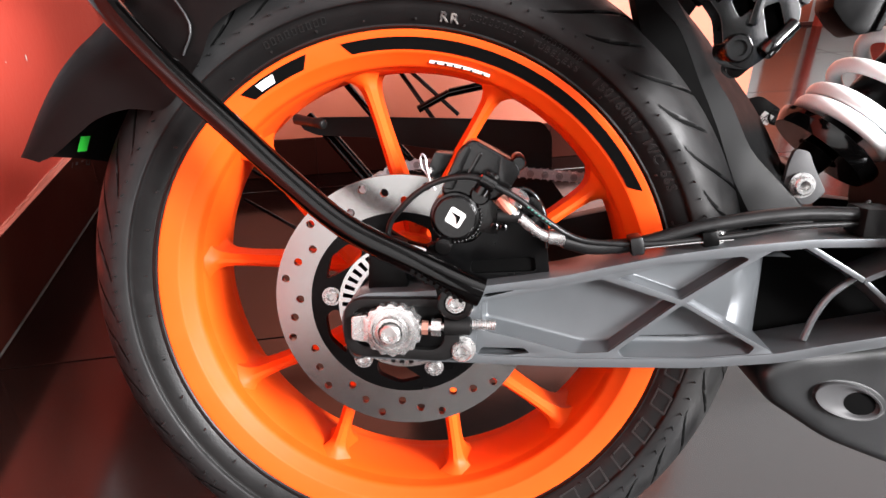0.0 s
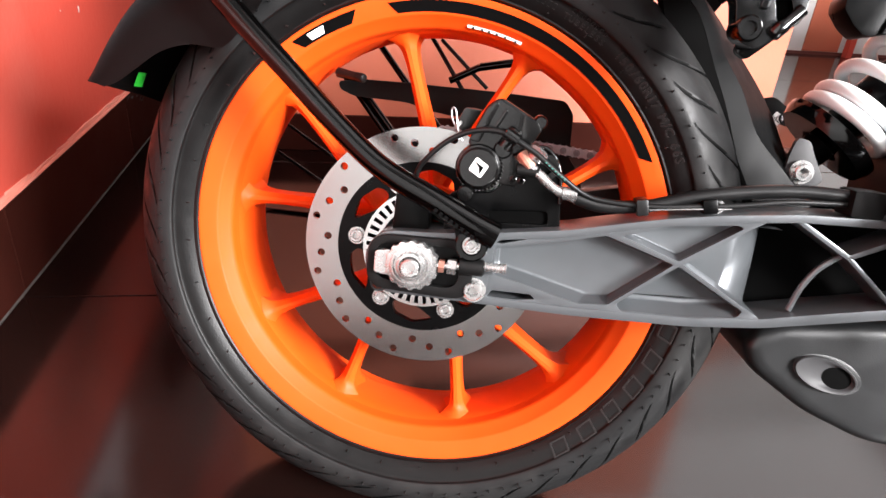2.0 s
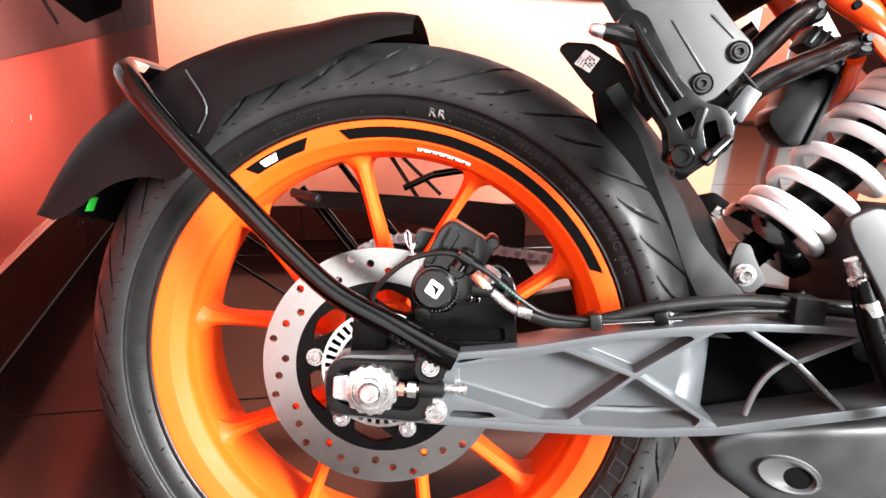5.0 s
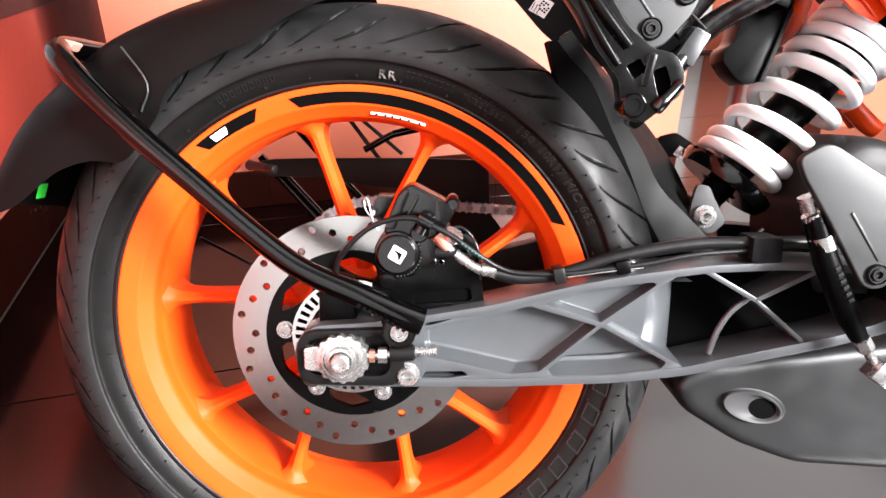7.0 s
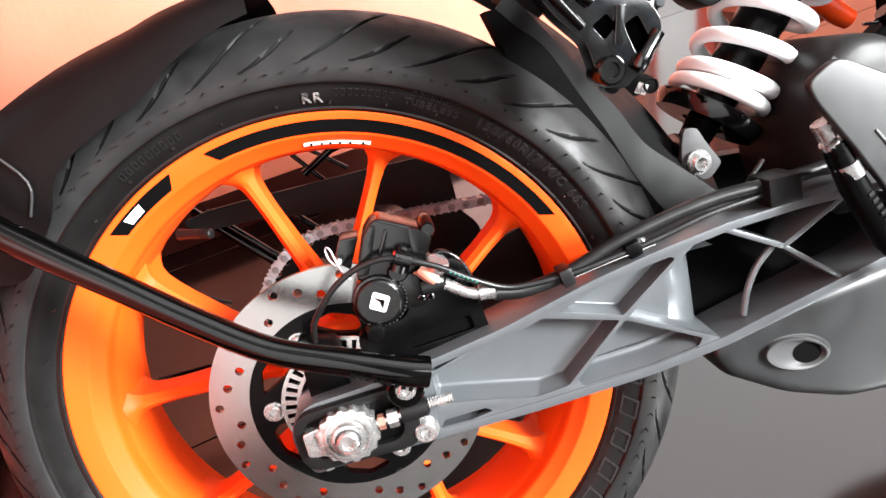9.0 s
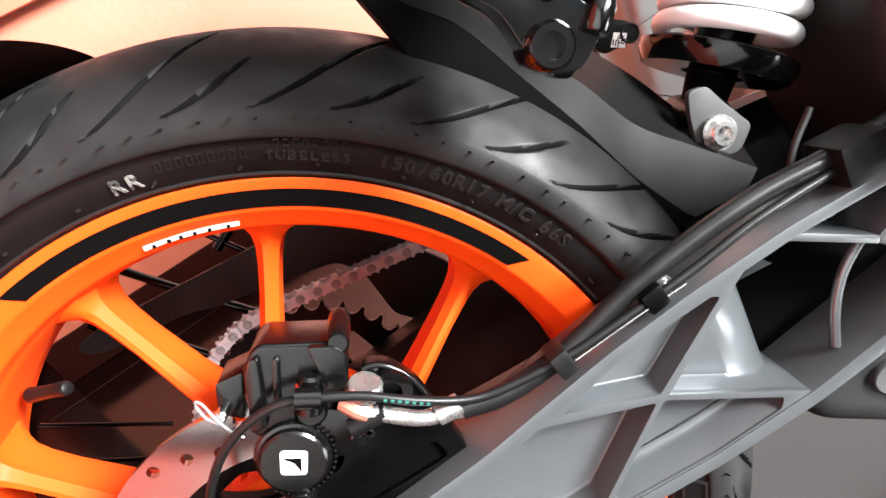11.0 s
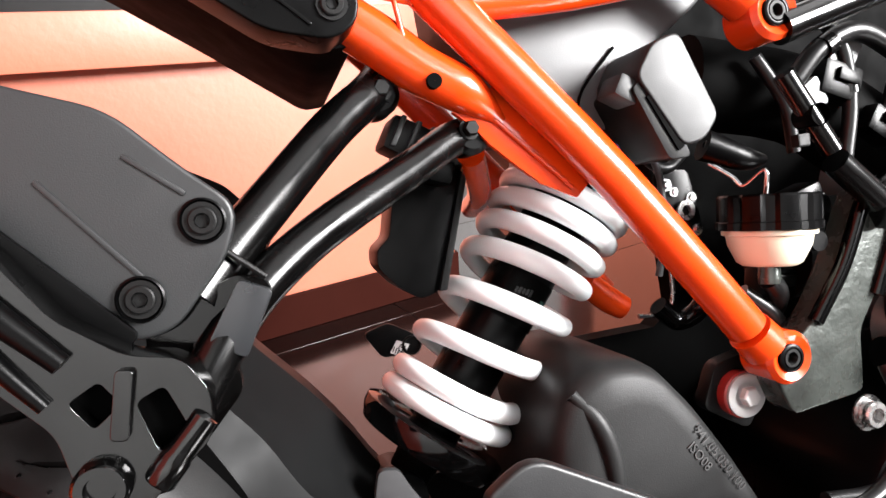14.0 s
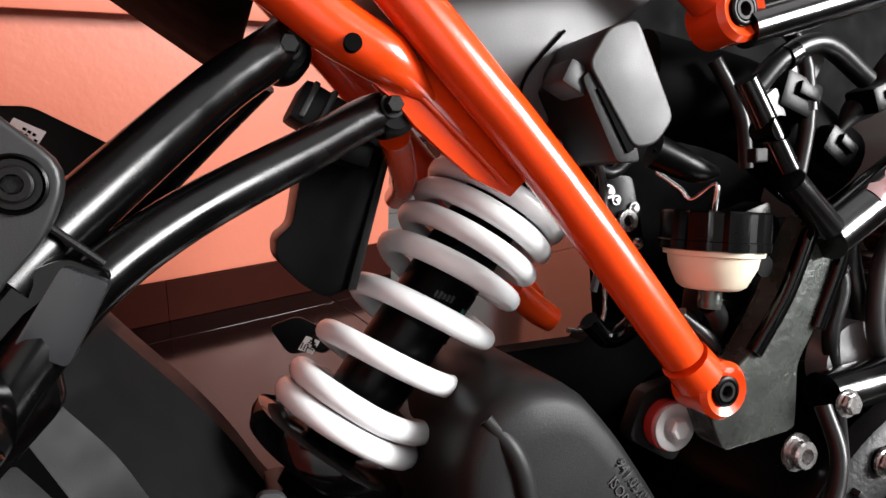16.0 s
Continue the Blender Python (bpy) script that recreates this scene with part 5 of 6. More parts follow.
part("tube", tube([(0.562, FY - 0.003, 0.6860), (0.527, FY - 0.002, 0.7120), (0.448, FY - 0.002, 0.7555), (0.380, FY - 0.002, 0.795)], 0.0124, 18, 3), M_FRAME, frame_p, smooth=60)
part("box_section", tube([(0.318, -0.070, 0.706), (0.338, -0.070, 0.691), (0.356, -0.070, 0.678), (0.371, -0.070, 0.666), (0.382, -0.070, 0.6595), (0.394, -0.070, 0.6525), (0.404, -0.069, 0.645), (0.415, -0.067, 0.635)], [0.0130, 0.0130, 0.0130, 0.0128, 0.0125, 0.0120, 0.0085, 0.0030], 22, 3), M_FRAME, frame_p, smooth=60)
part("gusset", prism([(0.388, 0.642), (0.398, 0.634), (0.406, 0.624), (0.420, 0.611), (0.433, 0.600), (0.443, 0.595), (0.453, 0.590), (0.462, 0.598), (0.415, 0.655)], -0.069, -0.064, 0.001), M_FRAME, frame_p, smooth=50)
part("gusset_hole", lathe([(-0.0828, 0.0001), (-0.0828, 0.0038), (-0.078, 0.0038)], 20, loc=(0.3770, 0, 0.6560)), M_DEEP, frame_p)
for p, q, y in (((0.404, 0.642), (0.450, 0.596), -0.0700), ((0.350, 0.699), (0.372, 0.694), -0.080), ((0.362, 0.700), (0.366, 0.668), -0.080)):
    part("weld_bead", tube([(p[0], y, p[1]), ((p[0] + q[0]) / 2, y, (p[1] + q[1]) / 2), (q[0], y, q[1])], 0.0014, 8, 4), M_FRAME, frame_p, smooth=60)
part("cross_tube", tube([(0.405, -0.04, 0.622), (0.428, 0.02, 0.600), (0.440, 0.08, 0.590)], 0.008, 14, 3), M_FRAME, frame_p, smooth=60)
part("far_tube", tube([(0.548, 0.090, 0.5065), (0.405, 0.090, 0.681), (0.255, 0.090, 0.848)], 0.0122, 14, 1), M_FRAME, frame_p, smooth=60)
part("far_lug", tube([(0.512, 0.050, 0.524), (0.532, 0.0535, 0.507), (0.545, 0.0545, 0.498)], [0.0100, 0.0105, 0.0095], 16, 3), M_FRAME, frame_p, smooth=60)

# ---- pillion footrest bracket ----
rest = part("footrest_bracket", tube([(0.356, -0.052, 0.664), (0.347, -0.062, 0.655), (0.325, -0.075, 0.638), (0.295, -0.097, 0.6095), (0.270, -0.115, 0.585), (0.258, -0.123, 0.572)], 0.0105, 18, 5), M_SATINTUBE, bike, "gloss black tubular pillion footrest bracket", smooth=60)
part("tube", tube([(0.406, -0.050, 0.633), (0.396, -0.056, 0.631), (0.384, -0.061, 0.627), (0.358, -0.074, 0.6135), (0.310, -0.100, 0.590), (0.281, -0.118, 0.570), (0.264, -0.128, 0.550), (0.248, -0.134, 0.527)], 0.0095, 18, 5), M_SATINTUBE, rest, smooth=60)
part("far_tube", tube([(0.353, 0.056, 0.664), (0.325, 0.075, 0.638), (0.270, 0.115, 0.585)], 0.0105, 12, 3), M_SATINTUBE, rest, smooth=60)
part("bracket_plate", prism(rounded([(0.241, 0.567), (0.276, 0.580), (0.289, 0.574), (0.270, 0.552), (0.272, 0.535), (0.252, 0.514), (0.237, 0.500), (0.228, 0.506), (0.236, 0.530)], 0.004, 3), -0.1290, -0.1200, 0.0015), M_GLOSS, rest, "flat gloss black plate", smooth=40)
# block whose bluish window sheen is in its colour
part("bracket_block", prism(rounded([(0.262, 0.556), (0.276, 0.578), (0.288, 0.572), (0.275, 0.548)], 0.002, 3), -0.1350, -0.1220, 0.0025), M_BLOCKGREY, rest, smooth=40)
part("weld_bead", tube([(0.262, -0.128, 0.5985), (0.276, -0.1275, 0.586), (0.286, -0.127, 0.577)], 0.0013, 8, 3), M_GREYMID, rest)
for p, r in (((0.3530, -0.0665, 0.6570), 0.0045), ((0.3970, -0.0665, 0.6330), 0.0042)):
    bolt("mount_bolt", p, rest, M_GREYMID, r, 0.006, "hex")
part("clamp", lathe([(-0.066, 0.0001), (-0.066, 0.0085), (-0.062, 0.0115), (-0.045, 0.0115)], 24, loc=(0.352, 0, 0.655)), M_BLACK, rest, smooth=40)
part("clamp", lathe([(-0.066, 0.0001), (-0.066, 0.0075), (-0.062, 0.0105), (-0.045, 0.0105)], 24, loc=(0.399, 0, 0.630)), M_BLACK, rest, smooth=40)


def heel_guard(name, outline, y, groove, screws, label):
    g = part(name, prism(rounded(outline, 0.010, 4), y - 0.004, y + 0.003, 0.0018, seg=3), M_GREYPL, bike, label, smooth=45)
    for p, q in groove:
        part("moulded_rib", prism(xz_line(p, q, 0.0020), y - 0.0050, y - 0.0035, 0.0006), M_GREYPL, g, smooth=45)
    for x, yy, z in screws:
        part("screw_well", lathe([(y - 0.0045, 0.0086), (y - 0.0060, 0.0086), (y - 0.0064, 0.0079), (y - 0.0046, 0.0070), (y - 0.0046, 0.0050)], 28, loc=(x, 0, z)), M_BLACK, g, "black screw well", smooth=40)
        bolt("screw", (x, y - 0.0046, z), g, M_GREYMID, 0.0052, 0.003)
    return g


heel_guard("heel_guard", [(0.158, 0.650), (0.179, 0.666), (0.240, 0.645), (0.262, 0.622), (0.280, 0.606), (0.274, 0.588), (0.252, 0.563), (0.236, 0.560), (0.200, 0.602), (0.166, 0.640)], -0.130,
           [((0.214, 0.622), (0.244, 0.583)), ((0.243, 0.628), (0.262, 0.612))], [(0.2417, -0.128, 0.5761), (0.2666, -0.128, 0.6015)], "grey plastic heel guard on the pillion footrest")
heel_guard("heel_guard", [(0.353, 0.481), (0.375, 0.494), (0.437, 0.458), (0.454, 0.432), (0.460, 0.414), (0.452, 0.402), (0.430, 0.379), (0.415, 0.380), (0.385, 0.428), (0.358, 0.468)], -0.154,
           [((0.398, 0.440), (0.424, 0.402)), ((0.430, 0.446), (0.446, 0.428))], [(0.4238, -0.150, 0.3916), (0.4475, -0.158, 0.4159)], "grey plastic heel guard beside the rider footrest")

# folded pillion footrest: one glossy casting with a ridge, two recesses and a boss at the hinge
peg = part("pillion_footrest", prism([rounded([(0.1690, 0.6170), (0.1780, 0.6240), (0.1900, 0.6195), (0.2189, 0.5752), (0.2381, 0.5600), (0.2554, 0.5561), (0.2629, 0.5430), (0.2613, 0.5272), (0.2338, 0.5053), (0.2190, 0.5110), (0.2140, 0.5380), (0.1970, 0.5583), (0.1820, 0.5847), (0.1710, 0.5990)], 0.005, 4),
                                      rounded([(0.2190, 0.5475), (0.2290, 0.5530), (0.2345, 0.5445), (0.2255, 0.5375)], 0.002, 3), rounded([(0.2390, 0.5440), (0.2485, 0.5480), (0.2540, 0.5330), (0.2440, 0.5255)], 0.0025, 3)],
                                     -0.1560, -0.1380, 0.0035, seg=4), M_PAINTEDSTEEL, bike, "folded gloss black pillion footrest", smooth=45)
part("recess_floor", prism([(0.2150, 0.5450), (0.2300, 0.5560), (0.2500, 0.5510), (0.2570, 0.5320), (0.2430, 0.5220), (0.2240, 0.5340)], -0.1470, -0.1430), M_DEEP, peg)
part("ridge", tube([(0.1800, -0.1555, 0.6130), (0.1980, -0.1580, 0.5870), (0.2200, -0.1585, 0.5610)], [0.0040, 0.0048, 0.0036], 14, 4), M_BLACK, peg, smooth=60)
part("ridge", tube([(0.1840, -0.1555, 0.5930), (0.1990, -0.1570, 0.5680), (0.2130, -0.1570, 0.5480)], [0.0026, 0.0034, 0.0026], 12, 4), M_BLACK, peg, smooth=60)
part("cross_web", prism(rounded(xz_line((0.2380, 0.5560), (0.2330, 0.5330), 0.0060), 0.002, 3), -0.1595, -0.1500, 0.0018, seg=3), M_PAINTEDSTEEL, peg, smooth=45)
part("hinge_boss", lathe([(-0.138, 0.0092), (-0.1600, 0.0092), (-0.1618, 0.0078), (-0.1618, 0.0050), (-0.1590, 0.0046), (-0.1590, 0.0001)], 28, loc=(0.2255, 0, 0.5190)), M_PAINTEDSTEEL, peg, smooth=40)
put(part("clevis_pin", lathe([(0.0, 0.0001), (0.0, 0.0046), (0.0010, 0.0054), (0.010, 0.0054), (0.012, 0.0046), (0.026, 0.0046), (0.027, 0.0001)], 18, axis="y"), M_PAINTEDSTEEL, peg, smooth=40), along((0.2420, -0.1580, 0.5160), (0.2590, -0.1560, 0.5340)))
put(part("peg_end", lathe([(0.0, 0.0105), (0.012, 0.0092), (0.026, 0.0068), (0.029, 0.0058), (0.029, 0.0001)], 24, axis="y"), M_PAINTEDSTEEL, peg, smooth=45), along((0.1880, -0.1490, 0.6030), (0.150, -0.1530, 0.6085)))
put(part("end_bolt", lathe([(0.0, 0.0001), (0.0, 0.0052), (0.009, 0.0050), (0.012, 0.0032), (0.012, 0.0001)], 14, axis="y"), M_CHROME, peg, "silver end bolt", smooth=45), along((0.161, -0.152, 0.6060), (0.140, -0.154, 0.610)))
part("guard_edge", prism(rounded([(0.157, 0.636), (0.172, 0.640), (0.240, 0.564), (0.231, 0.554), (0.199, 0.588), (0.169, 0.619)], 0.003, 3), -0.1375, -0.1345, 0.0010), M_BLACK, peg, smooth=45)

# far-side heel guards with code labels
for nm, outline, y, lab_ in (("heel_guard", [(0.1630, 0.6550), (0.1717, 0.6640), (0.2075, 0.6640), (0.2594, 0.6345), (0.2967, 0.5913), (0.2833, 0.5707), (0.2544, 0.5688), (0.2002, 0.6147)], 0.184, (0.2000, 0.6430)),
                             ("heel_guard", [(0.3608, 0.4843), (0.3854, 0.4910), (0.4107, 0.4751), (0.4123, 0.4586), (0.3759, 0.4582)], 0.206, (0.3930, 0.4655))):
    g = part(nm, prism(rounded(outline, 0.006, 3), y, y + 0.005, 0.0015), M_PLATE, bike, "black far-side heel guard", smooth=40)
    part("far_screw", lathe([(y + 0.001, 0.0095), (y - 0.0020, 0.0095), (y - 0.0026, 0.0080), (y - 0.0008, 0.0070), (y - 0.0008, 0.0001)], 24, loc=(0.2726, 0, 0.6048) if lab_[1] > 0.6 else (0.4050, 0, 0.4660)), M_GREYMID, g, smooth=40)
    lx, lz = lab_
    f = 0.9 if lz > 0.6 else 0.55
    at_ = lambda u, v: (lx + f * u, lz + f * v)
    part("code_label", prism([at_(-0.017, -0.006), at_(-0.003, 0.014), at_(0.018, 0.003), at_(0.005, -0.017)], y - 0.001, y - 0.0004), M_WLABEL, g, "white printed label")
    for i in range(4):
        for k in range(4):
            if (i * 5 + k * 3) % 4:
                u, v = -0.006 + 0.0031 * i + 0.0026 * k, -0.003 - 0.0022 * i + 0.0026 * k
                part("label_bar", prism([at_(u, v), at_(u + 0.0022, v - 0.0014), at_(u + 0.0034, v + 0.0006), at_(u + 0.0012, v + 0.002)], y - 0.0016, y - 0.0011), M_DECAL, g)
    for i in range(3):
        part("label_bar", prism(xz_line(at_(-0.013 + 0.0035 * i, -0.005 - 0.003 * i), at_(-0.008 + 0.0035 * i, 0.004 - 0.003 * i), 0.0009), y - 0.0016, y - 0.0011), M_GREYPL, g)

# ---- tail panel, air box and electrics ----
tail = part("tail_panel", prism(rounded([(-0.16, 0.93), (-0.003, 0.868), (0.048, 0.852), (0.128, 0.800), (0.187, 0.762), (0.248, 0.718), (0.300, 0.680), (0.328, 0.674), (0.341, 0.681), (0.343, 0.697), (0.324, 0.725), (0.256, 0.796), (0.10, 0.98), (-0.08, 1.0)], 0.008, 3), -0.098, -0.070, 0.008, seg=4), M_BLACK, bike,
            "matt black tail side panel under the seat", smooth=45)
part("panel_edge", prism(xz_line((0.262, 0.788), (0.322, 0.725), 0.005), -0.1015, -0.090, 0.0012), M_BLACK, tail, smooth=45)
part("panel_groove", prism(xz_line((0.278, 0.719), (0.320, 0.681), 0.0016), -0.0992, -0.0970, 0.0006), M_BLACK, tail)
bolt("panel_screw", (0.3300, -0.098, 0.6890), tail, M_GREYMID, 0.0052, 0.003)
part("under_tray", prism(rounded([(-0.16, 0.90), (-0.045, 0.860), (0.0, 0.859), (0.050, 0.851), (0.122, 0.808), (0.210, 0.757), (0.264, 0.720), (0.326, 0.675), (0.344, 0.677), (0.330, 0.71), (0.10, 0.92), (-0.1, 0.99)], 0.006, 3), -0.075, 0.092, 0.004), M_DEEP, tail, smooth=45)
part("mud_flap", prism(rounded([(0.368, 0.628), (0.412, 0.630), (0.4045, 0.605), (0.384, 0.5435), (0.372, 0.5405), (0.360, 0.549), (0.3485, 0.563), (0.3490, 0.574), (0.3575, 0.580)], 0.004, 3), -0.012, 0.022, 0.003), M_BLACK, bike, "black rubber flap behind the shock", smooth=45)
part("flap_edge", prism([(0.4080, 0.620), (0.4120, 0.620), (0.3880, 0.5440), (0.3830, 0.5440)], -0.016, 0.022, 0.001), M_GREYMID, bike, "raised edge of the rubber flap", smooth=45)
con = part("tail_connector", box(0.030, 0.030, 0.020, (0.372, -0.030, 0.632), 0.003, (0, 30, 0)), M_GREYMID, bike, "grey plug connector under the frame", smooth=40)
for i in range(3):
    part("connector_rib", box(0.003, 0.032, 0.018, (0.364 + i * 0.008, -0.032, 0.638 - i * 0.004), 0.001, (0, 30, 0)), M_GREYPL, con)
part("connector_body", box(0.034, 0.028, 0.014, (0.378, -0.026, 0.618), 0.003, (0, 20, 0)), M_BLACK, con, smooth=40)

air = part("air_box", prism(rounded([(0.405, 0.790), (0.410, 0.702), (0.440, 0.660), (0.472, 0.622), (0.492, 0.630), (0.514, 0.668), (0.560, 0.700), (0.570, 0.790)], 0.012, 4), -0.055, 0.06, 0.010, seg=4), M_AIRBOX, bike, "light grey plastic air box behind the frame", smooth=60)
part("side_cover", prism(rounded([(0.300, 0.835), (0.345, 0.772), (0.385, 0.722), (0.412, 0.706), (0.462, 0.718), (0.480, 0.745), (0.490, 0.835)], 0.008, 3), -0.060, -0.03, 0.005), M_GREYPL, bike, "mid grey plastic cover beside the air box", smooth=50)
module = part("control_module", prism(rounded([(0.486, 0.648), (0.497, 0.664), (0.513, 0.669), (0.533, 0.624), (0.523, 0.612), (0.510, 0.610)], 0.005, 3), -0.098, -0.055, 0.004, seg=3), M_MODULE, bike, "grey plastic electrical module", smooth=50)
part("module_base", prism(rounded([(0.484, 0.642), (0.492, 0.648), (0.512, 0.614), (0.515, 0.604), (0.502, 0.604)], 0.003, 3), -0.096, -0.05, 0.002), M_GREYMID, module, "dark ribbed base", smooth=45)
part("base_slot", prism(xz_line((0.493, 0.638), (0.509, 0.609), 0.004), -0.0972, -0.094), M_DEEP, module)
part("module_clip", box(0.014, 0.02, 0.012, (0.484, -0.084, 0.6425), 0.002, (0, 30, 0)), M_GREYPL, module, smooth=45)
module.location.x = -0.008
part("module_seam", tube([(0.472, -0.0565, 0.632), (0.478, -0.0565, 0.650), (0.500, -0.0565, 0.672)], 0.0009, 6, 4), M_DEEP, module)
part("module_plug", tube([(0.535, -0.080, 0.610), (0.556, -0.085, 0.600), (0.570, -0.085, 0.598)], [0.009, 0.007, 0.003], 12, 3), M_BLACK, module, smooth=50)

# brake fluid reservoir
RX, RY, RZ = 0.5750, -0.070, 0.5600
pts = []
for i in range(72):
    a = 2 * math.pi * i / 72
    pts.append(0.0278 + (0.0007 if (i % 8) < 5 else -0.0012))
b = bmesh.new()
rows = []
for z, k in ((-0.0035, 0.95), (-0.0035, 1.02), (0.0010, 1.02), (0.0015, 1.0), (0.0160, 1.0), (0.0172, 0.97), (0.0172, 0.0)):
    rows.append([b.verts.new((pts[i] * k * math.cos(2 * math.pi * i / 72), pts[i] * k * math.sin(2 * math.pi * i / 72), z)) for i in range(72)])
for p, q in zip(rows, rows[1:]):
    for i in range(72):
        b.faces.new((p[i], p[(i + 1) % 72], q[(i + 1) % 72], q[i]))
bmesh.ops.remove_doubles(b, verts=b.verts, dist=1e-5)
bowl = put(part("fluid_reservoir", lathe([(-0.0255, 0.005), (-0.0250, 0.0150), (-0.0230, 0.0180), (-0.0130, 0.0228), (-0.0070, 0.0238), (-0.0065, 0.0260), (-0.0040, 0.0262), (-0.0040, 0.0245), (0.0, 0.0245), (0.0, 0.001)], 48, axis="z"), M_CREAM, bike, "cream plastic brake fluid reservoir", smooth=45), pose(RX, RY, RZ, 0, 5, 0))
part("reservoir_cap", b, M_BLACK, bowl, "black ribbed cap", smooth=30)
part("drain_clip", lathe([(-0.036, 0.001), (-0.036, 0.0062), (-0.033, 0.0066), (-0.030, 0.0062), (-0.0255, 0.0060)], 16, axis="z"), M_FRAMEPLATE, bowl, smooth=40)
part("hose", tube([(0.0, 0, -0.034), (0.010, 0.004, -0.044), (0.018, 0.02, -0.062)], 0.0062, 12, 4), M_RUBBER, bowl, smooth=60)
part("reservoir_lug", lathe([(-0.010, 0.0001), (-0.010, 0.006), (0.01, 0.006)], 14, loc=(0.0300, 0, 0.010)), M_BLACK, bowl, smooth=40)
part("reservoir_lug", lathe([(-0.010, 0.0001), (-0.010, 0.006), (0.01, 0.006)], 14, loc=(0.0275, 0, -0.012)), M_BLACK, bowl, smooth=40)

# plastic resonator box with moulded text
b = bmesh.new()
rows = []
OUT = rounded([(0.418, 0.400), (0.424, 0.462), (0.436, 0.484), (0.456, 0.4955), (0.478, 0.494), (0.496, 0.486), (0.516, 0.462), (0.540, 0.425), (0.566, 0.378), (0.550, 0.345), (0.430, 0.345)], 0.012, 5)
for k, y in ((0.62, -0.0685), (0.84, -0.0672), (0.94, -0.0625), (0.985, -0.0540), (1.0, -0.0420), (1.0, 0.0500)):
    rows.append([b.verts.new((0.484 + (x - 0.484) * k, y, 0.425 + (z - 0.425) * k)) for x, z in OUT])
for p, q in zip(rows, rows[1:]):
    for i in range(len(OUT)):
        b.faces.new((p[i], p[(i + 1) % len(OUT)], q[(i + 1) % len(OUT)], q[i]))
b.faces.new(rows[0])
b.faces.new(rows[-1])
can = part("resonator_box", b, M_CAN, bike, "dark grey moulded plastic box behind the shock", smooth=60)
# broad step across its shoulder
part("moulded_step", tube([(0.440, -0.060, 0.480), (0.452, -0.066, 0.462), (0.458, -0.067, 0.436), (0.458, -0.066, 0.400)], [0.004, 0.006, 0.006, 0.004], 14, 5), M_CAN, can, smooth=60)
for s, x, z, sz in (("941.05.050.100", 0.5265, 0.4260, 0.0085), ("ISO08", 0.5130, 0.4300, 0.0085)):
    b = text_mesh(s, sz, 0.0003)
    bmesh.ops.transform(b, matrix=pose(x, -0.0690, z, 90, 0, 0) @ pose(0, 0, 0, 0, 0, -57), verts=b.verts)
    part("moulded_text", b, M_MOULDTEXT, can, "moulded text coloured pale as if lit")
bolt("mount_bolt", (0.5530, -0.0640, 0.4575), can, M_WASHER, 0.0065, 0.006, "hex")
part("mount_washer", lathe([(-0.0625, 0.001), (-0.0625, 0.0135), (-0.0650, 0.0135), (-0.0655, 0.0125), (-0.0655, 0.004)], 32, loc=(0.5530, 0, 0.4575)), M_WASHER, can, "broad silver washer", smooth=40)
part("rubber_grommet", lathe([(-0.055, 0.001), (-0.055, 0.0143), (-0.0625, 0.0143), (-0.0632, 0.013)], 32, loc=(0.5525, 0, 0.4575)), mat("dark_red_rubber", (0.25, 0.015, 0.012), 0.45), can, "dark red grommet", smooth=40)
part("mount_tab", prism(rounded([(0.528, 0.452), (0.540, 0.478), (0.566, 0.482), (0.578, 0.462), (0.560, 0.432)], 0.006, 3), -0.0560, -0.045, 0.002), M_GREYMID, can, smooth=40)

# ---- exhaust ----
ex = part("exhaust_silencer", prism([rounded([(0.306, 0.256), (0.314, 0.272), (0.335, 0.282), (0.470, 0.300), (0.565, 0.312), (0.582, 0.268), (0.538, 0.172), (0.430, 0.178), (0.372, 0.199), (0.316, 0.234)], 0.014, 4)], -0.076, 0.06, 0.034, seg=8), M_SILENCER, bike,
          "grey belly-mounted exhaust silencer", smooth=60)


def oval(cx, cz, rx, rz, tilt, n=40):
    c, s = math.cos(radians(tilt)), math.sin(radians(tilt))
    return [(cx + rx * math.cos(2 * math.pi * i / n) * c - rz * math.sin(2 * math.pi * i / n) * s, cz + rx * math.cos(2 * math.pi * i / n) * s + rz * math.sin(2 * math.pi * i / n) * c) for i in range(n)]


part("outlet_ring", prism(oval(0.3815, 0.2405, 0.0325, 0.0180, -14), -0.0765, -0.0700, 0.0022), M_SILENCER, ex, "outlet surround", smooth=40)
b = bmesh.new()
rows = []
for cx, cz, rx, rz, y in ((0.3795, 0.2410, 0.0295, 0.0152, -0.0760), (0.3790, 0.2412, 0.0295, 0.0152, -0.0800), (0.3790, 0.2412, 0.0285, 0.0144, -0.0812), (0.3800, 0.2410, 0.0262, 0.0128, -0.0808), (0.3850, 0.2400, 0.0205, 0.0112, -0.0790), (0.3900, 0.2388, 0.0135, 0.0100, -0.0772)):
    rows.append([b.verts.new((x, y, z)) for x, z in oval(cx, cz, rx, rz, -16)])
for p, q in zip(rows, rows[1:]):
    for i in range(40):
        b.faces.new((p[i], p[(i + 1) % 40], q[(i + 1) % 40], q[i]))
part("outlet", b, M_SILENCER_LIP, ex, "pale metal outlet", smooth=50)
part("outlet_bore", prism(oval(0.390, 0.2388, 0.0136, 0.0101, -16), -0.0774, -0.0768), M_DEEP, ex)

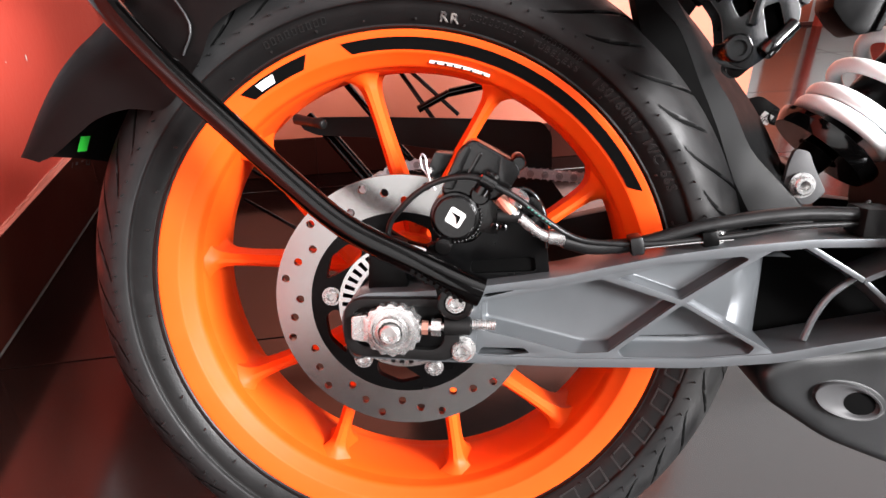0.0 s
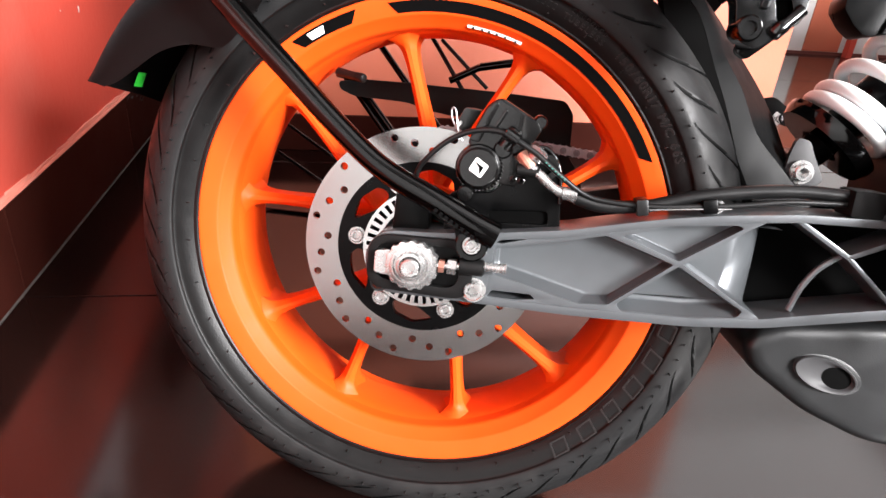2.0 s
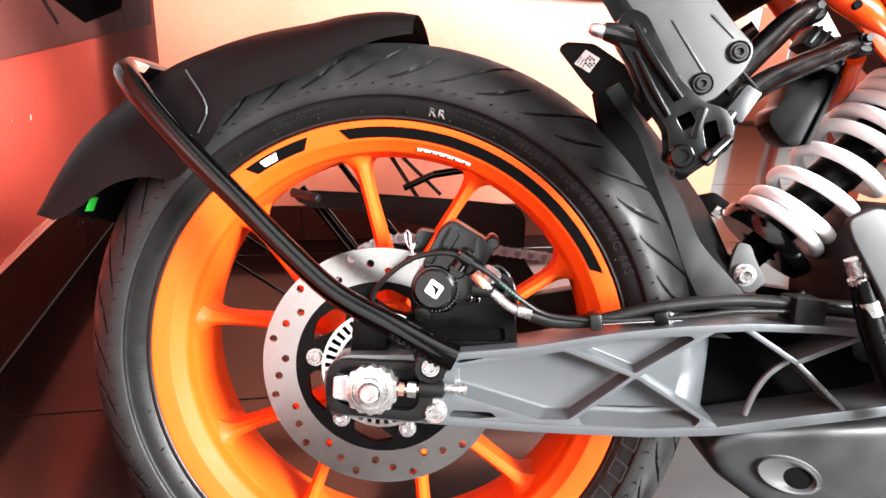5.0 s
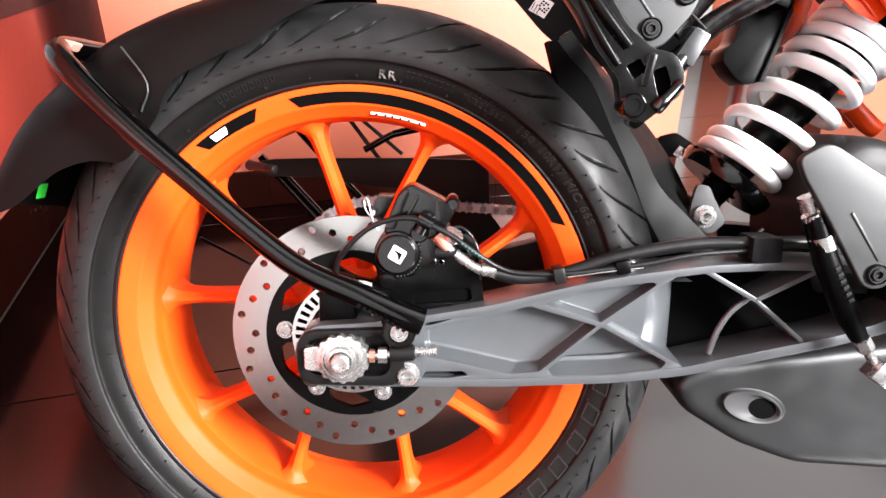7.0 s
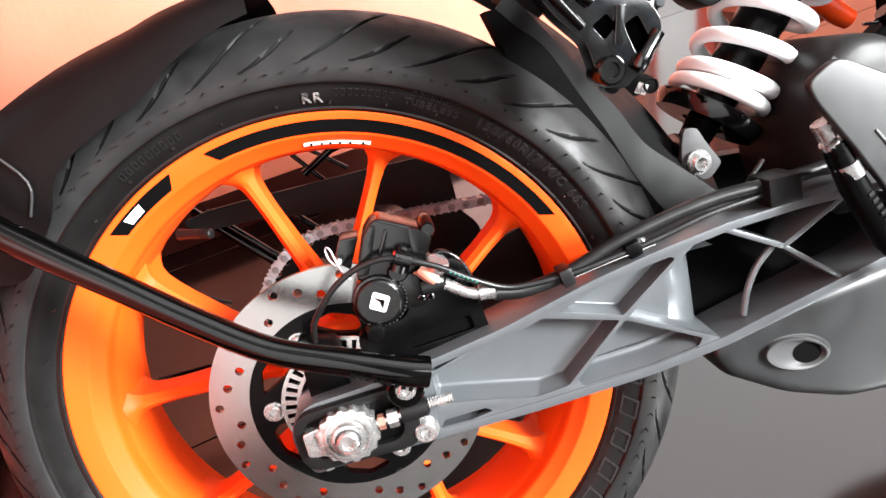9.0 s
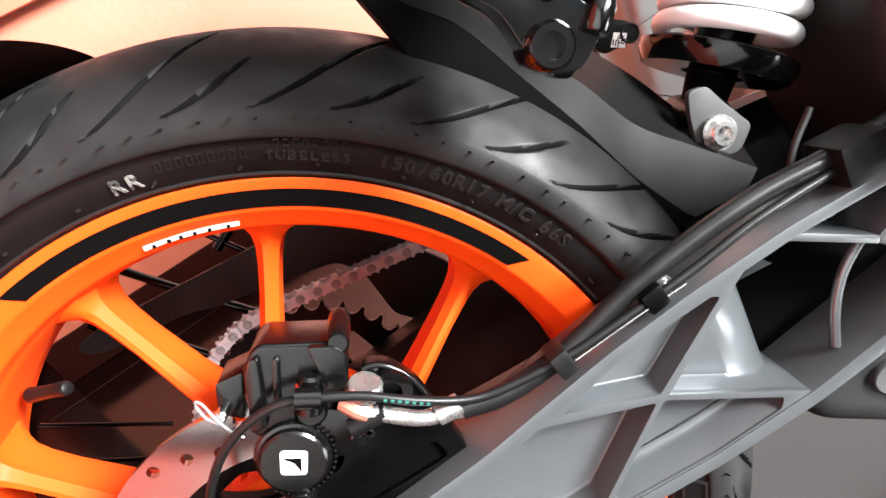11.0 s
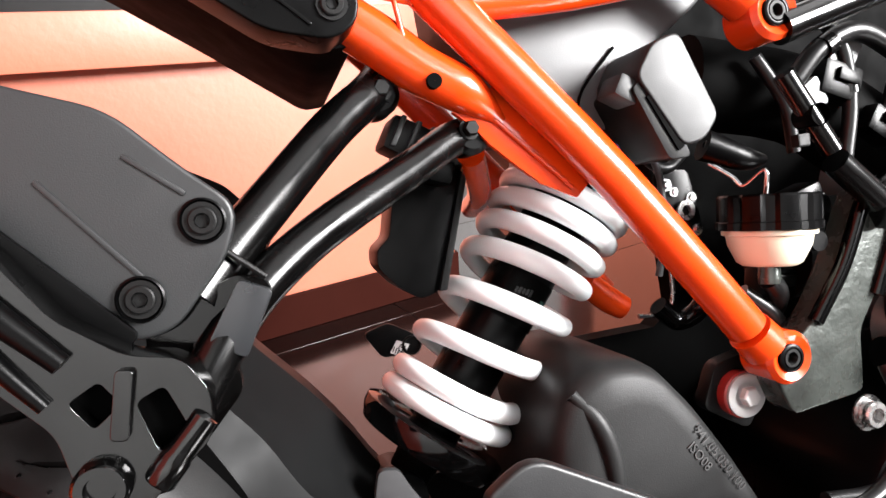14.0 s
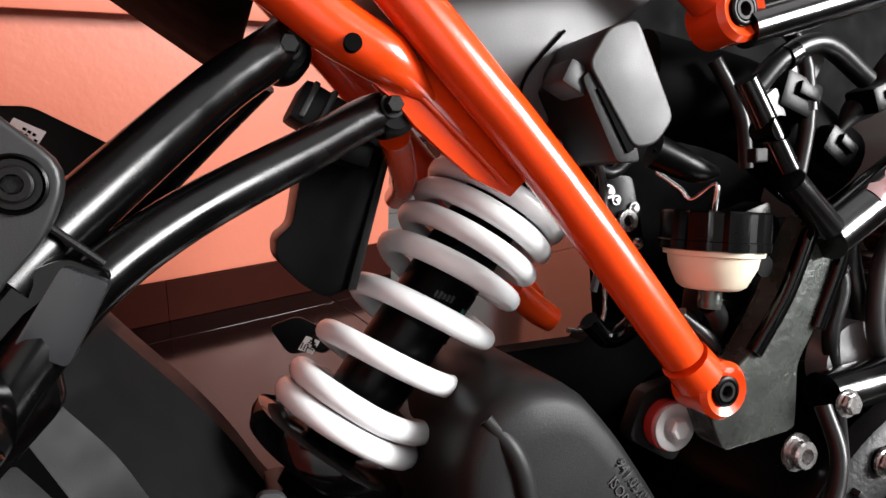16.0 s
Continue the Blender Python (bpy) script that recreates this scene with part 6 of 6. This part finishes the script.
# ---- rider footrest, brake master cylinder and lever ----
rp = part("rider_footrest", tube([(0.452, -0.150, 0.380), (0.457, -0.200, 0.364), (0.461, -0.262, 0.346)], [0.0115, 0.0110, 0.0085], 18, 4), M_BROWNGLOSS, bike, "dark brown serrated rider footrest", smooth=50)
serration = part("serration", box(0.020, 0.0030, 0.0045, (0, 0, 0), 0.0008), M_DEEP, rp)
put(serration, pose(0.454, -0.165, 0.3865, 17, 0, 0))
for i in range(1, 12):
    shared(serration, pose(0.454 + i * 0.0006, -0.165 - i * 0.0075, 0.3865 - i * 0.0024, 17, 0, 0))
part("feeler", tube([(0.461, -0.262, 0.348), (0.458, -0.264, 0.331)], [0.0042, 0.0036], 14, 1), M_CHROME, rp, "silver feeler bolt", smooth=45)
part("footrest_arm", prism(rounded([(0.436, 0.420), (0.470, 0.402), (0.492, 0.375), (0.520, 0.340), (0.500, 0.325), (0.462, 0.372), (0.432, 0.385)], 0.008, 3), -0.150, -0.126, 0.003), M_BLACK, rp, smooth=45)
mc = part("master_cylinder", tube([(0.376, -0.146, 0.436), (0.389, -0.146, 0.402), (0.413, -0.144, 0.356), (0.428, -0.142, 0.334)], [0.0085, 0.0098, 0.0098, 0.0070], 18, 1), M_BLACK, bike, "black rear brake master cylinder with silver rod", smooth=45)
for p, q, r in (((0.368, -0.146, 0.451), (0.373, -0.146, 0.440), 0.0068), ((0.374, -0.146, 0.437), (0.380, -0.146, 0.427), 0.0080), ((0.383, -0.146, 0.420), (0.388, -0.146, 0.409), 0.0100)):
    part("fitting", tube([p, q], r, 14, 1), M_CHROME, mc, "silver fitting", smooth=45)
part("push_rod", tube([(0.426, -0.142, 0.338), (0.450, -0.136, 0.306)], 0.0040, 12, 1), M_CHROME, mc, smooth=45)
part("rod_nut", tube([(0.430, -0.141, 0.333), (0.437, -0.139, 0.323)], 0.0072, 6, 1), M_CHROME, mc)
part("rod_clevis", box(0.018, 0.018, 0.018, (0.4536, -0.136, 0.3014), 0.002, (0, 38, 0)), M_CHROME, mc, "silver clevis block", smooth=40)
for i in range(6):
    part("printed_mark", prism(xz_line((0.394 + i * 0.0028, 0.397 - i * 0.0052), (0.3955 + i * 0.0028, 0.3945 - i * 0.0052), 0.0042), -0.1562, -0.1555), M_GREYMID, mc)
lev = part("brake_lever_arm", prism(rounded([(0.4800, 0.3700), (0.4760, 0.3800), (0.4960, 0.3860), (0.5420, 0.4010), (0.5720, 0.4080), (0.5900, 0.4040), (0.5960, 0.3900), (0.5780, 0.3780), (0.5300, 0.3670), (0.5040, 0.3640)], 0.006, 3), -0.1230, -0.1150, 0.002), M_BROWNGLOSS, bike,
           "dark brown brake bracket with a large silver pivot bolt", smooth=45)
part("hanger_arm", prism(rounded([(0.5800, 0.3880), (0.5560, 0.3750), (0.5280, 0.3660), (0.5000, 0.3650), (0.4740, 0.3740), (0.4700, 0.3620), (0.4960, 0.3470), (0.5300, 0.3440), (0.5640, 0.3540), (0.5860, 0.3590), (0.6040, 0.3620), (0.6060, 0.3820), (0.5940, 0.3900)], 0.006, 4), -0.1280, -0.1130, 0.0035, seg=3), M_CASTGREY, lev, "grey cast footrest hanger", smooth=50)
# added thin pale tube that draws the bracket's lit top edge
part("lit_edge_line", tube([(0.4760, -0.1240, 0.3810), (0.4960, -0.1245, 0.3868), (0.5420, -0.1245, 0.4018), (0.5720, -0.1245, 0.4088), (0.5910, -0.1245, 0.4050), (0.5990, -0.1245, 0.3920)], 0.0016, 8, 4), M_CASTGREY, lev, smooth=60)
part("bolt_seat", lathe([(-0.113, 0.0185), (-0.1290, 0.0180), (-0.1305, 0.0165), (-0.1305, 0.008)], 32, loc=(0.5930, 0, 0.3735)), M_CASTGREY, lev, smooth=40)
bolt("pivot_bolt", (0.5930, -0.1300, 0.3735), lev, M_CHROME, 0.0125, 0.010, "hex")
part("link_rod", tube([(0.464, -0.145, 0.428), (0.520, -0.140, 0.4225), (0.562, -0.135, 0.419), (0.590, -0.130, 0.432), (0.602, -0.125, 0.455), (0.603, -0.115, 0.478)], 0.0042, 12, 6), M_RUBBER, lev, "black bent hose", smooth=60)
part("link_rod", tube([(0.470, -0.146, 0.4065), (0.539, -0.138, 0.408), (0.552, -0.136, 0.410)], 0.0032, 12, 2), M_CHAIN, lev, "silver rod", smooth=60)

# ---- main frame casting, black tubes and engine ----
plate = part("frame_casting", prism(rounded([(0.626, 0.564), (0.634, 0.574), (0.648, 0.570), (0.654, 0.552), (0.635, 0.510), (0.621, 0.490), (0.620, 0.452), (0.567, 0.448), (0.556, 0.476), (0.575, 0.492), (0.590, 0.503), (0.610, 0.531)], 0.006, 3), -0.085, -0.066, 0.005, seg=3), M_FRAMEPLATE, bike,
             "rough dark grey frame casting", smooth=45)
part("raised_edge", tube([(0.588, -0.085, 0.500), (0.610, -0.086, 0.530), (0.627, -0.086, 0.563), (0.636, -0.086, 0.572), (0.648, -0.086, 0.566), (0.652, -0.086, 0.550), (0.634, -0.085, 0.509)], 0.0046, 12, 5), M_GLOSS, plate, "black raised edge", smooth=60)
bolt("casting_bolt", (0.620, -0.0850, 0.4388), plate, M_CHROME, 0.0082, 0.008)
black = part("main_frame", tube([(0.632, -0.090, 0.560), (0.720, -0.092, 0.6085), (0.840, -0.094, 0.677)], 0.0138, 24, 2), M_TUBE, bike, "gloss black main frame tubes", smooth=60)
for p, q, r in (((0.640, -0.085, 0.4690), (0.830, -0.085, 0.480), 0.0130), ((0.704, -0.084, 0.598), (0.830, -0.084, 0.462), 0.0088), ((0.728, -0.085, 0.603), (0.870, -0.085, 0.599), 0.0088),
                ((0.577, -0.088, 0.669), (0.680, -0.088, 0.697), 0.0095), ((0.566, -0.100, 0.642), (0.592, -0.102, 0.598), 0.0058), ((0.598, -0.098, 0.592), (0.629, -0.096, 0.566), 0.0078)):
    part("tube", tube([p, q], r, 20, 1), M_TUBE, black, smooth=60)
# worn print on the tube, wide and pale to paint in the gloss highlight
b = bmesh.new()
rows = []
for i in range(13):
    t = i / 12
    c = Vector((0.660, -0.0906, 0.5755)).lerp(Vector((0.708, -0.0918, 0.6020)), t)
    u = Vector((-0.483, 0, 0.875))
    row = []
    for k in range(7):
        a = radians(12 + 46 * k / 6 + 7 * math.sin(i * 1.9))
        row.append(b.verts.new(c + (u * math.sin(a) + Vector((0, -1, 0)) * math.cos(a)) * 0.0142))
    rows.append(row)
for p, q in zip(rows, rows[1:]):
    for k in range(6):
        b.faces.new((p[k], p[k + 1], q[k + 1], q[k]))
part("tube_print", b, M_PRINT, black, "worn pink print on the tube, paled as a painted highlight", smooth=60)
part("cable_tie", lathe([(-0.0075, 0.0062), (0.0, 0.0068), (0.006, 0.0068)], 16, loc=(0.580, -0.101, 0.618)), M_BLACK, black)
part("tie_head", box(0.008, 0.006, 0.007, (0.5695, -0.104, 0.6053), 0.001), M_GREYMID, black)
bolt("tube_bolt", (0.6397, -0.100, 0.4689), black, M_CHROME, 0.006, 0.006, "hex")

eng = part("engine", prism(rounded([(0.600, 0.270), (0.600, 0.400), (0.640, 0.440), (0.720, 0.455), (0.900, 0.450), (0.900, 0.24), (0.640, 0.24)], 0.02, 4), -0.100, 0.10, 0.006), M_BLACK, bike, "silver and black motorcycle engine", smooth=45)
part("cover_flange", lathe([(-0.090, 0.127), (-0.102, 0.126), (-0.106, 0.121), (-0.106, 0.092)], 72, loc=(0.722, 0, 0.340)), M_ENGINE, eng, "dark grey cover flange", smooth=40)
for i in range(9):
    a = radians(120 + 16 * i)
    part("cover_rib", box(0.022, 0.008, 0.004, (0.722 + 0.107 * math.cos(a), -0.107, 0.340 + 0.107 * math.sin(a)), 0.0012, (0, -math.degrees(a), 0)), M_ENGINE, eng, smooth=40)
part("clutch_cover", lathe([(-0.098, 0.092), (-0.115, 0.090), (-0.121, 0.083), (-0.121, 0.0755), (-0.117, 0.0740)], 72, loc=(0.722, 0, 0.340)), M_CASTGREY, eng, "grey clutch cover rim", smooth=40)
part("clutch_cap", lathe([(-0.117, 0.0740), (-0.1235, 0.0720), (-0.1250, 0.0680), (-0.1250, 0.060), (-0.1240, 0.0590), (-0.1250, 0.0580), (-0.1255, 0.0001)], 72, loc=(0.722, 0, 0.340)), M_HEAD, eng, "pale silver round clutch cap", smooth=40)
part("cap_sticker", prism([(0.680, 0.335), (0.680, 0.349), (0.715, 0.355), (0.715, 0.341)], -0.1262, -0.1256), M_PEACH, eng, "small orange sticker")
for x, y, z in ((0.5985, -0.112, 0.3385), (0.6210, -0.108, 0.3850), (0.6872, -0.106, 0.4274), (0.6030, -0.112, 0.3030), (0.6340, -0.110, 0.2820), (0.6600, -0.108, 0.4340)):
    bolt("engine_bolt", (x, y, z), eng, M_CHROME, 0.0065, 0.008, "hex")
    part("bolt_boss", lathe([(-0.09, 0.0095), (y + 0.001, 0.0080), (y + 0.001, 0.004)], 20, loc=(x, 0, z)), M_BLACK, eng, smooth=45)
cyl = part("cylinder_head", prism(rounded([(0.755, 0.455), (0.760, 0.500), (0.757, 0.570), (0.766, 0.594), (0.779, 0.617), (0.831, 0.643), (0.95, 0.66), (0.95, 0.455)], 0.008, 3), -0.062, 0.08, 0.006, seg=3), M_HEAD, eng, "bright silver cylinder head", smooth=45)
part("head_boss", lathe([(-0.058, 0.0235), (-0.068, 0.0228), (-0.070, 0.0215), (-0.070, 0.0180), (-0.0675, 0.0172), (-0.0675, 0.0150), (-0.0705, 0.0140), (-0.0710, 0.0001)], 40, loc=(0.815, 0, 0.591)), M_HEAD, cyl, smooth=35)
part("head_arch", tube([(0.790, -0.062, 0.603), (0.797, -0.064, 0.614), (0.815, -0.064, 0.620), (0.832, -0.064, 0.614), (0.840, -0.062, 0.600)], 0.0042, 10, 5), M_HEAD, cyl, smooth=60)
part("head_bracket", tube([(0.770, -0.074, 0.570), (0.795, -0.075, 0.563), (0.822, -0.075, 0.555)], 0.0052, 12, 2), M_HEAD, cyl, smooth=50)
part("bracket_foot", prism(rounded([(0.786, 0.578), (0.808, 0.572), (0.800, 0.546), (0.780, 0.552)], 0.003, 3), -0.074, -0.060, 0.002), M_HEAD, cyl, smooth=40)
part("head_spigot", tube([(0.810, -0.078, 0.556), (0.806, -0.079, 0.534)], 0.0068, 16, 1), M_CHROME, cyl, smooth=50)
part("spigot_hose", tube([(0.8065, -0.079, 0.538), (0.802, -0.079, 0.515), (0.797, -0.078, 0.490), (0.798, -0.076, 0.455)], 0.0078, 16, 4), M_GLOSS, cyl, smooth=60)
for x, z, r in ((0.776, 0.600, 0.0045), (0.768, 0.525, 0.0050), (0.790, 0.480, 0.0055), (0.848, 0.628, 0.0050)):
    bolt("head_bolt", (x, -0.063, z), cyl, M_STEEL, r, 0.005, "hex")
part("seam_line", prism(xz_line((0.758, 0.540), (0.95, 0.520), 0.0022), -0.0632, -0.060), M_DEEP, cyl)
for x, z, r in ((0.717, 0.531, 0.0130), (0.736, 0.552, 0.0110)):
    part("valve_body", lathe([(-0.045, r), (-0.066, r), (-0.070, r * 0.85), (-0.071, r * 0.5), (-0.071, 0.0001)], 28, loc=(x, 0, z)), M_BROWNGLOSS, eng, "dark brown valve body", smooth=50)
part("wiring_plug", tube([(0.731, -0.062, 0.663), (0.722, -0.062, 0.654), (0.714, -0.062, 0.646), (0.702, -0.062, 0.638), (0.691, -0.062, 0.632), (0.683, -0.062, 0.624), (0.672, -0.062, 0.614)], [0.010, 0.0105, 0.0062, 0.0095, 0.0075, 0.0038, 0.0012], 12, 2), M_GREYMID, eng, "grey wiring plug", smooth=40)
part("bracket_plate", prism(rounded([(0.628, 0.648), (0.650, 0.668), (0.662, 0.662), (0.648, 0.640)], 0.002, 2), -0.066, -0.060, 0.001), M_GREYPAINT, eng, smooth=40)
part("bracket_plate", prism(rounded([(0.604, 0.634), (0.622, 0.645), (0.630, 0.628), (0.612, 0.620)], 0.002, 2), -0.068, -0.060, 0.001), M_GREYPAINT, eng, smooth=40)
part("throttle_duct", tube([(0.56, -0.02, 0.655), (0.64, -0.03, 0.635), (0.70, -0.03, 0.60)], [0.030, 0.029, 0.031], 24, 4), M_DEEP, eng, smooth=50)
part("inlet_pipe", tube([(0.690, -0.06, 0.560), (0.684, -0.07, 0.530), (0.692, -0.07, 0.505), (0.706, -0.07, 0.487)], 0.0055, 12, 4), M_RUBBER, eng, smooth=60)
part("sensor_body", lathe([(-0.075, 0.0001), (-0.075, 0.026), (-0.06, 0.026)], 30, loc=(0.682, 0, 0.479)), M_GREYPAINT, eng, smooth=40)
part("starter_body", tube([(0.64, 0.0, 0.53), (0.74, 0.0, 0.53)], 0.035, 24, 1), M_DEEP, eng, smooth=50)
# added black backing that paints the engine bay's depth as shade
part("bay_shade", prism([(0.505, 0.350), (0.505, 0.474), (0.580, 0.474), (0.603, 0.490), (0.600, 0.548), (0.588, 0.62), (0.600, 0.70), (0.610, 0.88), (1.0, 0.88), (1.0, 0.350)], 0.070, 0.090), M_DEEP, eng, "black sheet standing in for shade in the engine bay")


# ---- hoses, wires and small fittings round the engine ----
bracket = part("wiring_bracket", prism(rounded([(0.520, 0.556), (0.524, 0.600), (0.545, 0.598), (0.552, 0.565), (0.545, 0.545)], 0.004, 3), -0.040, -0.034, 0.001), M_BLACK, bike, "black wiring bracket behind the frame tube", smooth=40)
part("ring", lathe([(-0.041, 0.0032), (-0.041, 0.0062), (-0.044, 0.0062), (-0.044, 0.0032)], 24, loc=(0.539, 0, 0.573), closed=True), M_CHROME, bracket, "silver ring", smooth=40)
for x, z, r in ((0.528, 0.590, 0.0028), (0.533, 0.585, 0.0022), (0.545, 0.580, 0.0025), (0.547, 0.560, 0.003), (0.530, 0.560, 0.0025)):
    bolt("small_screw", (x, -0.040, z), bracket, M_STEEL, r, 0.003, "pan")
part("plug", box(0.010, 0.012, 0.008, (0.4925, -0.052, 0.6165), 0.0015, (0, 25, 0)), M_BLUE, bracket, "small blue plug", smooth=40)
part("plug", box(0.016, 0.012, 0.010, (0.503, -0.050, 0.612), 0.002, (0, 25, 0)), M_GREYPL, bracket, smooth=40)
bolt("plug_nut", (0.4900, -0.062, 0.6450), bracket, M_STEEL, 0.006, 0.008, "hex")
for pts, r, m_ in (([(0.505, -0.050, 0.650), (0.509, -0.050, 0.631), (0.511, -0.050, 0.615), (0.518, -0.050, 0.595), (0.517, -0.050, 0.560), (0.512, -0.048, 0.536)], 0.0022, M_GREYPL),
                   ([(0.498, -0.045, 0.640), (0.512, -0.044, 0.610), (0.530, -0.040, 0.600), (0.545, -0.040, 0.610)], 0.0034, M_RUBBER),
                   ([(0.545, -0.060, 0.600), (0.556, -0.066, 0.590), (0.560, -0.070, 0.584), (0.567, -0.080, 0.592), (0.568, -0.078, 0.578)], 0.0014, M_STEEL),
                   ([(0.580, 0.045, 0.560), (0.584, 0.045, 0.520), (0.583, 0.045, 0.4975), (0.574, 0.045, 0.489), (0.552, 0.045, 0.491)], 0.0018, M_CHROME),
                   ([(0.572, 0.045, 0.660), (0.578, 0.045, 0.630), (0.585, 0.045, 0.590), (0.600, 0.045, 0.570), (0.598, 0.045, 0.540)], 0.0042, M_GLOSS),
                   ([(0.560, 0.030, 0.500), (0.575, 0.030, 0.486), (0.590, 0.025, 0.492), (0.600, 0.02, 0.510)], 0.0075, M_GLOSS),
                   ([(0.600, -0.070, 0.640), (0.620, -0.074, 0.660), (0.650, -0.074, 0.668), (0.690, -0.070, 0.650)], 0.0060, M_RUBBER),
                   ([(0.610, -0.060, 0.690), (0.640, -0.066, 0.670), (0.648, -0.066, 0.630), (0.640, -0.066, 0.590)], 0.0046, M_RUBBER),
                   ([(0.585, -0.060, 0.660), (0.600, -0.064, 0.630), (0.604, -0.064, 0.600)], 0.0040, M_RUBBER),
                   ([(0.655, -0.070, 0.560), (0.668, -0.074, 0.530), (0.660, -0.074, 0.500), (0.668, -0.070, 0.470)], 0.0050, M_RUBBER),
                   ([(0.712, -0.080, 0.566), (0.690, -0.082, 0.540), (0.687, -0.082, 0.500), (0.703, -0.080, 0.472)], 0.0052, M_GREYPL),
                   ([(0.560, -0.060, 0.520), (0.580, -0.064, 0.500), (0.590, -0.062, 0.470)], 0.0050, M_RUBBER),
                   ([(0.637, -0.098, 0.462), (0.638, -0.100, 0.431), (0.628, -0.104, 0.408), (0.600, -0.104, 0.402), (0.560, -0.110, 0.410)], 0.0036, M_RUBBER),
                   ([(0.620, -0.115, 0.420), (0.632, -0.116, 0.400), (0.640, -0.116, 0.360)], 0.0020, M_STEEL)):
    part("hose" if r > 0.003 else "wire", tube(pts, r, 12, 5), m_, bracket, smooth=60)
for p, q, r in (((0.620, -0.074, 0.6590), (0.627, -0.074, 0.6625), 0.0072), ((0.6475, -0.066, 0.640), (0.6480, -0.066, 0.632), 0.0058), ((0.662, -0.0735, 0.545), (0.666, -0.074, 0.537), 0.0062), ((0.581, -0.064, 0.499), (0.584, -0.064, 0.492), 0.0060)):
    part("hose_clamp", tube([p, q], r, 16, 1), M_CASTBLACK, bracket, "dark hose clamp", smooth=40)
for x, y, z, sx, sz, a in ((0.640, -0.060, 0.640, 0.030, 0.022, 20), (0.612, -0.058, 0.566, 0.020, 0.026, -15), (0.672, -0.060, 0.610, 0.026, 0.018, 35), (0.590, -0.050, 0.520, 0.024, 0.020, 10), (0.700, -0.068, 0.640, 0.024, 0.016, -20)):
    part("connector", box(sx, 0.020, sz, (x, y, z), 0.003, (0, a, 0)), M_BLACK, bracket, smooth=40)
    part("connector_latch", box(sx * 0.5, 0.004, sz * 0.35, (x + 0.002, y - 0.011, z + 0.002), 0.001, (0, a, 0)), M_BLACK, bracket, smooth=40)
pedal = part("brake_pedal", tube([(0.555, -0.128, 0.300), (0.580, -0.132, 0.282), (0.604, -0.134, 0.262), (0.650, -0.136, 0.238), (0.700, -0.138, 0.220)], [0.006, 0.0065, 0.006, 0.0055, 0.006], 14, 4), M_CASTBLACK, bike, "black brake pedal below the engine cover", smooth=50)
part("pedal_pad", box(0.030, 0.020, 0.010, (0.655, -0.138, 0.246), 0.003, (0, 28, 0)), M_DEEP, pedal, smooth=40)
bolt("pedal_bolt", (0.632, -0.130, 0.282), pedal, M_CHROME, 0.008, 0.006)
# thin cable and tube below the swingarm
part("drain_tube", tube([(0.395, -0.030, 0.405), (0.372, -0.032, 0.380), (0.360, -0.034, 0.340), (0.358, -0.034, 0.280)], 0.0022, 8, 6), M_GREYPL, bike, "thin grey drain tube", smooth=60)
